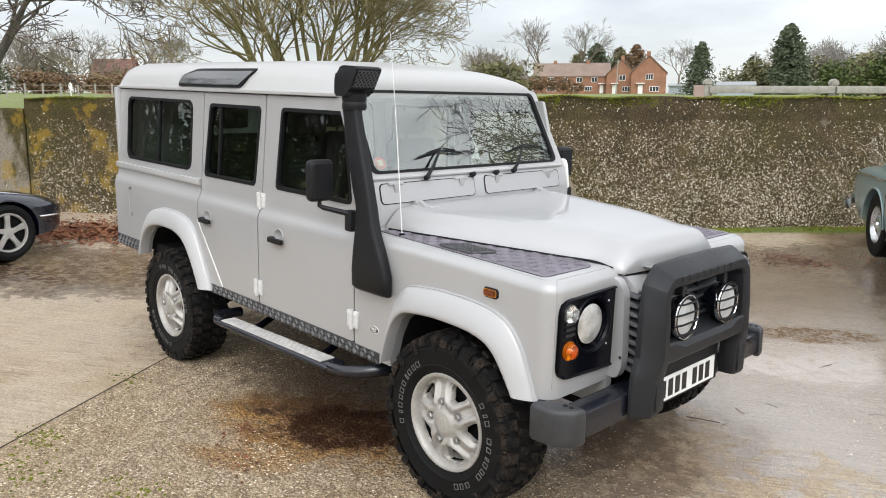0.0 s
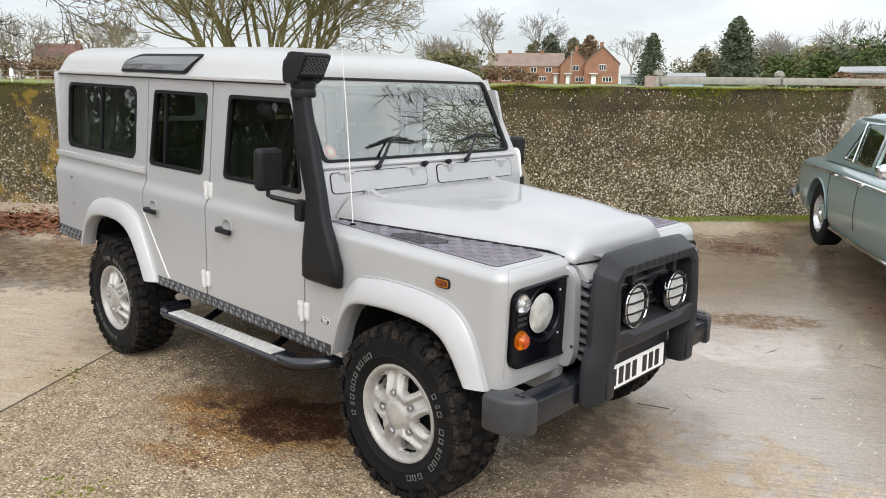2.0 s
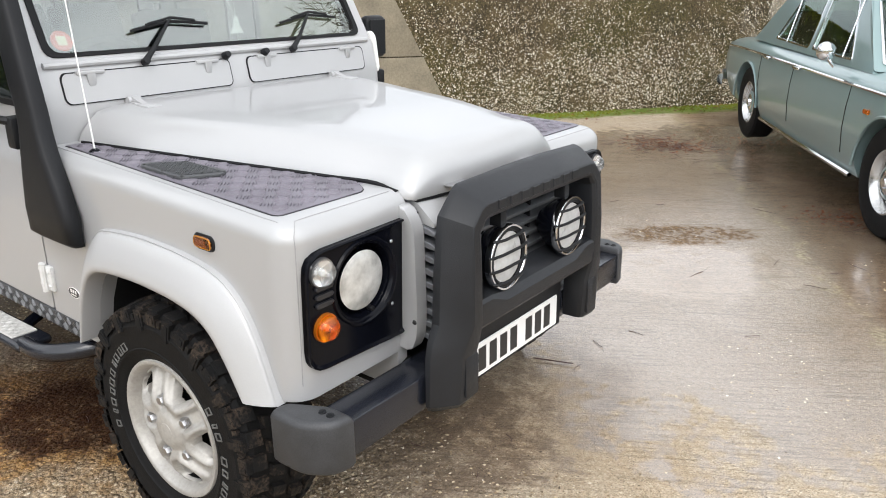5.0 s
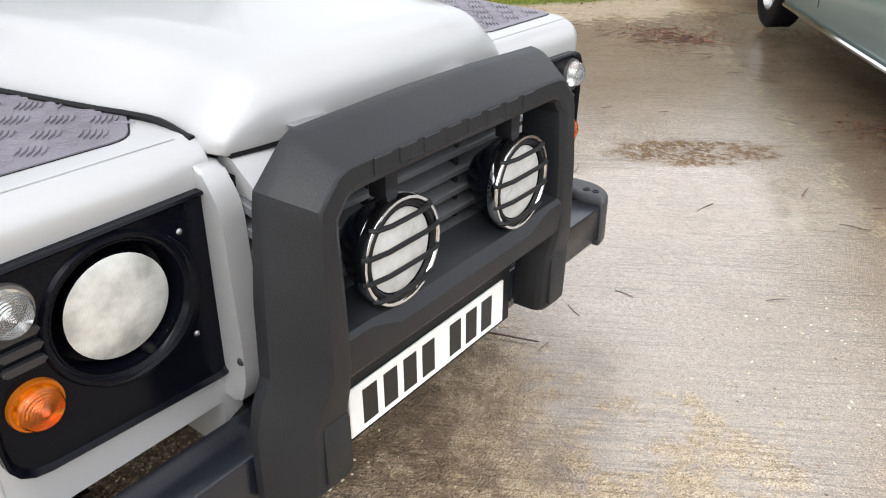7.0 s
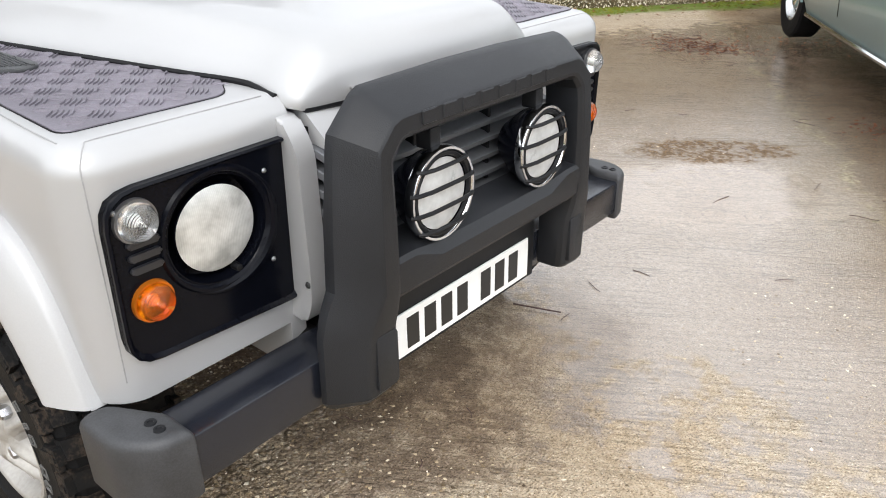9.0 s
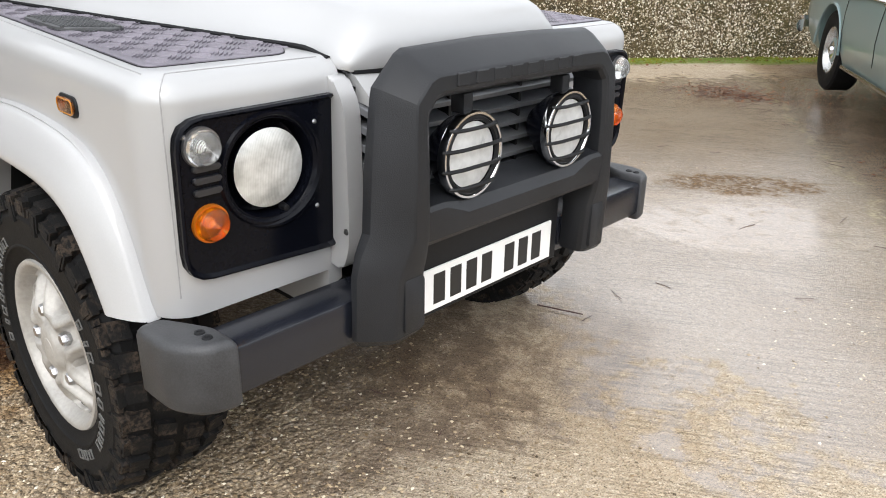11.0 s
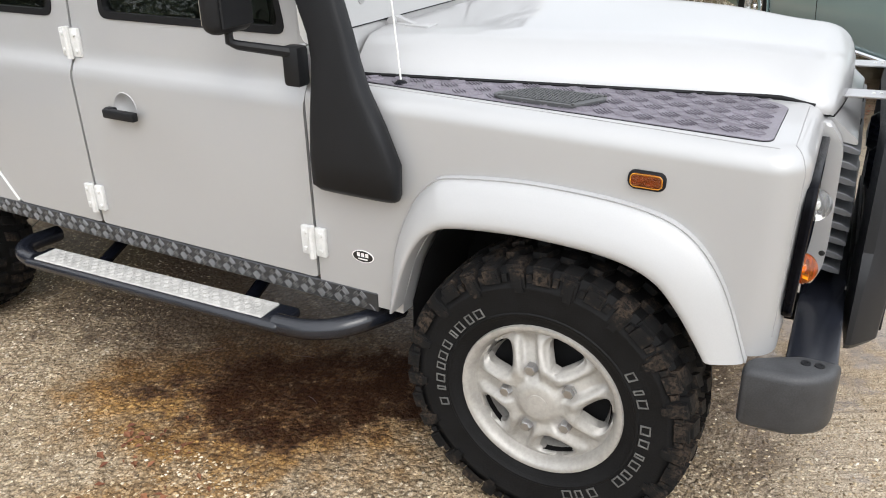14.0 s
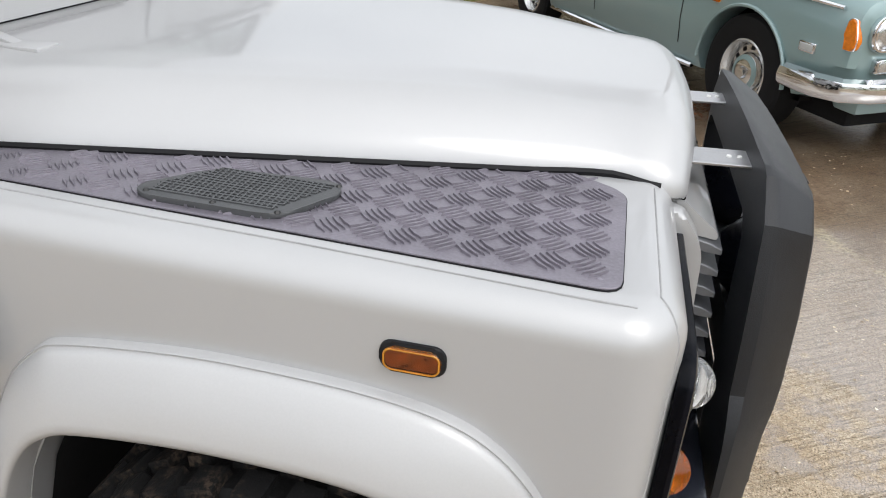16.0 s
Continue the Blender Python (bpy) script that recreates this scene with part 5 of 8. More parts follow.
def snorkel():
    # flat duct on the wing, sweeping up the screen pillar
    secs = []
    for (x0, x1, z, y, t, tilt) in (
            (-0.715, -0.470, 0.865, 0.835, 0.045, 0.0), (-0.722, -0.458, 0.885, 0.845, 0.062, 0.0), (-0.722, -0.456, 0.965, 0.845, 0.066, 0.0), (-0.716, -0.500, 1.06, 0.84, 0.066, 0),
            (-0.706, -0.548, 1.15, 0.836, 0.064, 0), (-0.702, -0.574, 1.22, 0.832, 0.062, 0), (-0.712, -0.592, 1.28, 0.828, 0.060, 0), (-0.745, -0.618, 1.36, 0.824, 0.058, 0),
            (-0.785, -0.662, 1.47, 0.815, 0.056, 0), (-0.825, -0.708, 1.59, 0.806, 0.054, 0), (-0.852, -0.744, 1.69, 0.80, 0.052, 0), (-0.862, -0.752, 1.73, 0.798, 0.052, 0)):
        cx, hx = (x0 + x1) / 2, (x1 - x0) / 2
        n = 20
        cr = []
        for k in range(n):
            a = 2 * math.pi * k / n
            c, s_ = math.cos(a), math.sin(a)
            e = 0.42
            cr.append(Vector((cx + hx * math.copysign(abs(c) ** e, c), -(y + 0.012 + t * 0.5 * math.copysign(abs(s_) ** e, s_) + t * 0.25), z)))
        secs.append(cr)
    sn = cpart("snorkel", loft(bmesh.new(), secs), BLACK, None, "black moulded raised air intake", smooth=50)
    bm = bmesh.new()
    lathe(bm, [(0.0, 0), (0.056, 0), (0.060, 0.01), (0.060, 0.03), (0.056, 0.04), (0.060, 0.05), (0.060, 0.075), (0.055, 0.08), (0.0, 0.08)], Matrix.Translation((-0.806, -0.812, 1.725)), 20)
    cpart("clamp", bm, BLACK, sn)
    # head: a hood open to the front
    body = [(-0.864, 1.79), (-0.772, 1.79), (-0.766, 1.816), (-0.742, 1.827), (-0.688, 1.918), (-0.70, 1.930), (-0.80, 1.935), (-0.845, 1.918), (-0.865, 1.872)]
    bm = prism(bmesh.new(), rounded(body, [0.01, 0.01, 0.01, 0.004, 0.004, 0.012, 0.04, 0.04, 0.04], 4), "y", -0.888, -0.738, 0.012, 3)
    hd = cpart("snorkel_head", bm, BLACK, sn)
    A, B = Vector((-0.737, 0, 1.836)), Vector((-0.692, 0, 1.912))
    d = (B - A)
    out = Vector((d.z, 0, -d.x)).normalized() * 0.0045
    bm = bmesh.new()
    for k in range(-6, 9):
        for sgn in (1, -1):
            p0, p1 = Vector((k * 0.022, 0)), Vector((k * 0.022 + sgn * 0.075, 1))
            pts = []
            for i in range(13):
                t = i / 12
                w = p0.lerp(p1, t)
                if -0.002 <= w.x <= 0.132:
                    pts.append(A + d * w.y + out + Vector((0, -0.876 + w.x, 0)))
            if len(pts) > 1:
                tube(bm, [pts[0], pts[-1]], 0.0025, 4)
    cpart("head_mesh", bm, mat_once("mesh_grey", (0.09, 0.09, 0.095), 0.4), hd)
    bm = bmesh.new()
    vs = [bm.verts.new(p) for p in (A + out * 0.3 + Vector((0, -0.878, 0)), A + out * 0.3 + Vector((0, -0.742, 0)), B + out * 0.3 + Vector((0, -0.742, 0)), B + out * 0.3 + Vector((0, -0.878, 0)))]
    bm.faces.new(vs)
    bmesh.ops.solidify(bm, geom=bm.faces[:], thickness=0.001)
    cpart("head_mouth", bm, INK, hd)


def mirror(s):
    bm = bmesh.new()
    box(bm, -0.915, -0.850, s * 0.893, s * 1.035, 1.283, 1.487, 0.028, 4)
    mm = cpart("door_mirror", bm, BLACK, None, "black door mirror on a bent arm")
    cpart("mirror_back", boxed(-0.852, -0.845, s * 0.908, s * 1.020, 1.300, 1.470, 0.003, 1), BLACK, mm)
    cpart("mirror_glass", boxed(-0.918, -0.9135, s * 0.91, s * 1.018, 1.303, 1.467, 0.001, 1), CHROME, mm)
    bm = bmesh.new()
    tube(bm, [(-0.88, s * 0.968, 1.290), (-0.88, s * 0.968, 1.262), (-0.868, s * 0.955, 1.252), (-0.762, s * 0.875, 1.228)], [0.010, 0.012, 0.012, 0.014], 8)
    box(bm, -0.79, -0.735, s * 0.838, s * 0.888, 1.140, 1.245, 0.012)
    cpart("mirror_arm", bm, BLACK, mm)


def bend(pts, k=5):
    """A rounder path through the same points."""
    v = [Vector(p) for p in pts]
    out = []
    for i in range(len(v) - 1):
        a, b, c, d = v[max(0, i - 1)], v[i], v[i + 1], v[min(len(v) - 1, i + 2)]
        for j in range(k):
            t = j / k
            out.append(0.5 * (2 * b + (c - a) * t + (2 * a - 5 * b + 4 * c - d) * t * t + (3 * b - 3 * c + d - a) * t ** 3))
    return out + [v[-1]]


def side_step(s):
    bm = bmesh.new()
    box(bm, -2.02, -0.83, s * 0.825, s * 0.955, 0.425, 0.462, 0.017, 3)
    tube(bm, bend([(-0.86, s * 0.915, 0.443), (-0.74, s * 0.915, 0.450), (-0.64, s * 0.88, 0.463), (-0.57, s * 0.80, 0.472), (-0.55, s * 0.7, 0.455)]), 0.032, 16)
    tube(bm, bend([(-1.99, s * 0.915, 0.443), (-2.08, s * 0.90, 0.446), (-2.14, s * 0.84, 0.452), (-2.16, s * 0.7, 0.44)]), 0.032, 16)
    st = wpart("side_step", bm, GLOSS_BLACK_STEEL, None, "black tubular side step with bright tread top")
    wpart("step_plate", boxed(-1.97, -0.90, s * 0.845, s * 0.938, 0.461, 0.469, 0.003, 1), STEP_TOP, st)
    tagged(wpart("tread", tread(-1.96, -0.91, 0.848, 0.936, 0.022, lambda u, v: Vector((u, s * v, 0.469)), Vector((0, 0, 1)), None, 0.0005), STEP_TOP, st), kind="stuff")
    for x in (-1.75, -1.05):
        bm = tube(bmesh.new(), [(x, s * 0.86, 0.42), (x, s * 0.70, 0.49), (x, s * 0.4, 0.51)], 0.022, 8)
        wpart("step_bracket", bm, GLOSS_BLACK, st)


def bull_bar():
    SHIFT = -0.012
    # half of the hoop, from the foot of a leg up to the middle of its top:
    # inner edge, outer edge, how far forward the face and the outer edge lie, and where the face folds back
    half = [((0.326, 0.508), (0.474, 0.498), 0.722, 0.672, 0.60), ((0.325, 0.518), (0.487, 0.516), 0.731, 0.674, 0.60), ((0.326, 0.655), (0.485, 0.668), 0.738, 0.678, 0.58),
            ((0.327, 0.700), (0.473, 0.716), 0.749, 0.682, 0.52), ((0.328, 0.745), (0.451, 0.760), 0.756, 0.686, 0.48), ((0.330, 0.880), (0.443, 0.890), 0.755, 0.686, 0.48),
            ((0.331, 0.980), (0.423, 1.040), 0.750, 0.680, 0.49), ((0.328, 1.003), (0.418, 1.062), 0.748, 0.677, 0.50), ((0.308, 1.027), (0.357, 1.122), 0.747, 0.674, 0.50),
            ((0.285, 1.034), (0.335, 1.132), 0.747, 0.672, 0.50), ((0.10, 1.036), (0.10, 1.139), 0.749, 0.672, 0.50)]

    def section(side, row):
        (yi, zi), (yo, zo), xf, xo, fold = row
        a, b = Vector((0, side * yi + SHIFT, zi)), Vector((0, side * yo + SHIFT, zo))

        def back(u):
            return xf - (xf - xo) * (u - fold) / (1 - fold)
        pts = [(0.0, 0.648), (0.0, xf - 0.026), (0.03, xf - 0.012), (0.10, xf - 0.003), (0.18, xf), (fold - 0.035, xf), (fold, xf - 0.0018), (fold + 0.035, back(fold + 0.035)),
               (0.93, back(0.93)), (0.985, back(0.985) - 0.004), (1.0, back(1.0) - 0.014), (1.0, 0.660)]
        return [a.lerp(b, u) + Vector((x, 0, 0)) for u, x in pts]
    secs = [section(-1, r) for r in half] + [section(1, r) for r in reversed(half)]
    bm = loft(bmesh.new(), secs)
    # crossbar under the lamps, its upper edge cut back between two shoulders
    bars = []
    for y, cut_back in ((-0.345, 0.0), (-0.285, 0.0), (-0.215, 1.0), (0.0, 1.0), (0.215, 1.0), (0.285, 0.0), (0.345, 0.0)):
        k = cut_back
        sec = [(0.660, 0.712), (0.728, 0.714), (0.742, 0.721), (0.749, 0.732), (0.753, 0.780 - 0.008 * k), (0.752, 0.800 - 0.026 * k), (0.745 - 0.008 * k, 0.810 - 0.014 * k), (0.705, 0.818 - 0.006 * k), (0.660, 0.822)]
        bars.append([Vector((x, y + SHIFT, z)) for x, z in sec])
    loft(bm, bars)
    bar = wpart("bull_bar", bm, BAR_RUBBER, None, "black polymer bull bar with two spot lamps", smooth=19)
    # embossed name reduced to plain raised bars
    for k in range(8):
        y = -0.249 + k * 0.0602
        bm = boxed(0.741, 0.7512, y - 0.021, y + 0.021, 1.055, 1.083, 0.0022, 1)
        wpart("raised_mark", bm, BAR_RUBBER, bar)
    for s in (-1, 1):
        wpart("bar_pad", prism(bmesh.new(), rrect(*sorted((s * 0.340 + SHIFT, s * 0.400 + SHIFT)), 0.525, 0.655, 0.010), "x", 0.715, 0.7385, 0.002), BAR_RUBBER, bar)
        spot(s * 0.187 - 0.015, bar)
    for y in (-0.225, 0.185):
        bm = boxed(0.515, 0.668, y - 0.042, y + 0.042, 1.094, 1.099, 0.001, 1)
        bx = wpart("stay", bm, STEEL, bar, "flat steel stay")
        for x in (0.622, 0.640):
            wpart("rivet", lathe(bmesh.new(), [(0, 0.003), (0.004, 0.003), (0.005, 0)], Matrix.Translation((x, y, 1.099)), 8), WHITE, bx)
    # bumper beam, end caps
    bm = bmesh.new()
    box(bm, 0.535, 0.645, -0.79, 0.79, 0.495, 0.603, 0.008)
    bu = wpart("front_bumper", bm, GLOSS_BLACK_STEEL, None, "black steel front bumper with plastic end caps")
    for s in (-1, 1):
        cap_pts = rounded([(0.455, s * 0.888), (0.575, s * 0.888), (0.642, s * 0.838), (0.652, s * 0.772), (0.57, s * 0.772), (0.52, s * 0.80), (0.455, s * 0.838)], [0.02, 0.04, 0.04, 0.01, 0.01, 0.02, 0.02])
        bm = loft(bmesh.new(), [[Vector((u, v, z)) for u, v in shrink(cap_pts, d)] for z, d in ((0.470, 0.014), (0.474, 0.006), (0.484, 0.0), (0.604, 0.0), (0.612, 0.002), (0.619, 0.007), (0.623, 0.014), (0.624, 0.024))])
        cp = wpart("bumper_cap", bm, CAP_PLASTIC, bu)
        bm = bmesh.new()
        for x, r in ((0.578, 0.010), (0.606, 0.010)):
            lathe(bm, [(0, 0.001), (r * 0.5, 0.001), (r * 0.6, 0.003), (r, 0.003), (r * 1.1, 0)], Matrix.Translation((x, s * 0.812, 0.624)), 16)
        wpart("cap_plug", bm, BLACK, cp)
        bm = tube(bmesh.new(), [(0.54, s * 0.40, 0.55), (0.42, s * 0.40, 0.55)], 0.04, 8)
        wpart("bumper_mount", bm, DARK, bu)
    # number plate, its characters as plain bars
    bm = boxed(0.656, 0.663, -0.278, 0.242, 0.500, 0.611, 0.002, 1)
    pl = wpart("number_plate", bm, PLATE_WHITE, bu, "white number plate with plain black bars")
    wpart("plate_bracket", boxed(0.643, 0.656, -0.31, 0.28, 0.486, 0.72, 0.003, 1), BLACK, bu)
    for k in range(7):
        y = -0.223 + k * 0.060 + (0.034 if k > 3 else 0)
        wpart("plate_bar", boxed(0.663, 0.6642, y - 0.020, y + 0.020, 0.516, 0.595), INK, pl)


GLOSS_BLACK_STEEL = mat("black_powder_coat", (0.011, 0.0125, 0.018), 0.24, 0, 0.2, 9, 200, 0.05, spec=0.6)


def spot(y, bar):
    """Round driving lamp with a bar guard."""
    X, Z, R = 0.733, 0.896, 0.098
    bm = lathe(bmesh.new(), [(0.0, -0.10), (0.045, -0.095), (0.082, -0.05), (R - 0.004, -0.012), (R - 0.004, 0.002), (0, 0.002)], face_to((X, y, Z), (1, 0, 0)), 28)
    sp = wpart("spot_lamp", bm, GLOSS_BLACK, bar, "round driving lamp behind a bar guard")
    bm = lathe(bmesh.new(), [(R - 0.009, 0.006), (R - 0.006, 0.011), (R - 0.001, 0.011), (R + 0.002, 0.004), (R + 0.001, -0.010), (R - 0.006, -0.010)], face_to((X, y, Z), (1, 0, 0)), 36)
    wpart("lamp_ring", bm, CHROME, sp, "chrome ring")
    bm = lathe(bmesh.new(), [(R - 0.020, 0.004), (R - 0.017, 0.010), (R - 0.012, 0.010), (R - 0.008, 0.004)], face_to((X, y, Z), (1, 0, 0)), 36)
    wpart("guard_ring", bm, BLACK, sp)
    wpart("lamp_cover", dome(R - 0.018, 0.006, (X, y, Z), (1, 0, 0), 28), mat_once("white_lamp_cover", (0.53, 0.53, 0.52), 0.3, 0, 0.2, 14, 60), sp, "white lamp cover")
    bm = bmesh.new()
    for dz in (-0.066, -0.023, 0.021, 0.064):
        hw = math.sqrt(max(0.0, (R + 0.001) ** 2 - dz * dz))
        pts = [(X + 0.004 + 0.016 * min(1, 6 * (1 - abs(t))), y + hw * t, Z + dz) for t in (-1, -0.9, -0.5, 0, 0.5, 0.9, 1)]
        tube(bm, pts, 0.0046, 8)
    wpart("lamp_guard", bm, BLACK, sp)
    bm = bmesh.new()
    box(bm, X - 0.05, X - 0.01, y - 0.016, y + 0.016, Z + 0.09, Z + 0.135, 0.004)
    wpart("lamp_bracket", bm, BLACK, sp)


def badge():
    s = -1
    bm = bmesh.new()
    prism(bm, [(-0.605 + 0.036 * math.cos(a), 0.668 + 0.019 * math.sin(a)) for a in [2 * math.pi * k / 28 for k in range(28)]], "y", s * 0.840, s * 0.842)
    b = cpart("badge", bm, WHITE, None, "oval black and white badge")
    cpart("badge_field", prism(bmesh.new(), [(-0.605 + 0.033 * math.cos(a), 0.668 + 0.0165 * math.sin(a)) for a in [2 * math.pi * k / 28 for k in range(28)]], "y", s * 0.842, s * 0.8428), INK, b)
    bm = bmesh.new()
    for k in range(3):
        box(bm, -0.624 + k * 0.014, -0.614 + k * 0.014, s * 0.8428, s * 0.8433, 0.667, 0.679)
    box(bm, -0.621, -0.589, s * 0.8428, s * 0.8433, 0.658, 0.662)
    cpart("badge_mark", bm, WHITE, b)


def aerial():
    bm = lathe(bmesh.new(), [(0, 0.012), (0.010, 0.010), (0.018, 0.003), (0.020, 0)], Matrix.Translation((-0.52, -0.742, 1.1435)), 14)
    a = cpart("aerial", bm, GLOSS_BLACK, None, "thin whip aerial on the wing")
    cpart("aerial_mast", tube(bmesh.new(), [(-0.52, -0.742, 1.15), (-0.565, -0.742, 1.60), (-0.625, -0.742, 2.09)], [0.0026, 0.002, 0.0012], 6), WHITE, a)


def wheel(s, x, spin):
    """All-terrain tyre on a five-spoke alloy rim."""
    C = Matrix.Translation((x, s * 0.770, 0.390)) @ Matrix.Rotation(radians(-90 * s), 4, "X") @ Matrix.Rotation(radians(-s * spin), 4, "Z")
    # local z points outward; face at about +0.125
    R = 0.396
    prof = [(0.205, -0.10), (0.235, -0.118), (0.29, -0.130), (0.335, -0.130), (0.368, -0.118), (0.383, -0.10), (0.386, 0.0), (0.383, 0.10), (0.368, 0.118), (0.340, 0.129), (0.336, 0.1315), (0.331, 0.1315), (0.327, 0.1302),
            (0.29, 0.132), (0.266, 0.1295), (0.263, 0.1318), (0.258, 0.1312), (0.255, 0.1275), (0.245, 0.124), (0.222, 0.112), (0.205, 0.10)]
    wh = part("wheel", lathe(bmesh.new(), [(0.20, -0.10), (0.208, -0.10), (0.196, -0.06), (0.17, -0.03), (0.17, 0.04), (0.195, 0.085), (0.205, 0.10), (0.212, 0.104), (0.222, 0.108), (0.2245, 0.114),
                                                   (0.222, 0.120), (0.214, 0.121), (0.206, 0.116), (0.200, 0.100), (0.186, 0.070), (0.182, 0.02), (0.182, -0.09)], C, 56), ALLOY, car, "five-spoke silver alloy wheel", smooth=40)
    ty = part("tyre", lathe(bmesh.new(), prof, C, 72), RUBBER, wh, "black all-terrain tyre")
    bm = bmesh.new()
    n = 34

    def block(a0, a1, z0, z1, r0, r1, skew=0.0, e=0.0):
        """A lug between two angles and two widths, from r0 out to r1."""
        vs = []
        for r, g in ((r0, 0.0), (r1, 0.12)):
            for a, z in ((a0, z0), (a1, z0), (a1 + skew, z1), (a0 + skew, z1)):
                am, zm = (a0 + a1 + skew) / 2, (z0 + z1) / 2
                aa, zz = a + (am - a) * g, z + (zm - z) * g
                rr = r - e * abs(zz / 0.13) ** 4
                vs.append(bm.verts.new(C @ Vector((rr * math.cos(aa), rr * math.sin(aa), zz))))
        for q in ((4, 5, 6, 7), (0, 1, 5, 4), (1, 2, 6, 5), (2, 3, 7, 6), (3, 0, 4, 7)):
            bm.faces.new([vs[k] for k in q])
    for i in range(n):
        a = 2 * math.pi * i / n
        p = 2 * math.pi / n
        for side in (-1, 1):
            j = 0.0 if side > 0 else p / 2
            block(a + j, a + j + p * 0.68, side * 0.072, side * 0.120, 0.378, 0.4005, 0.02 * side, 0.012)
            block(a + j + p * 0.02, a + j + p * (0.60 if i % 2 else 0.72), side * 0.116, side * 0.1345, 0.338 if i % 2 else 0.350, 0.386, 0.0, 0.0)
            block(a + j + p * 0.10, a + j + p * (0.44 if i % 2 else 0.34), side * 0.120, side * 0.1375, 0.325 if i % 2 else 0.362, 0.378, 0.006 * side, 0.0)
            block(a + j + p * 0.74, a + j + p * 0.96, side * 0.118, side * 0.1320, 0.352, 0.372, 0.0, 0.0)
            block(a + j + p * 0.3, a + j + p * 0.86, side * 0.012, side * 0.062, 0.378, 0.4015, 0.05 * side)
    tagged(part("tread", bm, TREAD_RUBBER, ty), kind="stuff")
    # raised pale characters as plain bars, in two groups
    for start, count, skip in ((122, 10, ()), (-40, 10, (6,)), (-74, 3, ())):
        for k in range(count):
            if k in skip:
                continue
            a0 = radians(start + k * 7.8)
            a1 = a0 + radians((5.4, 4.2, 5.0, 2.6, 4.6)[k % 5])
            bm = bmesh.new()
            for ra, rb, aa, ab in ((0.2695, 0.2725, a0, a1), (0.2925, 0.2955, a0, a1), (0.2725, 0.2925, a0, a0 + radians(0.7)), (0.2725, 0.2925, a1 - radians(0.7), a1)):
                lo = [C @ Vector((r * math.cos(a), r * math.sin(a), 0.1332 + dz)) for dz in (-0.004, 0.0008) for r, a in ((ra, aa), (rb, aa), (rb, ab), (ra, ab))]
                v = [bm.verts.new(q) for q in lo]
                for q in ((4, 5, 6, 7), (0, 1, 5, 4), (1, 2, 6, 5), (2, 3, 7, 6), (3, 0, 4, 7)):
                    bm.faces.new([v[t] for t in q])
            part("sidewall_mark", bm, LETTER, ty)
    # spokes: a dished face with five windows
    turn = radians(90 + (14 if s < 0 else -14))
    W0, W1 = 0.104, 0.188
    rads = [0.012, 0.03, 0.045, 0.055, 0.062, 0.072, 0.082, 0.092, 0.102, 0.110] + [W0 + (W1 - W0) * (1 - math.cos(math.pi * i / 12)) / 2 for i in range(13)] + [0.192, 0.198, 0.205]
    third = math.pi / 5

    def slot(r):
        """Half width of a window, along the arc."""
        t = (r - W0) / (W1 - W0)
        if t <= 0 or t >= 1:
            return 0.0012
        return 0.0012 + 0.062 * t ** 0.75 * (1 - t ** 7) ** 0.5

    def height(r, arc, edge):
        z = 0.086 + 0.034 * smoothstep(0.205, 0.085, r)
        z -= 0.013 * smoothstep(0.028, 0.014, arc) * smoothstep(0.064, 0.080, r) * smoothstep(0.196, 0.160, r)
        z += 0.010 * smoothstep(0.020, 0.032, arc) * smoothstep(0.07, 0.10, r) * smoothstep(0.192, 0.165, r)
        z -= 0.020 * smoothstep(0.018, 0.0, edge - arc) * smoothstep(0.085, 0.125, r) * smoothstep(0.200, 0.186, r)
        return z + 0.010 * smoothstep(0.062, 0.050, r)
    bm = bmesh.new()
    n1, n2 = 12, 2
    stations = [(-1, k) for k in range(n1 + n2, 0, -1)] + [(1, k) for k in range(0, n1 + n2)]
    grid = []
    for r in rads:
        row = []
        edge = max(0.2 * third * r, third * r - slot(r))
        for sector in range(5):
            for sg, k in stations:
                arc = edge * k / n1 if k <= n1 else edge + (third * r - edge) * (k - n1) / n2
                a = turn + sector * 2 * third + sg * arc / r
                row.append(bm.verts.new(C @ Vector((r * math.cos(a), r * math.sin(a), height(r, arc, edge)))))
        grid.append(row)
    na, per = len(grid[0]), len(stations)
    for i in range(len(rads) - 1):
        for j in range(na):
            sg, k = stations[j % per]
            inner = k - 1 if sg < 0 else k
            if rads[i] >= W0 - 1e-6 and rads[i + 1] <= W1 + 1e-6 and inner >= n1:
                continue
            bm.faces.new((grid[i][j], grid[i][(j + 1) % na], grid[i + 1][(j + 1) % na], grid[i + 1][j]))
    bmesh.ops.delete(bm, geom=[v for v in bm.verts if not v.link_faces], context="VERTS")
    ret = bmesh.ops.extrude_face_region(bm, geom=bm.faces[:], use_keep_orig=True)
    bmesh.ops.translate(bm, vec=C.to_3x3() @ Vector((0, 0, -0.03)), verts=[g for g in ret["geom"] if isinstance(g, bmesh.types.BMVert)])
    bmesh.ops.recalc_face_normals(bm, faces=bm.faces[:])
    part("spokes", bm, ALLOY, wh, smooth=50)
    bm = lathe(bmesh.new(), [(0, 0.132), (0.026, 0.131), (0.030, 0.126), (0.031, 0.11)], C, 24)
    part("centre_cap", bm, ALLOY, wh)
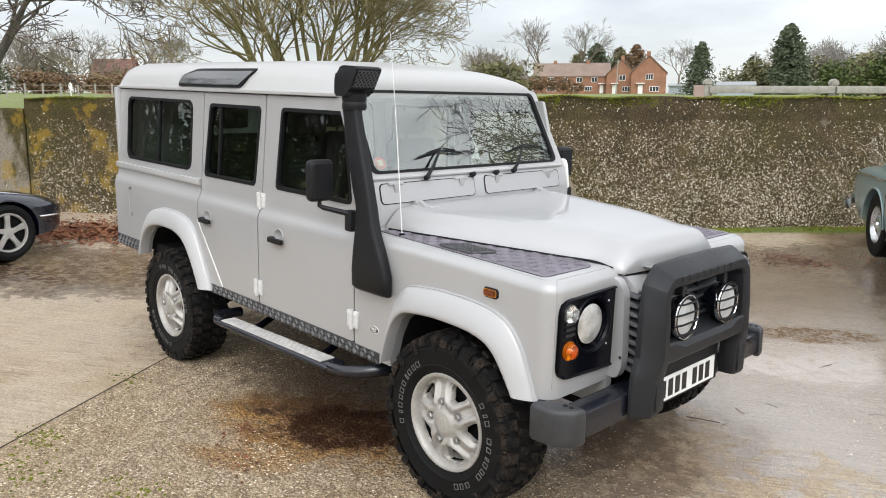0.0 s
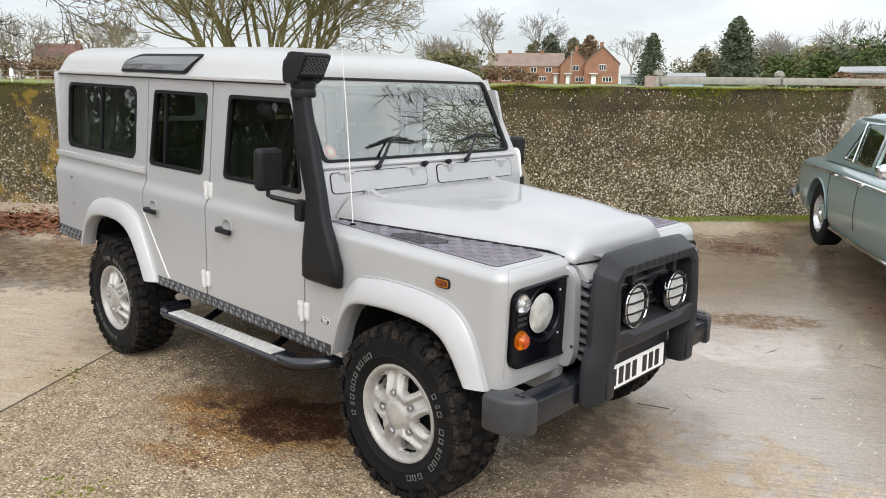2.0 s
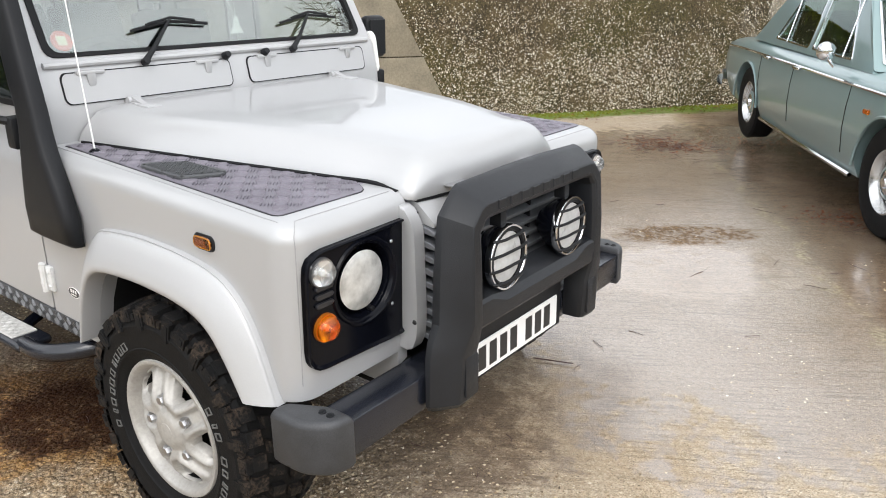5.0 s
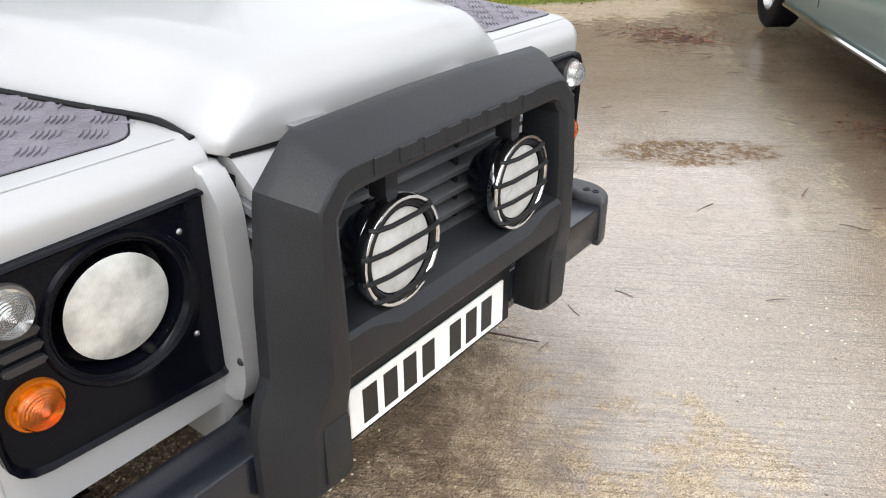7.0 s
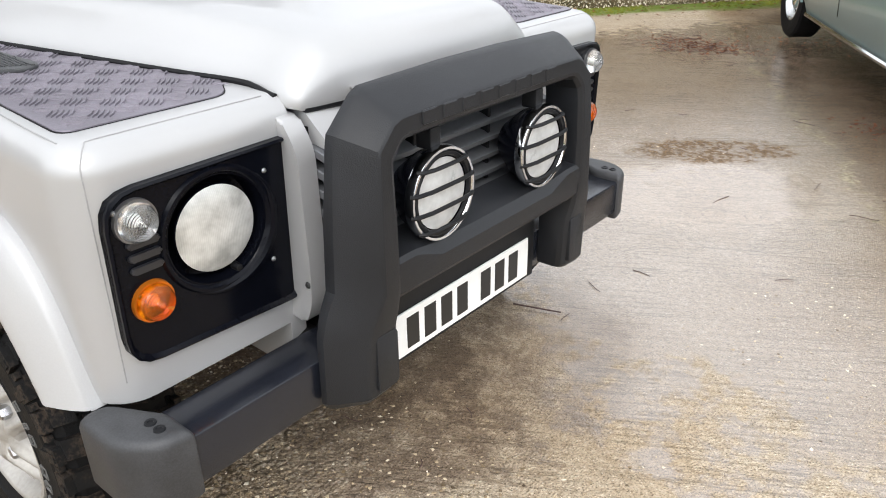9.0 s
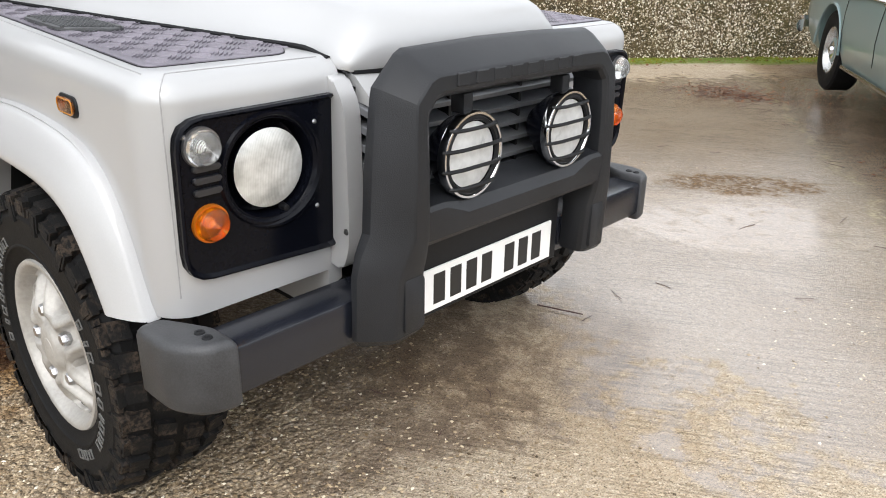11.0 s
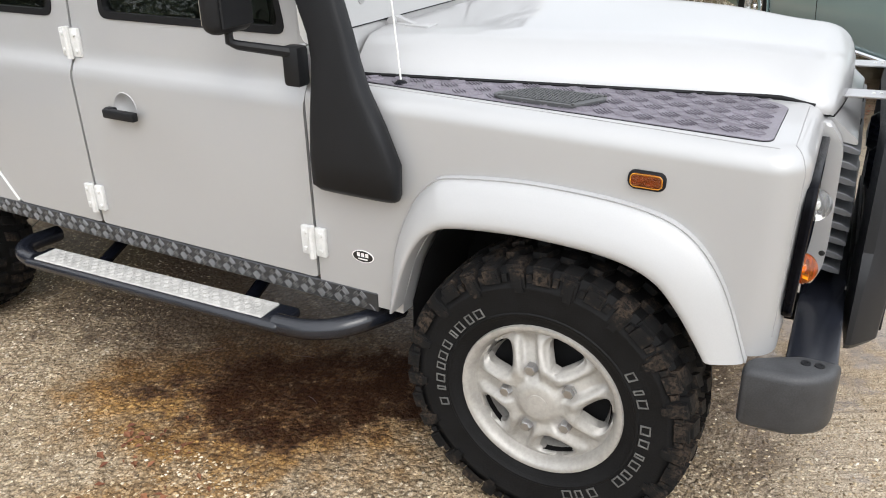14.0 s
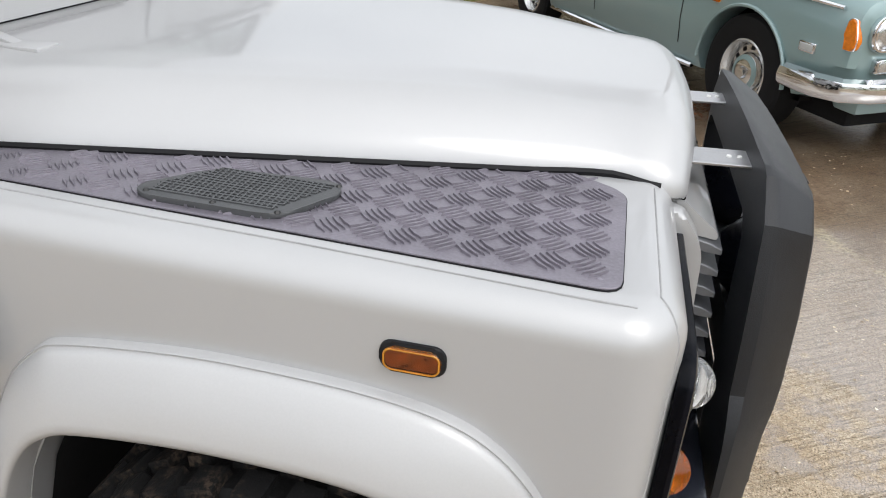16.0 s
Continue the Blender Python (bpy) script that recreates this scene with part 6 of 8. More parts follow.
    for k in range(5):
        a = turn + 2 * math.pi * k / 5
        m = C @ Matrix.Translation((0.095 * math.cos(a), 0.095 * math.sin(a), 0.092))
        bm = lathe(bmesh.new(), [(0, 0.034), (0.013, 0.034), (0.0165, 0.029), (0.0175, 0.010), (0.023, 0.009), (0.023, 0.0)], m, 6)
        part("wheel_nut", bm, STEEL, wh)
    part("barrel", lathe(bmesh.new(), [(0.1812, 0.02), (0.1812, 0.08)], C, 48), DARK, wh)
    part("brake_disc", lathe(bmesh.new(), [(0.0, 0.012), (0.179, 0.012), (0.179, 0.036), (0.0, 0.036)], C, 40), DARK, wh)
    bm = tube(bmesh.new(), [(x, s * 0.74, 0.388), (x, s * 0.0, 0.388)], 0.05, 10)
    part("axle", bm, DARK, wh)


for side in (-1, 1):
    body_side(side)
    wing(side)
    mirror(side)
    side_step(side)
    for axle_x, spin in ((-0.020, 0.0), (-2.818, 75.0)):
        wheel(side, axle_x, spin)
bonnet()
scuttle()
windscreen()
ornament()
roof()
shell()
snorkel()
bull_bar()
badge()
aerial()

# ---- the pale blue-green saloon ----
SAGE = mat("sage_blue_paint", (0.205, 0.290, 0.288), 0.30, 0.25, 0.05, 1.2, 400, 0, 0.8, rvary=0.05)
GREEN_GLASS = glass("green_tinted_glass", (0.60, 0.72, 0.66), 0.06)
WHITEWALL = mat("bright_trim_ring", (0.60, 0.60, 0.59), 0.22, 0.85, 0.08)
TAN = mat("dark_leather", (0.03, 0.025, 0.022), 0.6, 0, 0.3)


def road_wheel(parent, x, y, s, r, rim, rim_mat, style, width=0.20):
    C = Matrix.Translation((x, y, r)) @ Matrix.Rotation(radians(-90 * s), 4, "X")
    h = width / 2
    wh = part("wheel", lathe(bmesh.new(), [(0.0, -h * 0.3), (rim * 0.98, -h * 0.3), (rim, h * 0.7), (rim * 1.03, h * 0.86), (rim * 0.97, h * 0.9), (rim * 0.9, h * 0.6), (rim * 0.86, h * 0.35), (0.0, h * 0.35)], C, 36),
              rim_mat if style == "disc" else DARK, parent)
    part("tyre", lathe(bmesh.new(), [(rim * 0.99, -h), (rim + (r - rim) * 0.5, -h * 1.12), (r * 0.955, -h), (r, -h * 0.8), (r, h * 0.8), (r * 0.955, h), (rim + (r - rim) * 0.5, h * 1.12), (rim * 1.05, h * 0.95), (rim * 0.99, h * 0.6)], C, 48), RUBBER, wh)
    if style == "disc":
        part("hub_cap", lathe(bmesh.new(), [(0, h * 1.02), (rim * 0.16, h * 1.0), (rim * 0.20, h * 0.8), (rim * 0.40, h * 0.78), (rim * 0.56, h * 0.66), (rim * 0.6, h * 0.5), (rim * 0.62, h * 0.36)], C, 32), CHROME, wh, "domed chrome hub cap")
        part("trim_band", lathe(bmesh.new(), [(rim * 0.40, h * 0.80), (rim * 0.55, h * 0.69), (rim * 0.55, h * 0.66)], C, 32), SAGE, wh)
        for k in range(12):
            a = 2 * math.pi * k / 12
            m = C @ Matrix.Rotation(a, 4, "Z")
            bm = boxed(rim * 0.68, rim * 0.80, -0.016, 0.016, h * 0.345, h * 0.37)
            bm.transform(m)
            part("rim_slot", bm, DARK, wh)
        part("rim_ring", lathe(bmesh.new(), [(rim * 0.84, h * 0.40), (rim * 0.90, h * 0.78), (rim * 0.99, h * 0.96), (rim * 1.04, h * 0.92)], C, 36), WHITEWALL, wh)
    else:
        part("rim_lip", lathe(bmesh.new(), [(rim * 0.90, h * 0.5), (rim * 0.93, h * 0.92), (rim * 1.0, h * 0.98), (rim * 1.03, h * 0.9), (rim * 1.02, h * 0.4)], C, 36), rim_mat, wh)
        for k in range(5):
            a = 2 * math.pi * k / 5 + 0.3
            m = C @ Matrix.Rotation(a, 4, "Z")
            bm = bmesh.new()
            prism(bm, rounded([(0.03, -0.036), (0.10, -0.022), (rim * 0.93, -0.036), (rim * 0.93, 0.036), (0.10, 0.022), (0.03, 0.036)], 0.01, 2), "z", h * 0.5, h * 0.86, 0.008)
            bm.transform(m)
            part("spoke", bm, rim_mat, wh)
        part("hub", lathe(bmesh.new(), [(0, h * 0.92), (0.03, h * 0.92), (0.055, h * 0.85), (0.058, h * 0.5)], C, 20), rim_mat, wh)
    return wh


def body_loft(stations, half):
    """A car body lofted through cross-sections; half(x, w, top, low) gives the half outline from the sill up."""
    secs = []
    for st in stations:
        pts = half(*st)
        secs.append([Vector((st[0], -y, z)) for y, z in pts] + [Vector((st[0], y, z)) for y, z in reversed(pts)])
    return loft(bmesh.new(), secs)


def saloon():
    M = pose(1.975, 4.019, 0.05, 0, 1.28, -58.7) @ Matrix.Diagonal((1.051, 1.051, 1.051, 1))
    v = thing("saloon_car", "pale blue-green classic four-door saloon with chrome trim", "car", m=M)

    def half(x, w, top, low):
        return [(w * 0.80, low), (w * 0.93, low + 0.03), (w * 0.985, low + 0.16), (w, 0.56), (w * 0.995, 0.70), (w * 0.975, top - 0.085), (w * 0.945, top - 0.045), (w * 0.90, top - 0.022), (w * 0.80, top - 0.004), (w * 0.4, top + 0.012), (0.0, top + 0.016)]
    st = [(-4.28, 0.74, 0.80, 0.44), (-4.25, 0.79, 0.845, 0.38), (-4.15, 0.83, 0.88, 0.32), (-3.9, 0.865, 0.905, 0.28), (-3.4, 0.885, 0.925, 0.25), (-2.6, 0.898, 0.935, 0.235), (-1.6, 0.90, 0.94, 0.235),
          (-0.7, 0.90, 0.945, 0.235), (-0.1, 0.898, 0.95, 0.25), (0.3, 0.888, 0.948, 0.28), (0.55, 0.872, 0.938, 0.33), (0.68, 0.855, 0.925, 0.38), (0.75, 0.835, 0.905, 0.43), (0.775, 0.80, 0.87, 0.47)]
    bm = body_loft(st, half)
    cut = []
    for x in (0.0, -3.05):
        for s in (-1, 1):
            pts = [(x + 0.405 * math.cos(a), 0.335 + 0.405 * math.sin(a)) for a in [math.pi * 2 * k / 40 for k in range(40)]]
            cut.append(prism(bmesh.new(), pts, "y", s * 0.52, s * 1.0))
    body = part("body", carve(bm, *cut), SAGE, v, smooth=38)
    for x in (0.0, -3.05):
        for s in (-1, 1):
            road_wheel(v, x, s * 0.755, s, 0.345, 0.195, WHITEWALL, "disc", 0.205)
            part("arch_lip", tube(bmesh.new(), [(x + 0.405 * math.cos(a), s * 0.893, 0.335 + 0.405 * math.sin(a)) for a in [radians(3 + 174 * k / 24) for k in range(25)]], 0.012, 6), SAGE, body)
            bm = lathe(bmesh.new(), [(0.0, 0), (0.40, 0), (0.40, 0.20)], Matrix.Translation((x, s * 0.535, 0.335)) @ Matrix.Rotation(radians(-90 * s), 4, "X"), 24)
            for q in bm.verts:
                q.co.z = max(q.co.z, 0.27)
            part("wheel_housing", bm, DARK, body)
    # glasshouse
    def gy(z):
        return 0.790 - 0.30 * (z - 0.93)

    def on(s, out=0.0):
        return lambda x, z: (x, s * (gy(z) + out), z)
    side = rounded([(-0.55, 0.930), (-1.05, 1.385), (-1.30, 1.420), (-2.45, 1.420), (-2.72, 1.385), (-3.30, 0.930)], [0.0, 0.05, 0.05, 0.1, 0.1, 0.0])
    w1 = rounded([(-0.94, 0.975), (-1.24, 1.375), (-1.755, 1.385), (-1.735, 0.975)], 0.03)
    w2 = rounded([(-1.815, 0.975), (-1.83, 1.385), (-2.38, 1.375), (-2.68, 0.985)], 0.04)
    for s in (-1, 1):
        part("cab_side", skin(side, [w1, w2], [], on(s), (0, -s * 0.03, 0)), SAGE, body)
        for w, bars in ((w1, (-1.12,)), (w2, (-2.37,))):
            n = [(sum(p[0] for p in w) / len(w), sum(p[1] for p in w) / len(w))][0]
            inn = [(n[0] + (p[0] - n[0]) * 0.955, n[1] + (p[1] - n[1]) * 0.93) for p in w]
            part("window_trim", ring(w, inn, on(s, 0.006), (0, -s * 0.015, 0)), CHROME, body)
            part("side_glass", skin(inn, [], [], on(s, -0.008), (0, -s * 0.004, 0)), GREEN_GLASS, body)
            for x in bars:
                part("quarterlight_bar", tube(bmesh.new(), [(x + 0.01, s * (gy(0.98) + 0.002), 0.98), (x - 0.05, s * (gy(1.37) + 0.002), 1.375)], 0.008, 6), CHROME, body)
    def scr(x0, z0, x1, z1, y0, y1, nm):
        fn = lambda u, t: (x0 + (x1 - x0) * t, u * (y0 + (y1 - y0) * t), z0 + (z1 - z0) * t)
        out = rounded([(-1, 0), (1, 0), (1, 1), (-1, 1)], 0.04)
        ins = [(u * 0.93, 0.5 + (t - 0.5) * 0.84) for u, t in out]
        dx = -0.03 if x1 < x0 else 0.03
        part("screen_surround", ring(out, ins, fn, (dx, 0, -0.01)), SAGE, body)
        part("screen_trim", ring([(u * 1.0, t) for u, t in ins], [(u * 0.975, 0.5 + (t - 0.5) * 0.95) for u, t in ins], lambda u, t: Vector(fn(u, t)) + Vector((-dx * 0.25, 0, 0.003)), (dx, 0, -0.01)), CHROME, body)
        part(nm, skin([(u * 0.975, 0.5 + (t - 0.5) * 0.95) for u, t in ins], [], [], fn, (dx * 0.15, 0, 0)), GREEN_GLASS, body)
    scr(-0.55, 0.945, -1.10, 1.415, 0.785, 0.655, "windscreen")
    scr(-3.32, 0.935, -2.70, 1.405, 0.78, 0.655, "rear_screen")
    secs = []
    for x, w, z in ((-1.03, 0.60, 1.385), (-1.10, 0.655, 1.425), (-1.25, 0.655, 1.46), (-1.6, 0.655, 1.488), (-2.0, 0.655, 1.492), (-2.4, 0.655, 1.475), (-2.65, 0.655, 1.43), (-2.76, 0.61, 1.375)):
        secs.append([Vector((x, y * w, (1.385 + (z - 1.385) * k))) for y, k in ((-1, 0.0), (-1.0, 0.35), (-0.93, 0.72), (-0.8, 0.9), (-0.4, 1.0), (0.4, 1.0), (0.8, 0.9), (0.93, 0.72), (1, 0.35), (1.0, 0.0))])
    part("roof", loft(bmesh.new(), secs), SAGE, body, smooth=50)
    part("cabin", boxed(-3.0, -0.85, -0.70, 0.70, 0.62, 0.93, 0.03), TAN, body)
    for x in (-1.75, -2.6):
        for y in (-0.36, 0.36):
            part("seat_back", prism(bmesh.new(), [(x, 0.9), (x - 0.10, 1.22), (x - 0.2, 1.2), (x - 0.14, 0.9)], "y", y - 0.26, y + 0.26, 0.04), TAN, body)
    # bright trim and shut lines
    for s in (-1, 1):
        def flank(z):
            return 0.893 if z < 0.75 else 0.875
        part("waist_strip", tube(bmesh.new(), [(-4.20, s * 0.815, 0.80), (-3.9, s * 0.852, 0.818), (-3.4, s * 0.874, 0.838), (-2.6, s * 0.886, 0.848), (-1.6, s * 0.888, 0.854), (-0.7, s * 0.888, 0.858), (0.0, s * 0.885, 0.862), (0.45, s * 0.870, 0.855), (0.66, s * 0.852, 0.845)], 0.011, 6), CHROME, body)
        part("sill_strip", tube(bmesh.new(), [(-2.58, s * 0.862, 0.272), (-1.5, s * 0.868, 0.270), (-0.46, s * 0.866, 0.275)], 0.016, 6), CHROME, body)
        for x, z0, z1, lean in ((-0.62, 0.30, 0.90, 0.0), (-1.78, 0.30, 0.90, 0.0), (-2.62, 0.44, 0.90, -0.02)):
            pts = [(x + lean * k, s * (half(0, 0.9005, 0.94, 0.235)[2 + j][0] + 0.0015), half(0, 0.9, 0.94, 0.235)[2 + j][1]) for k, j in enumerate(range(0, 4))]
            part("shut_line", tube(bmesh.new(), pts, 0.003, 4), INK, body)
        for x in (-1.66, -2.46):
            part("door_handle", boxed(x - 0.09, x + 0.06, min(s * 0.885, s * 0.912), max(s * 0.885, s * 0.912), 0.825, 0.850, 0.008), CHROME, body)
        bm = lathe(bmesh.new(), [(0, 0.06), (0.035, 0.05), (0.06, 0.02), (0.066, -0.01), (0, -0.012)], face_to((-0.98, s * 0.945, 1.035), (0.97, s * 0.2, 0)), 18)
        tube(bm, [(-0.98, s * 0.94, 1.0), (-0.95, s * 0.89, 0.93)], 0.012, 6)
        part("door_mirror", bm, CHROME, body)
        part("wing_repeater", boxed(-0.32, -0.25, min(s * 0.893, s * 0.915), max(s * 0.893, s * 0.915), 0.715, 0.745, 0.008), AMBER_LENS, body)
        sm = part("side_marker", boxed(0.44, 0.56, min(s * 0.865, s * 0.886), max(s * 0.865, s * 0.886), 0.585, 0.645, 0.01), CHROME, body, "clear side marker in a chrome frame")
        part("marker_lens", boxed(0.452, 0.548, min(s * 0.880, s * 0.891), max(s * 0.880, s * 0.891), 0.595, 0.635, 0.006), mat_once("marker_grey", (0.45, 0.46, 0.45), 0.2, 0.3), sm)
        # lamps: paired headlamps, corner indicator, fog lamp
        lo, hi = sorted((s * 0.405, s * 0.775))
        pod = rrect(lo, hi, 0.640, 0.832, 0.088, 6)
        hl = part("headlamp_panel", prism(bmesh.new(), pod, "x", 0.70, 0.795, 0.006), SAGE, body)
        rim = rrect(lo + 0.010, hi - 0.010, 0.648, 0.824, 0.082, 6)
        part("pod_trim", tube(bmesh.new(), [(0.797, u, w) for u, w in rim + rim[:1]], 0.0085, 6), CHROME, hl)
        part("pod_recess", prism(bmesh.new(), rim, "x", 0.792, 0.7965), mat_once("pod_grey", (0.10, 0.12, 0.12), 0.4, 0.3), hl)
        for y in (0.503, 0.678):
            part("headlamp", dome(0.071, 0.020, (0.797, s * y, 0.734), (1, 0, 0), 24), mat_once("saloon_lamp_glass", (0.50, 0.50, 0.49), 0.16, 0.75, 0.35, 40, 160), hl)
            part("lamp_rim", lathe(bmesh.new(), [(0.069, 0.002), (0.074, 0.014), (0.082, 0.010), (0.084, -0.004)], face_to((0.797, s * y, 0.734), (1, 0, 0)), 28), CHROME, hl)
        box_pts = rounded([(0.690, 0.648), (0.765, 0.648), (0.772, 0.700), (0.742, 0.800), (0.700, 0.800), (0.684, 0.700)], 0.014)
        y0, y1 = sorted((s * 0.79, s * 0.846))
        ci = part("corner_indicator", prism(bmesh.new(), box_pts, "y", y0, y1, 0.010, 3), mat_once("amber_plastic", (0.62, 0.17, 0.012), 0.12, 0, 0.3, 60, 200), body, "upright amber corner indicator")
        part("indicator_trim", tube(bmesh.new(), [(u, s * 0.836, w) for u, w in box_pts + box_pts[:1]], 0.006, 6), CHROME, ci)
        fog = rrect(*sorted((s * 0.515, s * 0.705)), 0.530, 0.610, 0.020, 4)
        fl = part("fog_lamp", prism(bmesh.new(), fog, "x", 0.76, 0.815, 0.008), CHROME, body, "rectangular clear fog lamp")
        part("fog_glass", prism(bmesh.new(), rrect(*sorted((s * 0.527, s * 0.693)), 0.541, 0.599, 0.014, 4), "x", 0.812, 0.820, 0.004), mat_once("saloon_lamp_glass", (0.50, 0.50, 0.49), 0.16, 0.75, 0.35, 40, 160), fl)
    def bumper(xc, d, nm):
        prof = [(0.0, 0.40), (0.03, 0.395), (0.055, 0.42), (0.062, 0.46), (0.05, 0.50), (0.0, 0.515)]
        path = [(-0.42 * d, 0.90, 0), (-0.18 * d, 0.905, 0), (-0.05 * d, 0.86, 0.5), (0.0, 0.74, 1), (0.045 * d, 0.3, 1), (0.05 * d, 0, 1)]
        path = path + [(a, -b, c) for a, b, c in reversed(path[:-1])]
        secs = []
        for i, (dx, y, c) in enumerate(path):
            sgn = 1 if y > 0 else -1 if y < 0 else 0
            secs.append([Vector((xc + dx + d * p * (c if c else 0.05), y + sgn * p * (1 - c), z)) for p, z in prof])
        b = part(nm, loft(bmesh.new(), secs), CHROME, body, "polished chrome bumper", smooth=50)
        for y in (-0.41, 0.41):
            part("overrider", prism(bmesh.new(), rounded([(xc + 0.02 * d, 0.36), (xc + 0.12 * d, 0.40), (xc + 0.13 * d, 0.53), (xc + 0.06 * d, 0.58), (xc + 0.0, 0.52)], 0.02), "y", y - 0.035, y + 0.035, 0.012), CHROME, b)
    bumper(0.83, 1, "front_bumper")
    bumper(-4.36, -1, "rear_bumper")
    # dark block added for the shade under the body; it hides the far wheels
    part("undertray", boxed(-3.9, 0.66, -0.64, 0.64, 0.19, 0.42, 0.03), DARK, body)
    part("valance", boxed(0.60, 0.78, -0.72, 0.72, 0.30, 0.46, 0.03), SAGE, body)
    gr = part("radiator_shell", prism(bmesh.new(), rounded([(-0.345, 0.44), (0.345, 0.44), (0.345, 0.955), (0.0, 1.0), (-0.345, 0.955)], 0.015), "x", 0.76, 0.90, 0.012), CHROME, body, "upright chrome radiator shell")
    part("radiator_dark", boxed(0.895, 0.903, -0.315, 0.315, 0.47, 0.93), DARK, gr)
    for k in range(25):
        y = -0.303 + k * 0.02525
        part("radiator_vane", boxed(0.90, 0.918, y - 0.0055, y + 0.0055, 0.47, 0.93, 0.003, 1), CHROME, gr)
    np_ = part("number_plate", boxed(0.945, 0.955, -0.33, 0.33, 0.36, 0.47, 0.003, 1), INK, body, "black number plate with plain pale bars")
    for k in range(6):
        y = -0.255 + k * 0.085 + (0.05 if k > 2 else 0)
        part("plate_bar", boxed(0.955, 0.957, y - 0.02, y + 0.02, 0.38, 0.45), WHITE, np_)
    part("tail_lamp", boxed(-4.295, -4.26, -0.76, -0.66, 0.58, 0.76, 0.015), mat_once("tail_red", (0.4, 0.02, 0.02), 0.2), body)


saloon()


# ---- the dark blue coupe ----
def coupe():
    NAVY = mat("navy_paint", (0.008, 0.011, 0.022), 0.14, 0.1, 0.1, 2, 300, 0, 1.0, rvary=0.03)
    v = thing("coupe_car", "dark navy two-door coupe with five-spoke silver wheels", "car", m=pose(-7.86, -1.06, 0.085, 0, 0, 106.4))

    def half(x, w, top, low):
        return [(w * 0.82, low), (w * 0.95, low + 0.04), (w * 0.99, 0.42), (w, 0.55), (w * 0.97, top - 0.075), (w * 0.92, top - 0.03), (w * 0.80, top), (w * 0.4, top + 0.02), (0, top + 0.025)]
    st = [(-3.45, 0.70, 0.74, 0.40), (-3.40, 0.76, 0.80, 0.30), (-3.1, 0.82, 0.86, 0.22), (-2.5, 0.86, 0.88, 0.20), (-1.5, 0.865, 0.86, 0.19), (-0.6, 0.865, 0.82, 0.19), (0.0, 0.86, 0.76, 0.19),
          (0.35, 0.845, 0.71, 0.20), (0.55, 0.81, 0.66, 0.22), (0.68, 0.74, 0.60, 0.24), (0.74, 0.64, 0.54, 0.28)]
    cut = []
    for x in (0.0, -2.5):
        for s in (-1, 1):
            cut.append(prism(bmesh.new(), [(x + 0.355 * math.cos(a), 0.31 + 0.355 * math.sin(a)) for a in [math.pi * 2 * k / 36 for k in range(36)]], "y", s * 0.5, s * 1.0))
    body = part("body", carve(body_loft(st, half), *cut), NAVY, v, smooth=40)
    secs = []
    for x, w, z in ((-0.45, 0.70, 0.80), (-1.0, 0.64, 1.14), (-1.25, 0.61, 1.22), (-1.8, 0.60, 1.24), (-2.2, 0.60, 1.17), (-2.85, 0.66, 0.86)):
        secs.append([Vector((x, y * w * (1.1 if k == 0 else 1), 0.78 + (z - 0.78) * k)) for y, k in ((-1.08, 0.0), (-1.0, 0.75), (-0.8, 0.97), (0, 1.02), (0.8, 0.97), (1.0, 0.75), (1.08, 0.0))])
    part("cabin_glass", loft(bmesh.new(), secs), mat_once("black_glass", (0.01, 0.011, 0.012), 0.05), body)
    secs = []
    for x, w, z in ((-1.05, 0.60, 1.165), (-1.25, 0.60, 1.235), (-1.8, 0.59, 1.255), (-2.2, 0.59, 1.185)):
        secs.append([Vector((x, y * w, 1.15 + (z - 1.15) * k)) for y, k in ((-1, 0.3), (-0.8, 0.9), (0, 1.05), (0.8, 0.9), (1, 0.3))])
    part("roof", loft(bmesh.new(), secs), NAVY, body)
    for x in (0.0, -2.5):
        for s in (-1, 1):
            road_wheel(v, x, s * 0.735, s, 0.312, 0.215, ALLOY, "spoke", 0.20)
            part("wheel_housing", lathe(bmesh.new(), [(0.0, 0), (0.35, 0), (0.35, 0.2)], Matrix.Translation((x, s * 0.52, 0.31)) @ Matrix.Rotation(radians(-90 * s), 4, "X"), 24), DARK, body)
    for s in (-1, 1):
        part("bumper_strip", tube(bmesh.new(), [(0.36, s * 0.846, 0.455), (0.55, s * 0.81, 0.452), (0.68, s * 0.735, 0.448)], 0.011, 6), CHROME, body)
        part("headlamp", boxed(0.60, 0.70, min(s * 0.42, s * 0.64), max(s * 0.42, s * 0.64), 0.47, 0.56, 0.02), REFLECTOR, body)


coupe()

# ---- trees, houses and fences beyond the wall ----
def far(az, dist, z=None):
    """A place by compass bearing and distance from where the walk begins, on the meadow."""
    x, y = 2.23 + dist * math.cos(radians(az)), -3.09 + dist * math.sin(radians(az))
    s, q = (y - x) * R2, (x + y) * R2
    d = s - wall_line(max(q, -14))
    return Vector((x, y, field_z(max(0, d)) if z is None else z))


def twig_mesh(segs, sides):
    """Tapered prisms for a list of (start, end, radius, radius)."""
    verts, faces = [], []
    for a, b, r0, r1 in segs:
        d = (b - a).normalized()
        u = d.orthogonal().normalized()
        w = d.cross(u)
        base = len(verts)
        for p, r in ((a, r0), (b, r1)):
            for k in range(sides):
                t = 2 * math.pi * k / sides
                verts.append(p + u * (r * math.cos(t)) + w * (r * math.sin(t)))
        for k in range(sides):
            faces.append((base + k, base + (k + 1) % sides, base + sides + (k + 1) % sides, base + sides + k))
    me = bpy.data.meshes.new("branches")
    me.from_pydata([tuple(v) for v in verts], [], faces)
    me.polygons.foreach_set("use_smooth", [True] * len(faces))
    return me


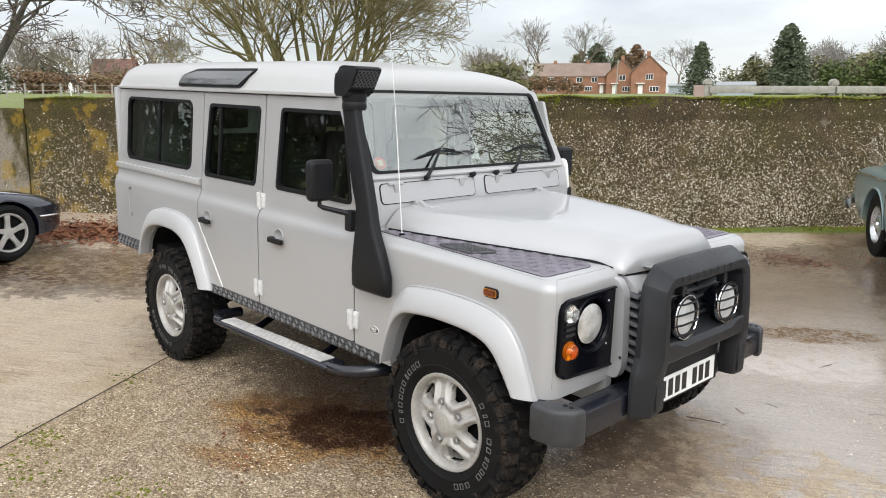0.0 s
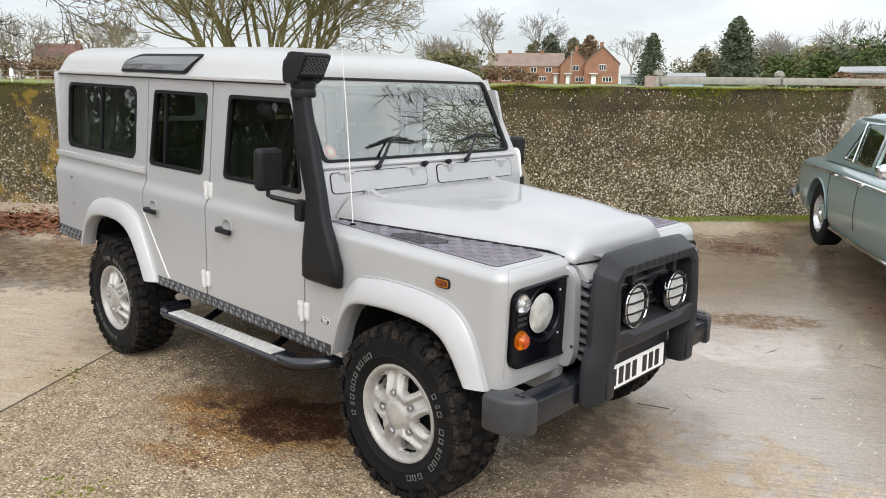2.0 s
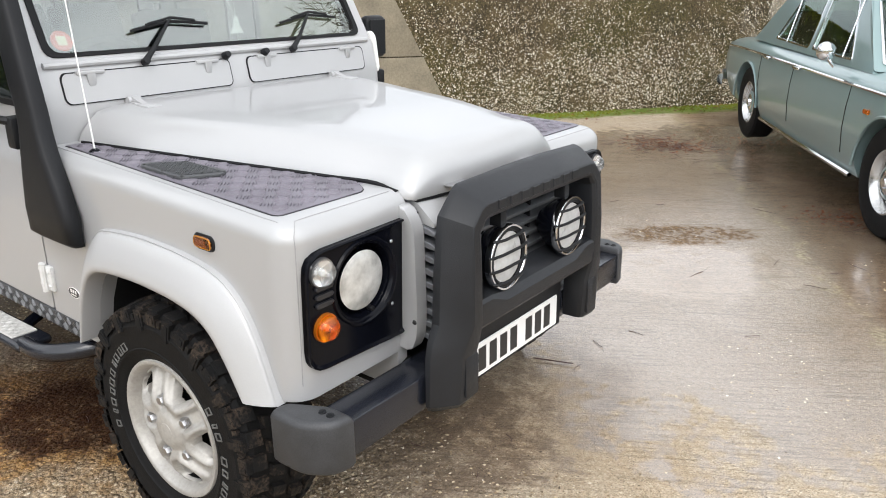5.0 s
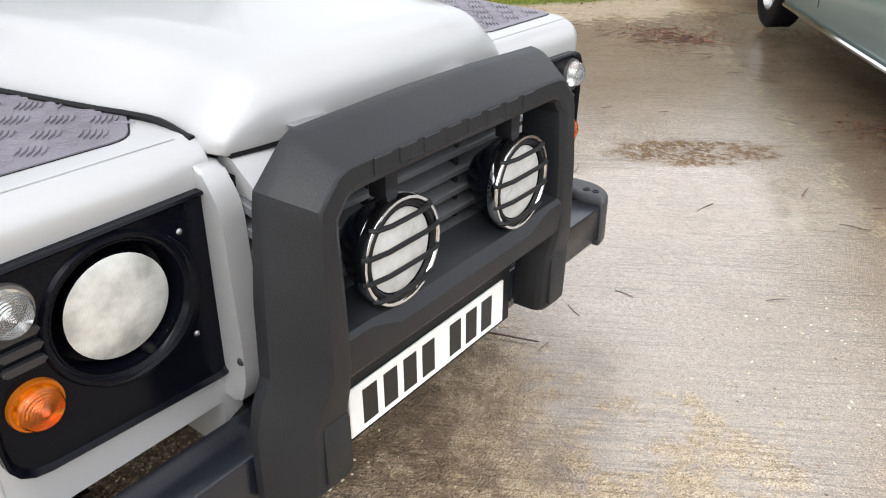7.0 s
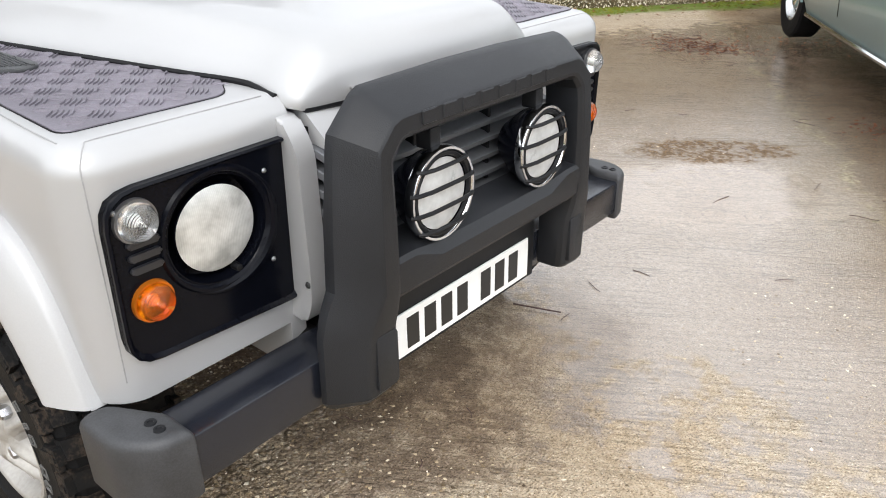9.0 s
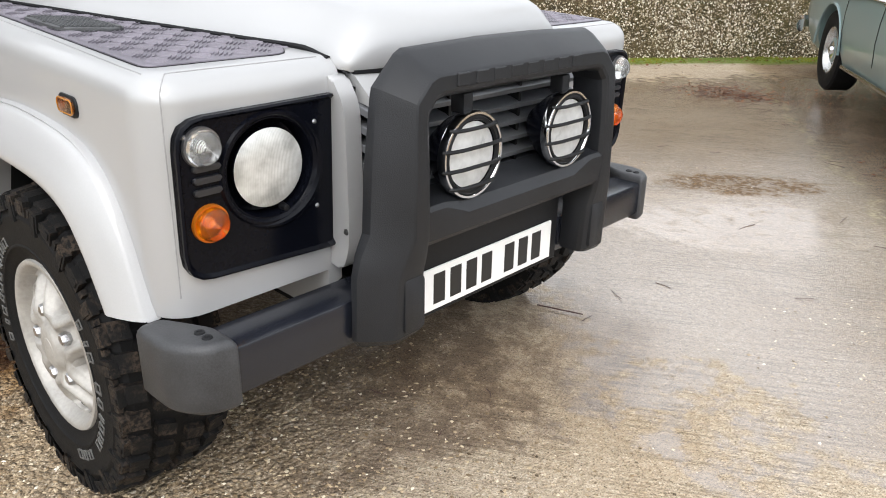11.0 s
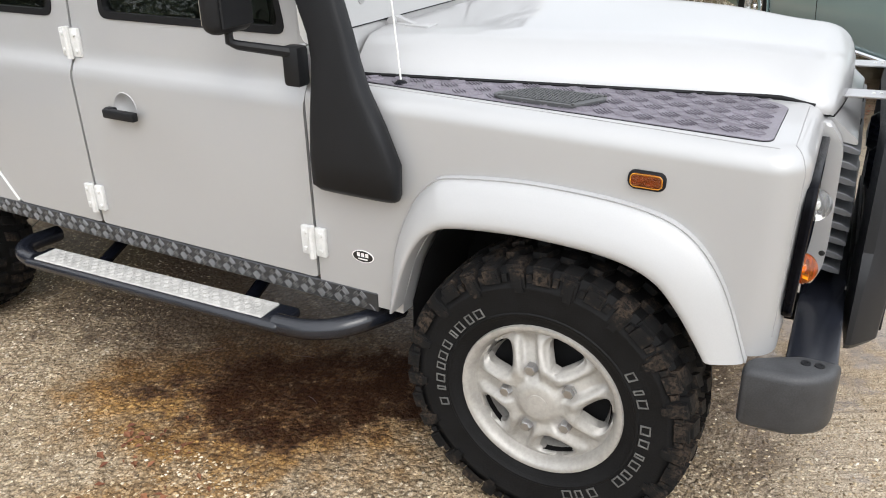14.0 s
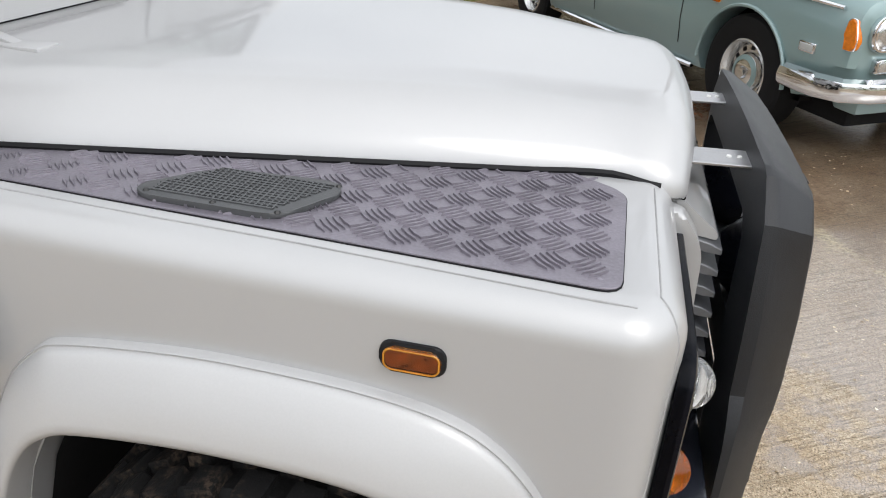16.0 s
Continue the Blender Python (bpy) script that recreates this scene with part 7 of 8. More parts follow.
def bare_tree(name, label, base, height, seed, bark, twig, stems=1, spread=0.9, depth=6, droop=0.0, thick=1.0, kids=3, fine=0.006, lean=(0, 0), tilts=(0.15, 0.75), group="", wide=0.25, bole=0.30):
    """A leafless tree: stems that fork again and again into twigs."""
    rnd = random.Random(seed)
    thick_segs, thin_segs = [[]], []

    def grow(p, d, length, r, level):
        steps = 4 if level < 3 else 3
        for i in range(steps):
            bend = Vector((rnd.uniform(-1, 1), rnd.uniform(-1, 1), rnd.uniform(-0.5, 0.8))) * (0.10 + 0.05 * level)
            d = (d + bend - Vector((0, 0, droop * level * 0.05))).normalized()
            q = p + d * (length / steps)
            r2 = r * (1 - 0.32 / steps)
            (thick_segs[-1] if level < 3 else thin_segs).append((p.copy(), q.copy(), max(r, fine), max(r2, fine)))
            p, r = q, r2
            if level >= 1 and level < depth and i >= 1 and rnd.random() < 0.75:
                a = d.orthogonal().normalized()
                a.rotate(Matrix.Rotation(rnd.uniform(0, 6.28), 3, d))
                nd = (d + a * rnd.uniform(0.5, 1.1) * spread).normalized()
                grow(p, nd, length * rnd.uniform(0.5, 0.72), r * 0.55, level + 1)
        if level < depth:
            n = kids if level < 2 else 2
            for k in range(n):
                a = d.orthogonal().normalized()
                a.rotate(Matrix.Rotation(rnd.uniform(0, 6.28), 3, d))
                nd = (d + a * rnd.uniform(0.25, 0.8) * spread).normalized()
                grow(p, nd, (length if level or stems > 1 else height * 0.30) * rnd.uniform(0.62, 0.82), r * rnd.uniform(0.55, 0.72), level + 1)
    for k in range(stems):
        if k:
            thick_segs.append([])
        a = rnd.uniform(0, 6.28) if stems > 1 else 0
        tilt = rnd.uniform(*tilts) if stems > 1 else 0.04
        d = Vector((math.cos(a) * tilt + lean[0], math.sin(a) * tilt + lean[1], 1)).normalized()
        off = Vector((math.cos(a), math.sin(a), 0)) * (wide * rnd.uniform(0.3, 1.2) if stems > 1 else 0)
        grow(Vector((0, 0, -0.1)) + off, d, height * (0.32 if stems > 1 else bole), height * 0.022 * thick / (1.5 if stems > 1 else 1), 0 if stems == 1 else 1)
    t = thing(name, label, "tree", group=group, m=Matrix.Translation(base))
    for nm, segs, sides, m in [("trunk" if stems == 1 else "stem", g, 7, bark) for g in thick_segs] + [("crown", thin_segs, 3, twig)]:
        if segs:
            me = twig_mesh(segs, sides)
            me.materials.append(m)
            ob = new(nm, me)
            ob.parent = t
    return t


def leaf_mass(points, size, seed, flat=0.6):
    """Many small leaves or needle sprays as one mesh."""
    rnd = random.Random(seed)
    verts, faces = [], []
    for p in points:
        a = Vector((rnd.uniform(-1, 1), rnd.uniform(-1, 1), rnd.uniform(-1, 1) * flat)).normalized() * size * rnd.uniform(0.6, 1.3)
        b = a.orthogonal().normalized() * a.length * rnd.uniform(0.35, 0.6)
        b.rotate(Matrix.Rotation(rnd.uniform(0, 6.28), 3, a.normalized()))
        k = len(verts)
        verts += [p - a, p + b, p + a, p - b]
        faces += [(k, k + 1, k + 2), (k, k + 2, k + 3)]
    me = bpy.data.meshes.new("leaves")
    me.from_pydata([tuple(v) for v in verts], [], faces)
    return me


def foliage_mat(name, lo, hi):
    m, n, l, p = nodes_of(name)
    g = n.new("ShaderNodeNewGeometry")
    col = ramp(n, l, g.outputs["Random Per Island"], [(0.0, lo), (1.0, hi)])
    col = mixc(n, l, 0.5, col, ramp(n, l, noise_node(n, l, 0.6, 4), [(0.35, lo), (0.7, hi)]))
    l.new(col, p.inputs["Base Color"])
    p.inputs["Roughness"].default_value = 0.8
    p.inputs["Specular IOR Level"].default_value = 0.2
    return m


BARK_OLIVE = mat("olive_bark", (0.21, 0.18, 0.085), 0.9, 0, 0.35, 4, 40, 0.5)
TWIG_OLIVE = mat("olive_twig", (0.27, 0.22, 0.115), 0.9, 0, 0.4, 2, 20)
FAR_TWIG = mat("far_twig", (0.20, 0.17, 0.135), 0.95, 0, 0.25, 1, 10)
BARK_GREY = mat("grey_bark", (0.11, 0.098, 0.08), 0.9, 0, 0.35, 4, 40, 0.5)
TWIG_BROWN = mat("brown_twig", (0.105, 0.085, 0.068), 0.9, 0, 0.3, 2, 20)
TWIG_PALE = mat("pale_far_twig", (0.24, 0.22, 0.195), 0.95, 0, 0.2, 1, 10)
CONIFER = foliage_mat("conifer_green", (0.060, 0.078, 0.046), (0.15, 0.172, 0.11))
EVERGREEN = foliage_mat("evergreen_leaf", (0.035, 0.055, 0.016), (0.12, 0.15, 0.05))
RUSSET = foliage_mat("russet_hedge", (0.14, 0.085, 0.05), (0.27, 0.18, 0.11))
OLIVE_SHRUB = foliage_mat("olive_shrub", (0.125, 0.12, 0.06), (0.24, 0.225, 0.125))

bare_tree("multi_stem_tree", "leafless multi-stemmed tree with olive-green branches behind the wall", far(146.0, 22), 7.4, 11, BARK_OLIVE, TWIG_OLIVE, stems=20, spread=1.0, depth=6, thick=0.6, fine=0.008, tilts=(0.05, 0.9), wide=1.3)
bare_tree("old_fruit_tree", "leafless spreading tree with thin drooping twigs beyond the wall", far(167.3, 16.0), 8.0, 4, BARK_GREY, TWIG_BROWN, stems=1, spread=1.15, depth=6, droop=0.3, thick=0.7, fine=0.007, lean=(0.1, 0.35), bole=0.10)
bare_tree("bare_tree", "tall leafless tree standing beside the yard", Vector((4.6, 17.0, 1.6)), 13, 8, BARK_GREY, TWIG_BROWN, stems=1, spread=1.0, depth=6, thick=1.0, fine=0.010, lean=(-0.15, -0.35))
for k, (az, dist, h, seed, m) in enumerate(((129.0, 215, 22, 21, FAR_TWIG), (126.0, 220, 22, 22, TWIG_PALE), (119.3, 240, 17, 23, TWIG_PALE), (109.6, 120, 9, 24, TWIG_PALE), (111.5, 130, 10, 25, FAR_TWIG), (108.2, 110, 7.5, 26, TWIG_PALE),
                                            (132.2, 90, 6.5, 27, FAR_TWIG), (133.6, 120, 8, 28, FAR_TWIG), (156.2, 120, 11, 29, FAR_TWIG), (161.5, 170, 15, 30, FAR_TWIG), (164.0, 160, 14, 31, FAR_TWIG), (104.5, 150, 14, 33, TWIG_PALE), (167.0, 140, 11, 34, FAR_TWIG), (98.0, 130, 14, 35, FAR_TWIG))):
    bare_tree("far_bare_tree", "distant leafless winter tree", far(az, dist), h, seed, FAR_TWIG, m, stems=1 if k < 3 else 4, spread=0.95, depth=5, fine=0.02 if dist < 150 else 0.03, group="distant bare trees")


def conifer(base, h, w, seed, label, name="conifer", m=None, clumps=150, per=46):
    rnd = random.Random(seed)
    t = thing(name, label, "tree", group="conifers", m=Matrix.Translation(base))
    part("trunk", tube(bmesh.new(), [(0, 0, -0.3), (0.05, 0, h * 0.5), (0, 0, h * 0.95)], [h * 0.025, h * 0.015, h * 0.003], 7), BARK_GREY, t)
    pts = []
    for i in range(clumps):
        z = h * (0.06 + 0.94 * (i / clumps) ** 0.9)
        rr = w * (1 - z / h) ** 0.6 + 0.1
        a = rnd.uniform(0, 6.28)
        ln = rr * rnd.uniform(0.75, 1.12)
        for k in range(per):
            u = rnd.uniform(0.15, 1.0)
            sp = 0.22 * rr * u + 0.12
            pts.append(Vector((math.cos(a) * ln * u + rnd.gauss(0, sp * 0.6), math.sin(a) * ln * u + rnd.gauss(0, sp * 0.6), z - ln * u * 0.12 + rnd.gauss(0, sp * 0.5))))
    me = leaf_mass(pts, h * 0.028, seed)
    me.materials.append(m or CONIFER)
    ob = new("crown", me)
    ob.parent = t


def shrub(base, lx, ly, h, seed, m, label, name="shrub", turn=0.0, n=2600, leaf=0.16):
    rnd = random.Random(seed)
    t = thing(name, label, "shrub", group="yard hedges" if name == "hedge" else "garden shrubs", m=Matrix.Translation(base) @ Matrix.Rotation(radians(turn), 4, "Z"))
    part("stem", tube(bmesh.new(), [(0, 0, -0.2), (0.05, 0.02, h * 0.35), (0.1, 0, h * 0.6)], [0.09, 0.06, 0.02], 6), BARK_GREY, t)
    lumps = [(rnd.uniform(-1, 1) * lx * 0.8, rnd.uniform(-1, 1) * ly * 0.6, rnd.uniform(0.25, 0.75) * h, rnd.uniform(0.28, 0.5)) for _ in range(14)]
    pts = []
    while len(pts) < n:
        cx, cy, cz, r = rnd.choice(lumps)
        v = Vector((rnd.gauss(0, 1), rnd.gauss(0, 1), rnd.gauss(0, 1))).normalized() * rnd.uniform(0.6, 1.05)
        p = Vector((cx + v.x * r * lx * 0.8, cy + v.y * r * max(ly, 0.6), cz + v.z * r * h * 0.8))
        if 0.02 < p.z:
            pts.append(p)
    me = leaf_mass(pts, leaf, seed)
    me.materials.append(m)
    ob = new("crown", me)
    ob.parent = t


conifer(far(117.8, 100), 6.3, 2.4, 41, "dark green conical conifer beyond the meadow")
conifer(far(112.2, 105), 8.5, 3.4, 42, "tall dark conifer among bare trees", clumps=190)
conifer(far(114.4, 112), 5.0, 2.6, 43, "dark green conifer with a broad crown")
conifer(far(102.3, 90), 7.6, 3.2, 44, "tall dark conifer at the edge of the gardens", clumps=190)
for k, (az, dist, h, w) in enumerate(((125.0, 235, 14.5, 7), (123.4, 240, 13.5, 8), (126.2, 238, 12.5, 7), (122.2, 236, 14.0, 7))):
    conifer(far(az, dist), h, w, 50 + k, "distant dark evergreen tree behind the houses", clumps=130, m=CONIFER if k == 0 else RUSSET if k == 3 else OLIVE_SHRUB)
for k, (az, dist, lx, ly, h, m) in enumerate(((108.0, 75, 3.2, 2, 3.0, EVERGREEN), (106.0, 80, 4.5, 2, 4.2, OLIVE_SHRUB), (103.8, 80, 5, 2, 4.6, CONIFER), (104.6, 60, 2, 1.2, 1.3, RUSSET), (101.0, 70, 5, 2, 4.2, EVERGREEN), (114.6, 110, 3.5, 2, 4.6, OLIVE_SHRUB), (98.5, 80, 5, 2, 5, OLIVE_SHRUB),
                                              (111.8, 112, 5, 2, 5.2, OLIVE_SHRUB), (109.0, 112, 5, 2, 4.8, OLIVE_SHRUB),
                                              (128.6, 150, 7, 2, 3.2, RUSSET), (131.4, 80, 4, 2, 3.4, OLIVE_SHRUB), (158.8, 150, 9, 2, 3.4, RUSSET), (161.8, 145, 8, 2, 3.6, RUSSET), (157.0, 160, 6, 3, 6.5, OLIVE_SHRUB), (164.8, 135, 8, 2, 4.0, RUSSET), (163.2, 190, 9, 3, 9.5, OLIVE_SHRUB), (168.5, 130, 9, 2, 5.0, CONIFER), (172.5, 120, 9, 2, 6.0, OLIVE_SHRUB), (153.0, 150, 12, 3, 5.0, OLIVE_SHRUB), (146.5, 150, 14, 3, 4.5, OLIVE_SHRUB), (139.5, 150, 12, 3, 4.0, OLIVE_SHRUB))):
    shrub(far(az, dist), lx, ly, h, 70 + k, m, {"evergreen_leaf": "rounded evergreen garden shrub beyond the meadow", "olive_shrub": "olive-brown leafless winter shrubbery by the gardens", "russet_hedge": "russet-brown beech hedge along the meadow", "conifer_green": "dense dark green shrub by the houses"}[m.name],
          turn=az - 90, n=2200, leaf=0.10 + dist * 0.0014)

BRICK = mat("red_brick", (0.27, 0.135, 0.082), 0.85, 0, 0.25, 0.6, 12, 0.3)
TILE = mat("brown_roof_tile", (0.21, 0.155, 0.125), 0.85, 0, 0.25, 0.5, 8, 0.4)
SLATE = mat("grey_roof_tile", (0.13, 0.115, 0.105), 0.8, 0, 0.25, 0.5, 8, 0.4)
DARK_PANE = mat("dark_window_pane", (0.03, 0.034, 0.04), 0.1, 0, 0.2)


def house(m, name, label, wide, deep, eaves, ridge, wins, doors, roof_mat, gable_front=False, chimneys=()):
    """A brick house; x across its front, y back from it, z up from its foot."""
    h = thing(name, label, "house", m=m)
    bm = bmesh.new()
    if gable_front:
        prism(bm, [(-wide / 2, -2), (wide / 2, -2), (wide / 2, eaves), (0, ridge), (-wide / 2, eaves)], "y", 0, deep)
    else:
        prism(bm, [(0, -2), (deep, -2), (deep, eaves), (deep / 2, ridge), (0, eaves)], "x", -wide / 2, wide / 2)
    wall = part("wall", bm, BRICK, h)
    ov = 0.3
    for s in (-1, 1):
        bm = bmesh.new()
        if gable_front:
            sl = (ridge - eaves) / (wide / 2)
            pts = [(0, ridge + 0.05), (s * (wide / 2 + ov), eaves - sl * ov + 0.05), (s * (wide / 2 + ov), eaves - sl * ov + 0.25), (0, ridge + 0.28)]
            prism(bm, pts, "y", -ov, deep + ov)
        else:
            sl = (ridge - eaves) / (deep / 2)
            e = deep / 2 + s * (deep / 2 + ov)
            pts = [(deep / 2, ridge + 0.05), (e, eaves - sl * ov + 0.05), (e, eaves - sl * ov + 0.25), (deep / 2, ridge + 0.28)]
            prism(bm, pts, "x", -wide / 2 - ov, wide / 2 + ov)
        part("roof", bm, roof_mat, h)
    for x, z, w, t in wins:
        wd = part("window", boxed(x - w / 2, x + w / 2, -0.08, 0.06, z, z + t), WHITE, h)
        k = 2 if w < 1.6 else 3
        for i in range(k):
            x0 = x - w / 2 + 0.09 + i * (w - 0.09) / k
            part("pane", boxed(x0, x0 + (w - 0.09) / k - 0.09, -0.10, -0.07, z + 0.09, z + t - 0.09), DARK_PANE, wd)
    for x, w in doors:
        part("door", boxed(x - w / 2, x + w / 2, -0.07, 0.05, 0, 2.1), WHITE, h)
        part("porch", boxed(x - w * 0.9, x + w * 0.9, -0.9, 0.0, 2.3, 2.5), WHITE, h)
    for x, y, z in chimneys:
        part("chimney", boxed(x - 0.45, x + 0.45, y - 0.35, y + 0.35, z - 1.4, z + 1.1, 0.04, 1), BRICK, h)


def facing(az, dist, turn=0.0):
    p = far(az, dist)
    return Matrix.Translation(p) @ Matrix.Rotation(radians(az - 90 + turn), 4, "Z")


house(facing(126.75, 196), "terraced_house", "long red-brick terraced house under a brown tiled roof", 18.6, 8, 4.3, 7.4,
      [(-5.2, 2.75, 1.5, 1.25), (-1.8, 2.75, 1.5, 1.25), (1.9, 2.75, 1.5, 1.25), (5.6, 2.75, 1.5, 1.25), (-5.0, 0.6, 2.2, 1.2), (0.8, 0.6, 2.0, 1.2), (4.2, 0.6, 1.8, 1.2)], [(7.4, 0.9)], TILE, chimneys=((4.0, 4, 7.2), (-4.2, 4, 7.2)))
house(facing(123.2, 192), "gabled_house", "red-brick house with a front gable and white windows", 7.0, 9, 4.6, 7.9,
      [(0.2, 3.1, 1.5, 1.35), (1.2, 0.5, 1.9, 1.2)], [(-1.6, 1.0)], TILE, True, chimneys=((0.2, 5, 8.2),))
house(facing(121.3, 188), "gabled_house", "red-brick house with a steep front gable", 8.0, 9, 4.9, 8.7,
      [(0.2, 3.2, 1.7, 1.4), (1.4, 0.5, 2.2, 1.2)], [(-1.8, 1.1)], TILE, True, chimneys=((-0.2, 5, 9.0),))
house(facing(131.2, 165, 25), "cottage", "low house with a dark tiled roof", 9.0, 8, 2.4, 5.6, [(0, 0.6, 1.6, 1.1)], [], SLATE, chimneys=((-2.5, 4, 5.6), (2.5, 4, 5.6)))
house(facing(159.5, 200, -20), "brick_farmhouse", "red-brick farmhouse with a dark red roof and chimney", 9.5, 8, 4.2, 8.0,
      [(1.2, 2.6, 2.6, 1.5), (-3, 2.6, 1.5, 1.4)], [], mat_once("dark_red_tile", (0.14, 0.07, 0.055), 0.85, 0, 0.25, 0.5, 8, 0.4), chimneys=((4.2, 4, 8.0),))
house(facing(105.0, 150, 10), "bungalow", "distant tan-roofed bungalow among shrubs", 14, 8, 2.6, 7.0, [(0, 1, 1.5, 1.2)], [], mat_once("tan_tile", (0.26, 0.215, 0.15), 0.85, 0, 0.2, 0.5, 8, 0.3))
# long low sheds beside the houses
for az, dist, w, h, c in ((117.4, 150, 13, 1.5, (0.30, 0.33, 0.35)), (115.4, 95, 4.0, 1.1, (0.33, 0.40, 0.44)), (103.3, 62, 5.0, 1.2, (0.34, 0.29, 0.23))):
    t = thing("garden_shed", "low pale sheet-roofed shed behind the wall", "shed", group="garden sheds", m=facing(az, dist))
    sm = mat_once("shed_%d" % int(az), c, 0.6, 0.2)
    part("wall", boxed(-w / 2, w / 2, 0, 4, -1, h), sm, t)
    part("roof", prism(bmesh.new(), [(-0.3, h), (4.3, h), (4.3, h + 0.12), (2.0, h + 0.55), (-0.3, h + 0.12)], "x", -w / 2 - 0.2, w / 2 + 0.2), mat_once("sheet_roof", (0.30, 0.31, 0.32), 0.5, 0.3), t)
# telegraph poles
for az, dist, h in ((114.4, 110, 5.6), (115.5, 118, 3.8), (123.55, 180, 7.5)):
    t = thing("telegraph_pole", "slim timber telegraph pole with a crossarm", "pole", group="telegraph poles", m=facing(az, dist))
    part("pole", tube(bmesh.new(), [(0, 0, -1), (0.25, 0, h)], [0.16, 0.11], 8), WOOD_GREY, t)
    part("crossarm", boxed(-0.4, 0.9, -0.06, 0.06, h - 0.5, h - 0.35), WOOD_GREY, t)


def rail_fence():
    """Timber post-and-rail fence just behind the wall."""
    t = thing("rail_fence", "weathered grey timber rail fence with pointed posts", "fence")
    qs = [3.68 + 2.15 * k for k in range(6)]
    s = 9.6
    for q in qs:
        x, y = sq(s, q)
        z0 = field_z(2.5)
        bm = boxed(-0.055, 0.055, -0.055, 0.055, -0.2, 0.51, 0.01)
        prism(bm, rounded([(-0.068, 0.51), (0.068, 0.51), (0.06, 0.57), (0.0, 0.61), (-0.06, 0.57)], 0.01), "y", -0.068, 0.068, 0.01)
        bm.transform(Matrix.Translation((x, y, z0)) @ Matrix.Rotation(radians(45), 4, "Z"))
        part("post", bm, WOOD_GREY, t)
    for a, b in zip(qs, qs[1:]):
        (x0, y0), (x1, y1) = sq(s - 0.09, a), sq(s - 0.09, b)
        z0 = field_z(2.5)
        bm = boxed(-1.06, 1.06, -0.03, 0.03, z0 + 0.36, z0 + 0.485, 0.01)
        bm.transform(Matrix.Translation(((x0 + x1) / 2, (y0 + y1) / 2, 0)) @ Matrix.Rotation(radians(45), 4, "Z"))
        part("rail", bm, WOOD_GREY, t)
    # short panel at the fence's end
    x, y = sq(s - 0.02, 3.62)
    bm = bmesh.new()
    box(bm, -0.17, 0.14, -0.02, 0.02, 0.2, 0.50)
    bm.transform(Matrix.Translation((x, y, field_z(2.5))) @ Matrix.Rotation(radians(45), 4, "Z"))
    part("end_panel", bm, mat_once("faded_pink_board", (0.34, 0.25, 0.22), 0.85), t)


rail_fence()


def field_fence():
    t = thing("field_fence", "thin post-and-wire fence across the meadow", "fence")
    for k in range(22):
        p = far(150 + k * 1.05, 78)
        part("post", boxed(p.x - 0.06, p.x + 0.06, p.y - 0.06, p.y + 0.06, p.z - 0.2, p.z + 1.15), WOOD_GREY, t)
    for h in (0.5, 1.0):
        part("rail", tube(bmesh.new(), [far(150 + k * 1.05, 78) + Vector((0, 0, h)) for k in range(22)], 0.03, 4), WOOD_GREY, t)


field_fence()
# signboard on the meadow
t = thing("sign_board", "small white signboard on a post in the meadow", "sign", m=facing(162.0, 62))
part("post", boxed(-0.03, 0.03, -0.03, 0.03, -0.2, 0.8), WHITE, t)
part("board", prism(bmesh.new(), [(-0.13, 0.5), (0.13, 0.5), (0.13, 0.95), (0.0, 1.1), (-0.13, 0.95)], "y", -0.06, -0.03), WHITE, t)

# hedge and trees closing the yard behind the walk
for k in range(9):
    a = 200 + k * 24
    x, y = 1 + 19 * math.cos(radians(a)), -6 + 17 * math.sin(radians(a))
    shrub(Vector((x, y, 0)), 4.5, 1.5, 3.6, 120 + k, EVERGREEN if k % 3 else OLIVE_SHRUB, "thick evergreen hedge closing the yard", name="hedge", turn=a + 90, n=6000, leaf=0.10)
shrub(Vector((-17.0, -6.4, 0)), 4.5, 1.5, 3.6, 131, EVERGREEN, "thick evergreen hedge closing the yard", name="hedge", turn=112, n=6000, leaf=0.10)
for x, y, h, seed in ((-15.5, -10.5, 9.5, 61), (-16.0, -6.0, 9.0, 66), (-20.5, -8.6, 10.0, 67), (-19.5, -14.0, 11.0, 62), (-23.0, -12.0, 10.0, 63), (-12.5, -15.0, 10.0, 64), (-27.0, -17.0, 12.0, 65)):
    bare_tree("yard_tree", "leafless dark tree standing over the yard hedge", Vector((x, y, 0)), h, seed, BARK_GREY, TWIG_BROWN, stems=5, spread=1.0, depth=5, thick=0.8, fine=0.016, tilts=(0.05, 0.5), wide=0.5, group="yard trees")

# ---- pebbles in the wall, moss, leaves and litter ----
def lump_mesh(name, places, lumps, seed):
    """Small rounded stones: places are (point, normal, size)."""
    rnd = random.Random(seed)
    verts, faces = [], []
    tri = ((0, 2, 4), (2, 1, 4), (1, 3, 4), (3, 0, 4))
    for p, n, r in places:
        u = n.orthogonal().normalized()
        u.rotate(Matrix.Rotation(rnd.uniform(0, 6.28), 3, n))
        w = n.cross(u)
        a, b = r * rnd.uniform(0.8, 1.3), r * rnd.uniform(0.55, 1.0)
        k = len(verts)
        verts += [p + u * a, p - u * a, p + w * b, p - w * b, p + n * r * lumps + u * rnd.uniform(-0.3, 0.3) * a]
        faces += [tuple(k + i for i in t) for t in tri]
    me = bpy.data.meshes.new(name)
    me.from_pydata([tuple(v) for v in verts], [], faces)
    return me


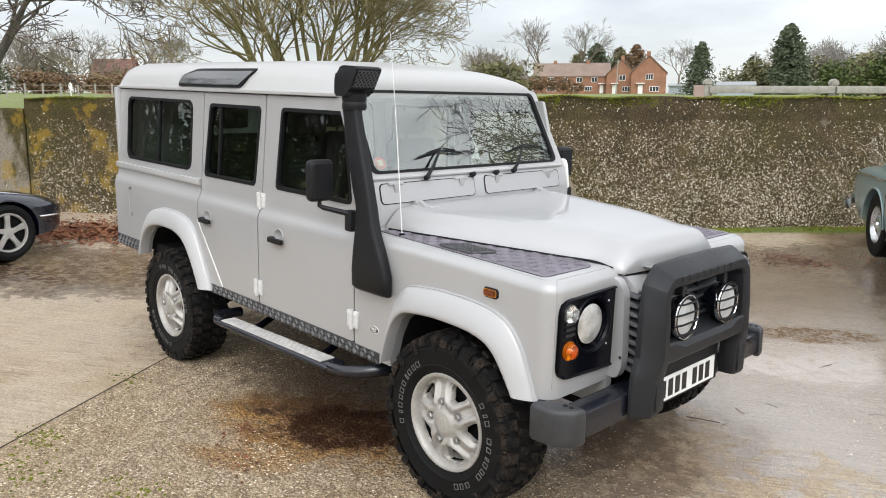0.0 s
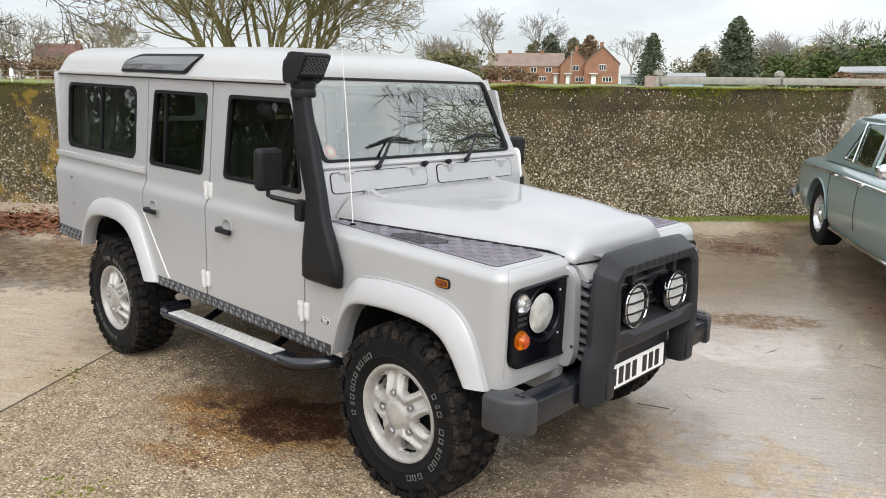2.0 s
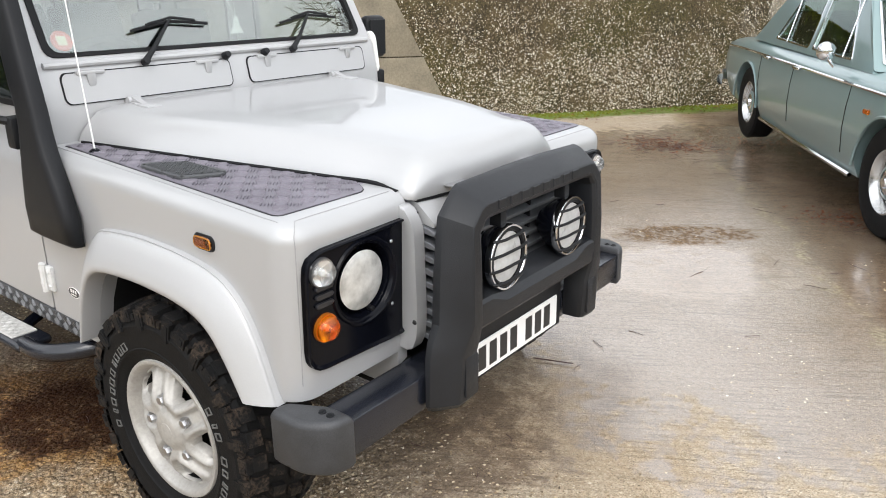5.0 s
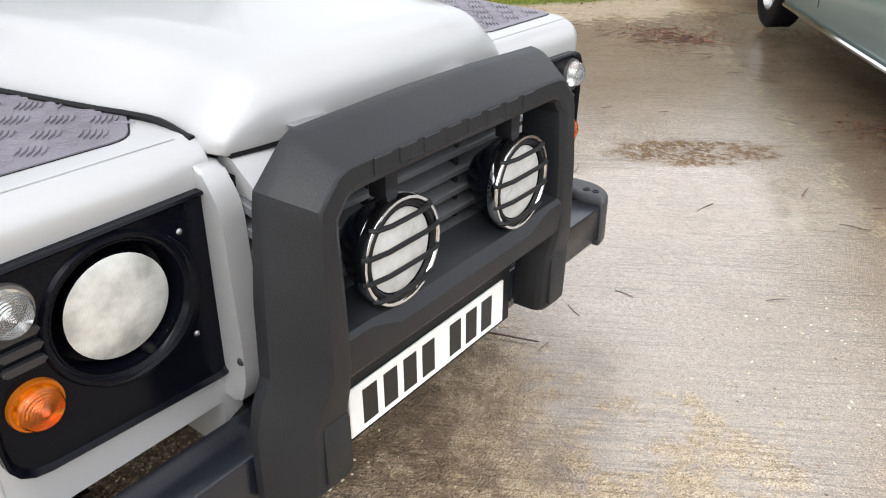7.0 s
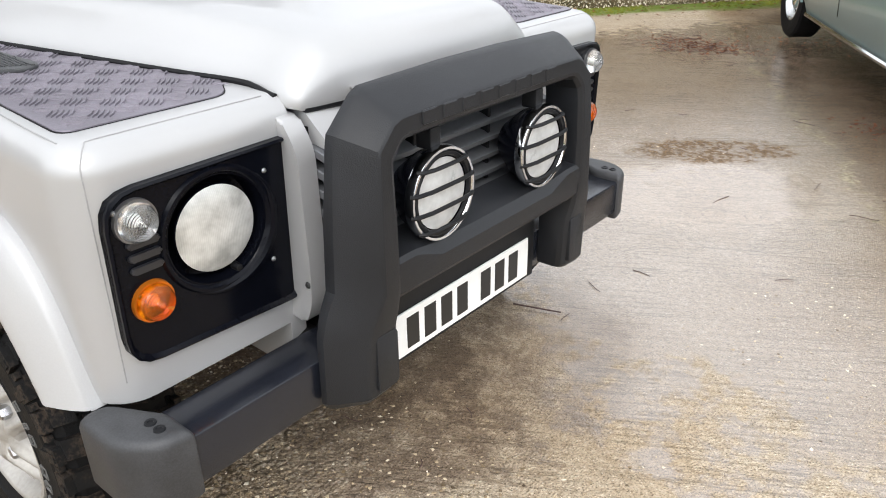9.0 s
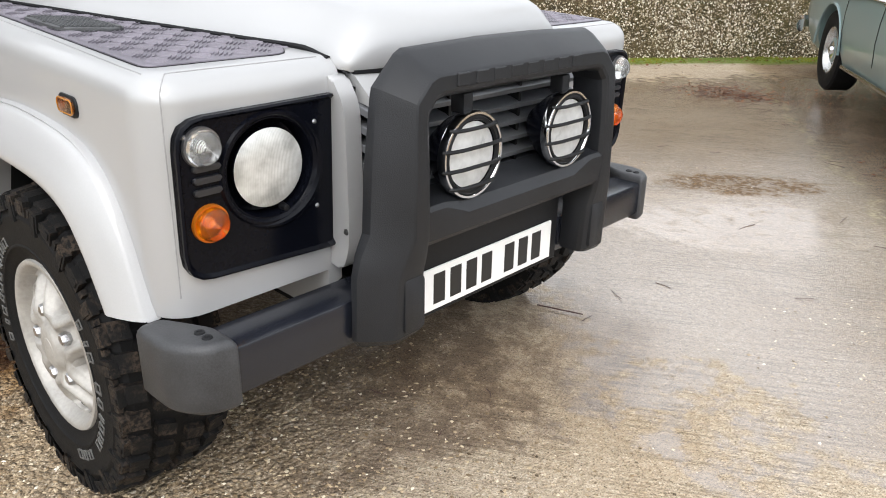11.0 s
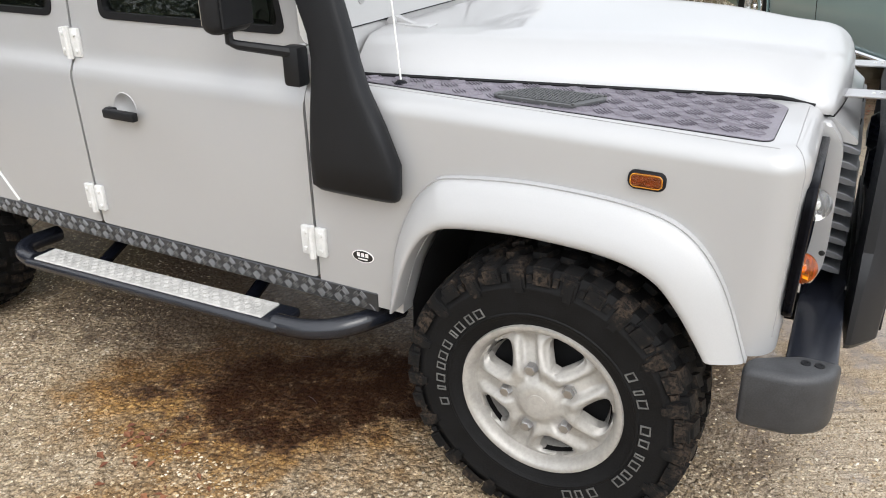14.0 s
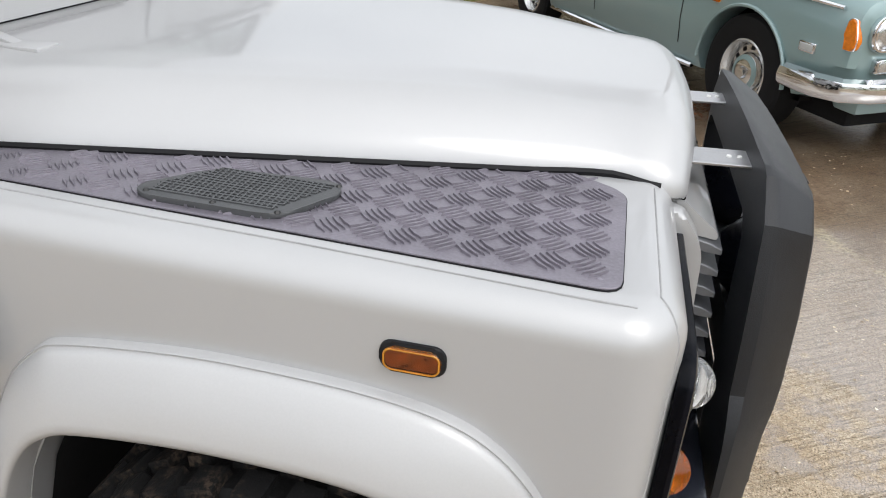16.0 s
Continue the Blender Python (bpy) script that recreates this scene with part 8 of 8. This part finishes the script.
def pebble_mat():
    m, n, l, p = nodes_of("wall_pebbles")
    g = n.new("ShaderNodeNewGeometry")
    col = ramp(n, l, g.outputs["Random Per Island"], [(0.0, (0.09, 0.064, 0.03)), (0.35, (0.25, 0.19, 0.11)), (0.7, (0.54, 0.47, 0.355)), (1.0, (0.86, 0.81, 0.71))])
    l.new(col, p.inputs["Base Color"])
    p.inputs["Roughness"].default_value = 0.7
    return m


def wall_pebbles():
    rnd = random.Random(3)
    spots = []
    n = Vector((R2, -R2, 0))
    for q0, q1, top, count, back in ((-1.0, 10.5, 1.94, 62000, 0.0), (-7.5, -1.1, 1.93, 12000, 0.0), (-12.0, -7.6, 1.76, 900, -0.02)):
        made = 0
        while made < count:
            q, z = rnd.uniform(q0, q1), rnd.uniform(0.08, top - 0.05)
            chance = 0.13 + 1.0 * (1 - z / top) ** 1.1
            patch = noise.noise((q * 0.8, z * 1.1, 5.0)) + 0.5 * noise.noise((q * 2.5, z * 2.5, 1.0))
            if rnd.random() > chance * (0.75 + 0.8 * patch):
                continue
            if z > top - 0.28 and rnd.random() < 0.5:
                continue
            w = 0.028 * noise.noise((q * 0.9, z * 1.3, 3.0)) + 0.012 * noise.noise((q * 6, z * 6, 7.0))
            s = wall_line(q) + back + w + 0.05 * (z / top) - 0.004 - 0.035 * smoothstep(top - 0.27, top - 0.24, z)
            r = (0.004 + 0.0098 * rnd.random() ** 1.9) * (1.1 if z < 0.8 else 1.0)
            spots.append((Vector((*sq(s, q), z)), (n + Vector((rnd.uniform(-0.3, 0.3), rnd.uniform(-0.3, 0.3), rnd.uniform(-0.3, 0.3)))).normalized(), r))
            made += 1
    me = lump_mesh("wall_pebbles", spots, 0.55, 4)
    me.materials.append(pebble_mat())
    tagged(new("wall_pebbles", me), "thousands of pale pebbles set in the old wall", "pebbles", kind="stuff")


wall_pebbles()


def moss_tufts():
    rnd = random.Random(9)
    spots = []
    up = Vector((0, 0, 1))
    for _ in range(9500):
        q = rnd.uniform(-7.5, 11)
        s = wall_line(q) + rnd.uniform(-0.045, 0.36) ** 1
        if noise.noise((q * 1.1, 0, 2.0)) < -0.28:
            continue
        spots.append((Vector((*sq(s, q), 1.925 + 0.03 * noise.noise((q * 1.7, 0, 9.0)))), (up + Vector((rnd.uniform(-0.6, 0.6), rnd.uniform(-0.9, 0.3), 0))).normalized(), rnd.uniform(0.012, 0.032)))
    for _ in range(4200):
        q, drop = rnd.uniform(-7.5, 10), abs(rnd.gauss(0, 0.07))
        if noise.noise((q * 1.3, 0, 6.0)) < -0.1 or (q > 4.6 and rnd.random() < 0.8):
            continue
        spots.append((Vector((*sq(wall_line(q) + 0.012, q), 1.925 - drop)), Vector((R2, -R2, 0.6)).normalized(), rnd.uniform(0.008, 0.022)))
    for _ in range(2600):
        q = rnd.uniform(-1, 13)
        s = wall_line(q) - abs(rnd.gauss(0.02, 0.20))
        x, y = sq(s, q)
        if noise.noise((q * 0.9, s, 4.0)) < -0.25:
            continue
        spots.append((Vector((x, y, yard_z(x, y))), up, rnd.uniform(0.010, 0.028)))
    for cx, cy, count, wide in ((-1.74, -2.2, 70, 0.14), (-1.1, -1.88, 50, 0.12), (-2.05, -1.97, 60, 0.10), (-1.5, -2.6, 60, 0.2), (-2.6, -1.3, 30, 0.10)):
        for _ in range(count):
            x, y = rnd.gauss(cx, wide), rnd.gauss(cy, wide * 0.6)
            spots.append((Vector((x, y, yard_z(x, y))), up, rnd.uniform(0.006, 0.014)))
    me = lump_mesh("moss_tufts", spots, 0.8, 5)
    me.materials.append(foliage_mat("moss_green", (0.055, 0.065, 0.006), (0.20, 0.21, 0.025)))
    tagged(new("moss_tufts", me), "yellow-green moss on the wall top and along its foot", "moss", kind="stuff")


moss_tufts()


def leaf_litter():
    rnd = random.Random(12)
    verts, faces = [], []

    def leaf(x, y, z, size, tilt):
        a = rnd.uniform(0, 6.28)
        u = Vector((math.cos(a), math.sin(a), rnd.uniform(-tilt, tilt))) * size
        w = Vector((-math.sin(a), math.cos(a), rnd.uniform(-tilt, tilt))) * size * rnd.uniform(0.4, 0.7)
        p = Vector((x, y, z))
        k = len(verts)
        verts.extend([p - u, p + w - u * 0.1 + Vector((0, 0, 0.006)), p + u, p - w - u * 0.1 + Vector((0, 0, 0.004))])
        faces.extend([(k, k + 1, k + 2), (k, k + 2, k + 3)])
    for _ in range(5200):
        t = rnd.uniform(0, 1)
        cx, cy = -9.2 + 2.6 * t + rnd.gauss(0, 0.45), -0.35 + 2.9 * t + rnd.gauss(0, 0.35)
        if (cy - cx) * R2 > wall_line((cx + cy) * R2) - 0.1:
            continue
        leaf(cx, cy, yard_z(cx, cy) + 0.012 + abs(rnd.gauss(0, 0.03)), rnd.uniform(0.025, 0.05), 0.5)
    for _ in range(700):
        q, back = rnd.uniform(-9, 12), abs(rnd.gauss(0, 0.5)) + 0.03
        x, y = sq(wall_line(q) - back, q)
        leaf(x, y, yard_z(x, y) + 0.008, rnd.uniform(0.015, 0.035), 0.3)
    for cx, cy, wide, count in ((-1.0, 5.55, 0.26, 420), (1.05, 3.85, 0.17, 200), (-0.2, 6.3, 0.3, 120), (-1.05, -1.38, 0.10, 40), (-1.3, -1.15, 0.08, 25)):
        for _ in range(count):
            x, y = rnd.gauss(cx, wide), rnd.gauss(cy, wide * 0.7)
            leaf(x, y, yard_z(x, y) + 0.006, rnd.uniform(0.008, 0.020), 0.3)
    me = bpy.data.meshes.new("leaf_litter")
    me.from_pydata([tuple(v) for v in verts], [], faces)
    me.materials.append(foliage_mat("fallen_leaf", (0.085, 0.028, 0.018), (0.29, 0.13, 0.065)))
    tagged(new("leaf_litter", me), "drift of fallen russet leaves along the wall", "leaves", kind="stuff")


leaf_litter()


def twig_litter():
    rnd = random.Random(31)
    segs = []

    def stick(x, y, ln, r):
        a = rnd.uniform(0, 6.28)
        p = Vector((x, y, yard_z(x, y) + 0.006))
        for k in range(3):
            q = p + Vector((math.cos(a), math.sin(a), 0)) * ln / 3
            q.z = yard_z(q.x, q.y) + 0.006
            segs.append((p.copy(), q.copy(), r, r * 0.8))
            p, a = q, a + rnd.uniform(-0.4, 0.4)
    for _ in range(170):
        stick(rnd.gauss(-1.0, 0.32), rnd.gauss(5.55, 0.22), rnd.uniform(0.04, 0.12), 0.0022)
    for _ in range(55):
        stick(rnd.uniform(-2.5, 1.4), rnd.uniform(2.2, 6.8), rnd.uniform(0.05, 0.20), 0.0020)
    for _ in range(70):
        stick(rnd.uniform(-3.5, 1.6), rnd.uniform(-2.6, 2.0), rnd.uniform(0.03, 0.09), 0.0016)
    for _ in range(35):
        stick(rnd.uniform(-9, -4.5), rnd.uniform(-2.0, 1.5), rnd.uniform(0.05, 0.2), 0.0022)
    for _ in range(60):
        stick(rnd.gauss(0.95, 0.25), rnd.gauss(3.85, 0.15), rnd.uniform(0.03, 0.1), 0.0020)
    segs.append((Vector((0.25, 0.80, 0.008)), Vector((0.43, 0.85, 0.012)), 0.0035, 0.003))
    me = twig_mesh(segs, 4)
    me.materials.append(mat("damp_twig", (0.075, 0.04, 0.034), 0.7, 0, 0.4, 5, 60))
    tagged(new("twig_litter", me), "scattered dark twigs on the damp concrete", "twigs", kind="stuff")


twig_litter()


def grit():
    """Exposed aggregate standing proud of the worn concrete near the walk."""
    rnd = random.Random(77)
    spots = []
    up = Vector((0, 0, 1))
    while len(spots) < 36000:
        x, y = (rnd.uniform(-3.4, 1.2), rnd.uniform(-2.6, 0.4)) if rnd.random() < 0.72 else (rnd.uniform(-3.6, 2.2), rnd.uniform(-2.6, 3.2))
        if (-1.9 < x < -0.35 and -1.1 < y < 1.0) or (x + 1.2) * 0.839 + (y + 3.49) * 0.544 < 0.03:
            continue
        if rnd.random() > 0.35 + 0.9 * noise.noise((x * 0.9, y * 0.9, 8.0)) + (0.35 if y < -0.4 else 0):
            continue
        spots.append((Vector((x, y, yard_z(x, y) - 0.0005)), (up + Vector((rnd.uniform(-0.3, 0.3), rnd.uniform(-0.3, 0.3), 0))).normalized(), 0.003 + 0.0065 * rnd.random() ** 1.7))
    me = lump_mesh("aggregate", spots, 0.45, 6)
    m, n, l, p = nodes_of("aggregate_stone")
    g = n.new("ShaderNodeNewGeometry")
    l.new(ramp(n, l, g.outputs["Random Per Island"], [(0.0, (0.07, 0.045, 0.022)), (0.35, (0.27, 0.190, 0.105)), (0.75, (0.52, 0.410, 0.265)), (0.95, (0.66, 0.57, 0.42)), (1.0, (0.82, 0.76, 0.63))]), p.inputs["Base Color"])
    p.inputs["Roughness"].default_value = 0.55
    me.materials.append(m)
    tagged(new("aggregate", me), "small stones exposed in the worn concrete", "gravel", kind="stuff")


grit()

# slab joint in the yard and the smooth panel of the wall
t = tagged(part("slab_joint", prism(bmesh.new(), [(-1.2, -3.493), (-1.193, -3.488), (-5.393, 2.992), (-5.4, 2.987)], "z", -0.01, 0.003), mat("joint_dirt", (0.045, 0.04, 0.022), 0.9, 0, 0.4, 20, 90, 0.5)), "dark dirt-filled joint between concrete slabs", "joint", kind="structure")


def wall_panel():
    """Smooth concrete slabs laid against the wall, their end cut on a slant."""
    w = tagged(part("wall_panel", bmesh.new(), WALL_MAT), "smooth pale concrete slab facing with a slanting end", "wall", kind="structure")
    bare = mat("bare_concrete", (0.20, 0.17, 0.12), 0.88, 0, 0.35, 3.0, 45, 0.5)
    for z0, z1 in ((-0.1, 0.855), (0.865, 1.90)):
        end = lambda z: 1.37 - 0.481 * z
        bm = prism(bmesh.new(), [(-1.0, z0), (end(z0), z0), (end(z1), z1), (-1.0, z1)], "y", -0.055, 0.10, 0.01)
        for v in bm.verts:
            q, d, z = v.co
            v.co = Vector((*sq(wall_line(q) + d + 0.05 * z / 1.94, q), z))
        part("slab", bm, bare, w)


wall_panel()
